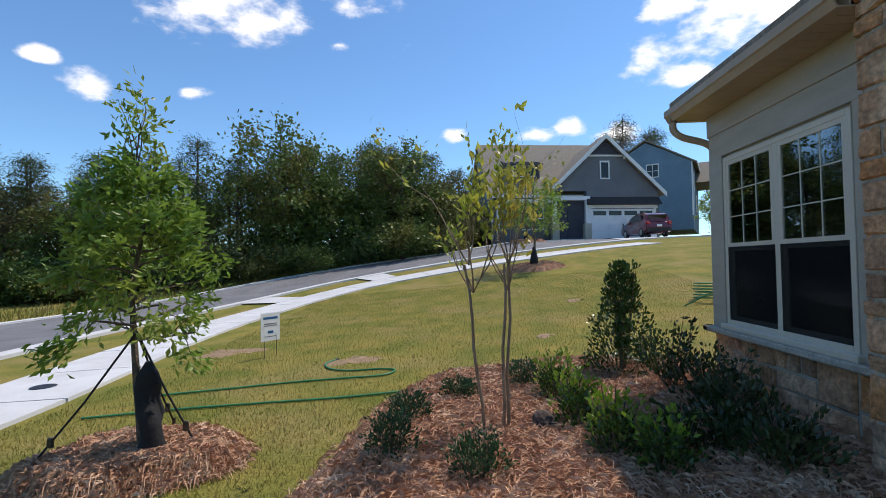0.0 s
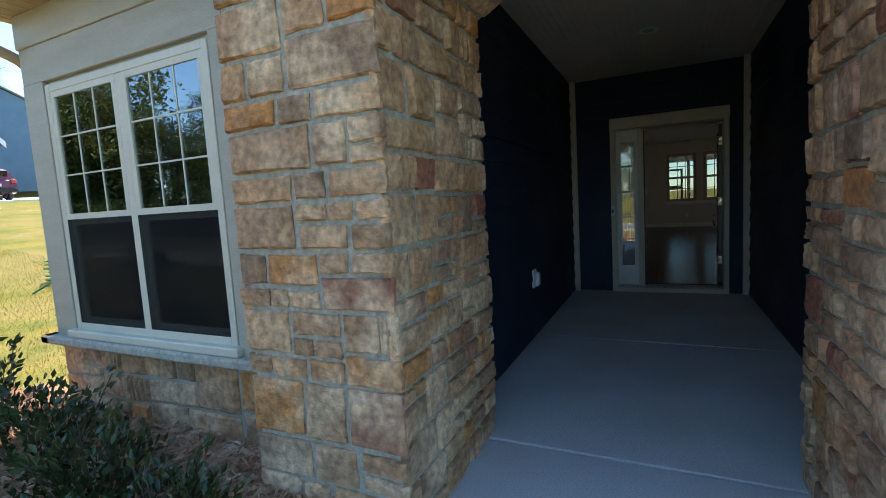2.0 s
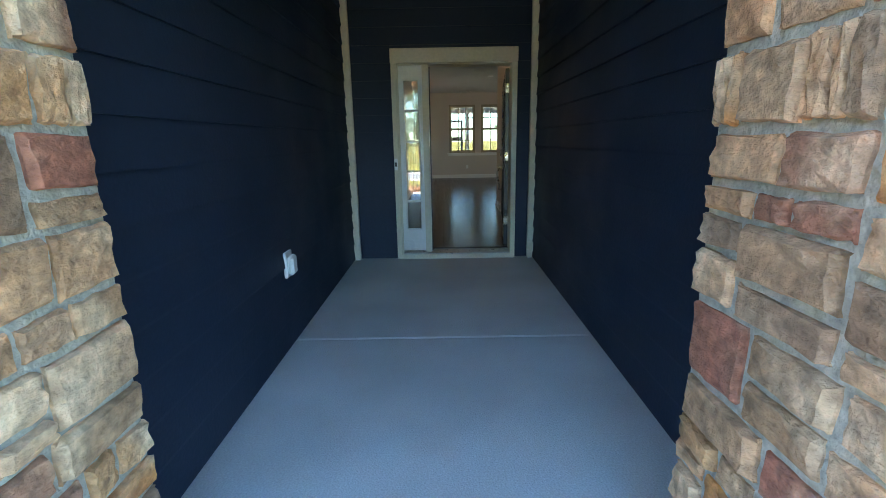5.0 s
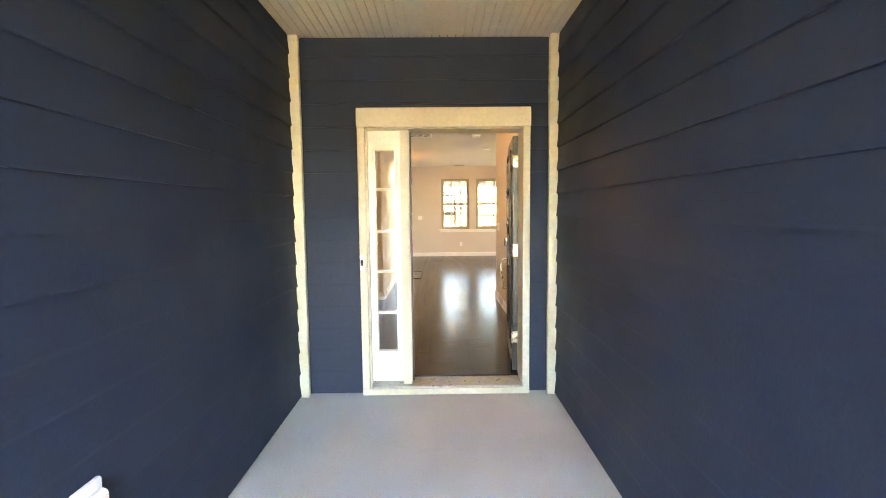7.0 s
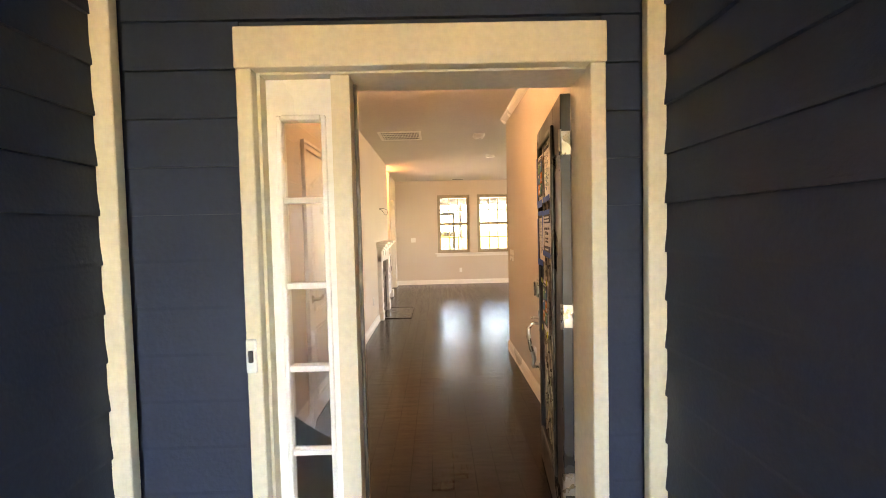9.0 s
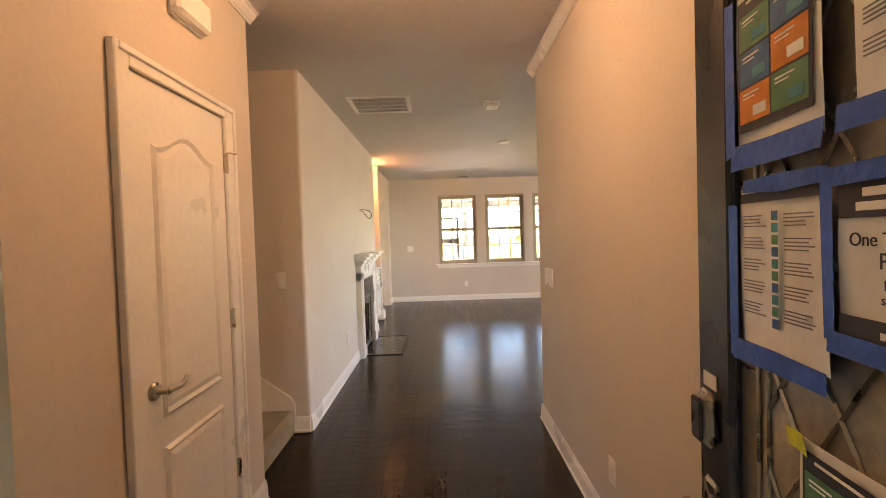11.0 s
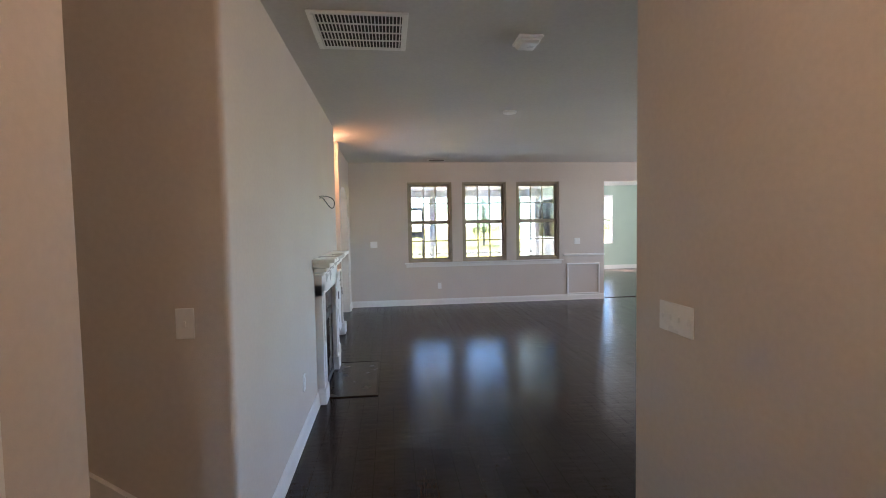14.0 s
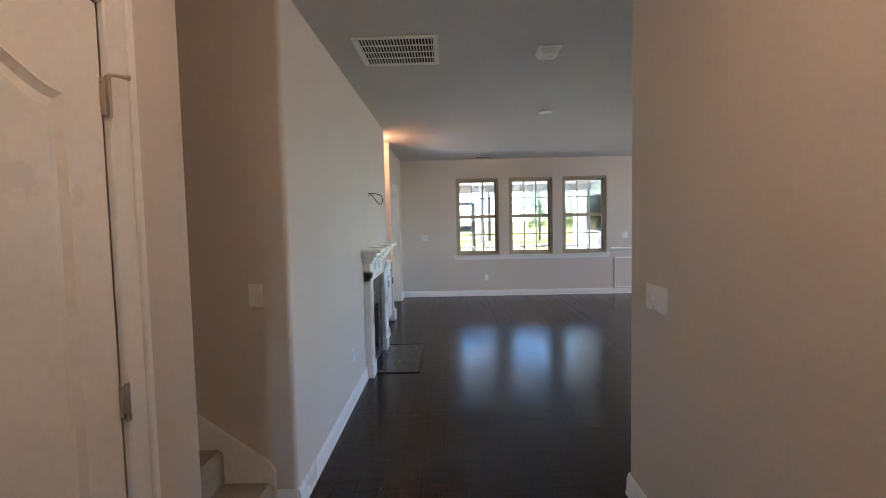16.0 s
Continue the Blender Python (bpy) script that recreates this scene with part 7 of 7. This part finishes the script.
SPOTS += [("broad", -11.2, 26.3, 1.22), ("broad", -10.0, 27.6, 1.1), ("pine", -7.0, 33, 0.85), ("pine", -5.2, 35, 0.9), ("pine", 16.5, 58, 1.7), ("pine", 19, 60, 1.8), ("pine", 21.5, 58, 1.75), ("pine", 24, 62, 1.7), ("broad", 14, 60, 2.0), ("broad", 31, 58, 1.2), ("bush", 29, 50, 1.6), ("broad", 36, 57, 1.3), ("bush", 33, 51, 1.7), ("broad", 24.2, 43.5, 0.72), ("pine", 20, 63, 1.9), ("pine", -1.2, 33.5, 0.72), ("pine", 0.0, 42, 0.85), ("broad", -2, 40, 0.8), ("broad", 22, 62, 1.0), ("bush", -0.6, 38.5, 1.7), ("bush", -2.2, 37.5, 1.6), ("bush", -3.6, 37.0, 1.7), ("bush", 0.4, 41.5, 1.8), ("broad", -0.8, 43.0, 0.85), ("bush", -1.2, 35.4, 1.1), ("broad", 1.2, 47, 0.9)]
for k in range(12):
    SPOTS.append((rr.choice(["broad", "broad", "pine"]), 44 + rr.uniform(0, 9), -22 + 4 * k, rr.uniform(0.8, 1.1)))
for k in range(11):
    SPOTS.append((rr.choice(["broad", "broad", "pine"]), -36 - rr.uniform(0, 5), 9 - 3.4 * k, rr.uniform(0.5, 0.8)))
for kind, x, y, s in SPOTS:
    choice = rr.choice(protos[kind])
    m = Matrix.Translation((x, y, hill(x, y))) @ pose(0, 0, 0, 0, 0, rr.uniform(0, 360)) @ Matrix.Scale(s * 0.74, 4)
    if choice.name not in used:
        used[choice.name] = True
        choice.matrix_world = m
    else:
        t = copy_thing(choice, m)
        t.matrix_basis = m

# grass blades near the walk
rr = random.Random(4)
vs, fs = [], []
while len(fs) < 90000:
    y = 1.0 + 15 * rr.random() ** 1.6
    x = rr.uniform(-6.2, 5.5) if y > 4.9 else rr.uniform(-6.2, 1.5)
    if bed(x, y) > -0.02 or ring(x, y) > 0.0 or (x < -4.5 and (Vector((x, y, 0)) - Vector((-5.7 - 0.07 * (y - 4.8), y, 0))).length < 0.85) or (y < 2.2 and x > -0.3):
        continue
    z = hill(x, y)
    a = rr.uniform(0, 6.28)
    hgt = rr.uniform(0.018, 0.045)
    w = 0.004
    b = len(vs)
    vs += [(x + w * math.cos(a), y + w * math.sin(a), z - 0.004), (x - w * math.cos(a), y - w * math.sin(a), z - 0.004), (x + rr.uniform(-0.025, 0.025), y + rr.uniform(-0.025, 0.025), z + hgt)]
    fs.append((b, b + 1, b + 2))
tagged(new("grass", leaf_mesh("grass", vs, fs, BLADES)), "short yellow-green lawn grass", "grass", kind="stuff")
vs, fs = [], []
for _ in range(9000):
    p = WALKLINE[rr.randint(60, 170)]
    q = WALKLINE[rr.randint(60, 170)]
    k = rr.randint(60, 170)
    t = (WALKLINE[k + 1] - WALKLINE[k]).normalized()
    s = Vector((-t.y, t.x, 0)) * rr.uniform(8.6, 13.0)
    c = WALKLINE[k] + s + t * rr.uniform(-0.6, 0.6)
    z = hill(c.x, c.y)
    b = len(vs)
    a = rr.uniform(0, 6.28)
    vs += [(c.x + 0.02 * math.cos(a), c.y + 0.02 * math.sin(a), z), (c.x - 0.02 * math.cos(a), c.y - 0.02 * math.sin(a), z), (c.x + rr.uniform(-0.1, 0.1), c.y + rr.uniform(-0.1, 0.1), z + rr.uniform(0.1, 0.35))]
    fs.append((b, b + 1, b + 2))
tagged(new("verge_grass", leaf_mesh("verge_grass", vs, fs, BLADES)), "tall dry grass along the far verge", "grass", kind="stuff")

# ---- pieces of walls and floors ----


def ashlar(u0, u1, v0, v1, r, out, big=1.0):
    """Splits a field into stones of uneven size, mostly wider than high."""
    w, h = u1 - u0, v1 - v0
    area = w * h
    fits = area < 0.105 * big and w < 0.46 * big and h < 0.31 * big and w < 3.4 * h and h < 1.3 * w
    if (fits and r.random() < (0.5 if area > 0.05 else 0.62)) or area < 0.014 or (w < 0.22 and h < 0.15):
        out.append((u0, u1, v0, v1))
        return
    f = r.uniform(0.33, 0.67)
    if h > 0.17 and (h > w * 0.62 or r.random() < 0.25):
        ashlar(u0, u1, v0, v0 + h * f, r, out, big)
        ashlar(u0, u1, v0 + h * f, v1, r, out, big)
    else:
        ashlar(u0, u0 + w * f, v0, v1, r, out, big)
        ashlar(u0 + w * f, u1, v0, v1, r, out, big)


def lay_stones(parent, m, u0, u1, v0, v1, seed, skip=None, thick=0.021, big=1.0):
    """Split-face stones: each a skewed block with a chipped outline, a narrow rim and an uneven face."""
    r = random.Random(seed)
    cells = []
    ashlar(u0, u1, v0, v1, r, cells, big)
    inv = m.to_3x3() @ Vector((0, 0, 1))
    cuts = (0, 0.055, 0.28, 0.5, 0.72, 0.945, 1)
    n = len(cuts)
    for a, b, c, d in cells:
        if skip and skip((a + b) / 2, (c + d) / 2):
            continue
        j = 0.0065
        t = thick * r.uniform(0.7, 1.35)
        lean_u, lean_v = r.uniform(-0.012, 0.012), r.uniform(-0.008, 0.008)
        skew = [(r.uniform(0.0, 0.014) * min(1, (b - a) / 0.25), r.uniform(0.0, 0.010) * min(1, (d - c) / 0.15)) for _ in range(4)]
        bm = bmesh.new()
        g = []
        for q in range(n):
            row = []
            for p in range(n):
                fu, fv = cuts[p], cuts[q]
                rim = p in (0, n - 1) or q in (0, n - 1)
                near = 1 in (p, q) or n - 2 in (p, q)
                iu0, iu1 = skew[0][0] * (1 - fv) + skew[1][0] * fv, skew[2][0] * (1 - fv) + skew[3][0] * fv
                iv0, iv1 = skew[0][1] * (1 - fu) + skew[2][1] * fu, skew[1][1] * (1 - fu) + skew[3][1] * fu
                jit = 0.0035 if rim else 0.005
                u = a + j + iu0 + (b - a - 2 * j - iu0 - iu1) * fu + r.uniform(-jit, jit)
                v = c + j + iv0 + (d - c - 2 * j - iv0 - iv1) * fv + r.uniform(-jit, jit)
                z = t * 0.35 if rim else t * (0.92 if near else 1.0) + lean_u * (fu - 0.5) + lean_v * (fv - 0.5) + r.uniform(-0.0035, 0.0035)
                row.append(bm.verts.new(m @ Vector((u, v, z))))
            g.append(row)
        for q in range(n - 1):
            for p in range(n - 1):
                bm.faces.new((g[q][p], g[q][p + 1], g[q + 1][p + 1], g[q + 1][p]))
        edge = [g[0][p] for p in range(n)] + [g[q][n - 1] for q in range(1, n)] + [g[n - 1][p] for p in range(n - 2, -1, -1)] + [g[q][0] for q in range(n - 2, 0, -1)]
        base = [bm.verts.new(v.co - inv * (t * 0.5 + 0.006)) for v in edge]
        for k in range(len(edge)):
            bm.faces.new((edge[k], base[k], base[(k + 1) % len(edge)], edge[(k + 1) % len(edge)]))
        part("stone", bm, STONE, parent)


FRONTM = frame_of((0, 1, 0), (0, 0, 1), (-1, 0, 0), (FACE + 0.03, 0, 0))
lay_stones(pier_n, FRONTM, JL - 0.012, 2.83, -0.12, 3.45, 101)
lay_stones(pier_s, FRONTM, -0.13, JR + 0.012, -0.12, 3.45, 102)
lay_stones(pier_n, frame_of((1, 0, 0), (0, 0, 1), (0, -1, 0), (0, JL + 0.03, 0)), FACE + 0.012, BACKP, -0.02, 2.30, 103, big=0.74)
lay_stones(pier_s, frame_of((1, 0, 0), (0, 0, 1), (0, 1, 0), (0, JR - 0.03, 0)), FACE + 0.012, BACKP, -0.02, 2.30, 104, big=0.74)
lay_stones(pier_n, frame_of((1, 0, 0), (0, 0, 1), (0, 1, 0), (0, 2.79, 0)), FACE + 0.02, 1.87, -0.12, 2.6, 108)
lay_stones(arch, FRONTM, JR + 0.012, JL - 0.012, 2.28, 3.45, 105, skip=lambda y, z: z < arch_z(y) + 0.07)
for k in range(7):
    ya, yb = JR + (JL - JR) * k / 7, JR + (JL - JR) * (k + 1) / 7
    za, zb = arch_z(ya) + 0.03, arch_z(yb) + 0.03
    d = Vector((0, yb - ya, zb - za))
    ln = d.length
    d.normalize()
    nrm = Vector((0, d.z, -d.y))
    lay_stones(arch, frame_of((1, 0, 0), tuple(d), tuple(nrm), (0, ya, za)), FACE + 0.0, BACKP - 0.01, 0.0, ln, 200 + k, thick=0.02)
lay_stones(front, frame_of((0, 1, 0), (0, 0, 1), (-1, 0, 0), (1.90, 0, 0)), 2.81, 4.86, -0.12, 0.545, 106)
lay_stones(front, frame_of((1, 0, 0), (0, 0, 1), (0, 1, 0), (0, 4.85, 0)), 1.88, 2.6, -0.12, 0.545, 107)

# lap siding boards in the porch
EXPO = 0.176
north, south, entryw = bpy.data.objects["wall_porch_north"], bpy.data.objects["wall_porch_south"], bpy.data.objects["wall_entry"]
mn = mesh("siding_plank", prism(bmesh.new(), lap(0, 0), 6.716 - 2.66, frame_of((0, -1, 0), (0, 0, 1), (1, 0, 0), (2.66, PORCH_L + 0.014, 0))), NAVY)
ms = mesh("siding_plank", prism(bmesh.new(), lap(0, 0), 6.716 - 2.66, frame_of((0, 1, 0), (0, 0, 1), (1, 0, 0), (2.66, PORCH_R - 0.014, 0))), NAVY)
k = 0
z = 0.012
while z < PORCH_TOP - 0.02:
    for me, par in ((mn, north), (ms, south)):
        o = new("siding_plank", me)
        o.location.z = z
        o.parent = par
    spans = ((1.803, PORCH_L - 0.076), (PORCH_R + 0.071, 0.463)) if z + 0.09 < 2.262 else ((PORCH_R + 0.071, PORCH_L - 0.076),)
    for a, b in spans:
        part("siding_plank", prism(bmesh.new(), lap(0, 0), b - a, frame_of((-1, 0, 0), (0, 0, 1), (0, 1, 0), (6.80, a, z))), NAVY, entryw)
    z += EXPO

# hall floor planks, the nearest ones single
subfloor = bpy.data.objects["subfloor"]
rr = random.Random(8)
rest = bmesh.new()
pw = 0.127
row = 0
y = -5.58
lengths = (1.2, 1.5, 1.85)
plank_mesh = {ln: mesh("floor_plank", boxed(0, ln - 0.0012, 0, pw - 0.0012, FLOOR - 0.014, FLOOR), WOODFLOOR) for ln in lengths}
while y < 2.05 - 0.02:
    x = 7.0 - rr.uniform(0, 1.2) if y > 0.2 else 7.12
    while x < BX:
        ln = rr.choice(lengths)
        if y > -0.4 and x + ln < BX and x > 6.9:
            o = new("floor_plank", plank_mesh[ln])
            o.location = (x, y, 0)
            o.parent = subfloor
        else:
            a, b = max(x, 6.98), min(x + ln - 0.0015, BX)
            if b > a:
                box(rest, a, b, y, y + pw - 0.0015, FLOOR - 0.014, FLOOR)
        x += ln
    y += pw
part("floor_planks", rest, WOODFLOOR, subfloor)["kind"] = "stuff"
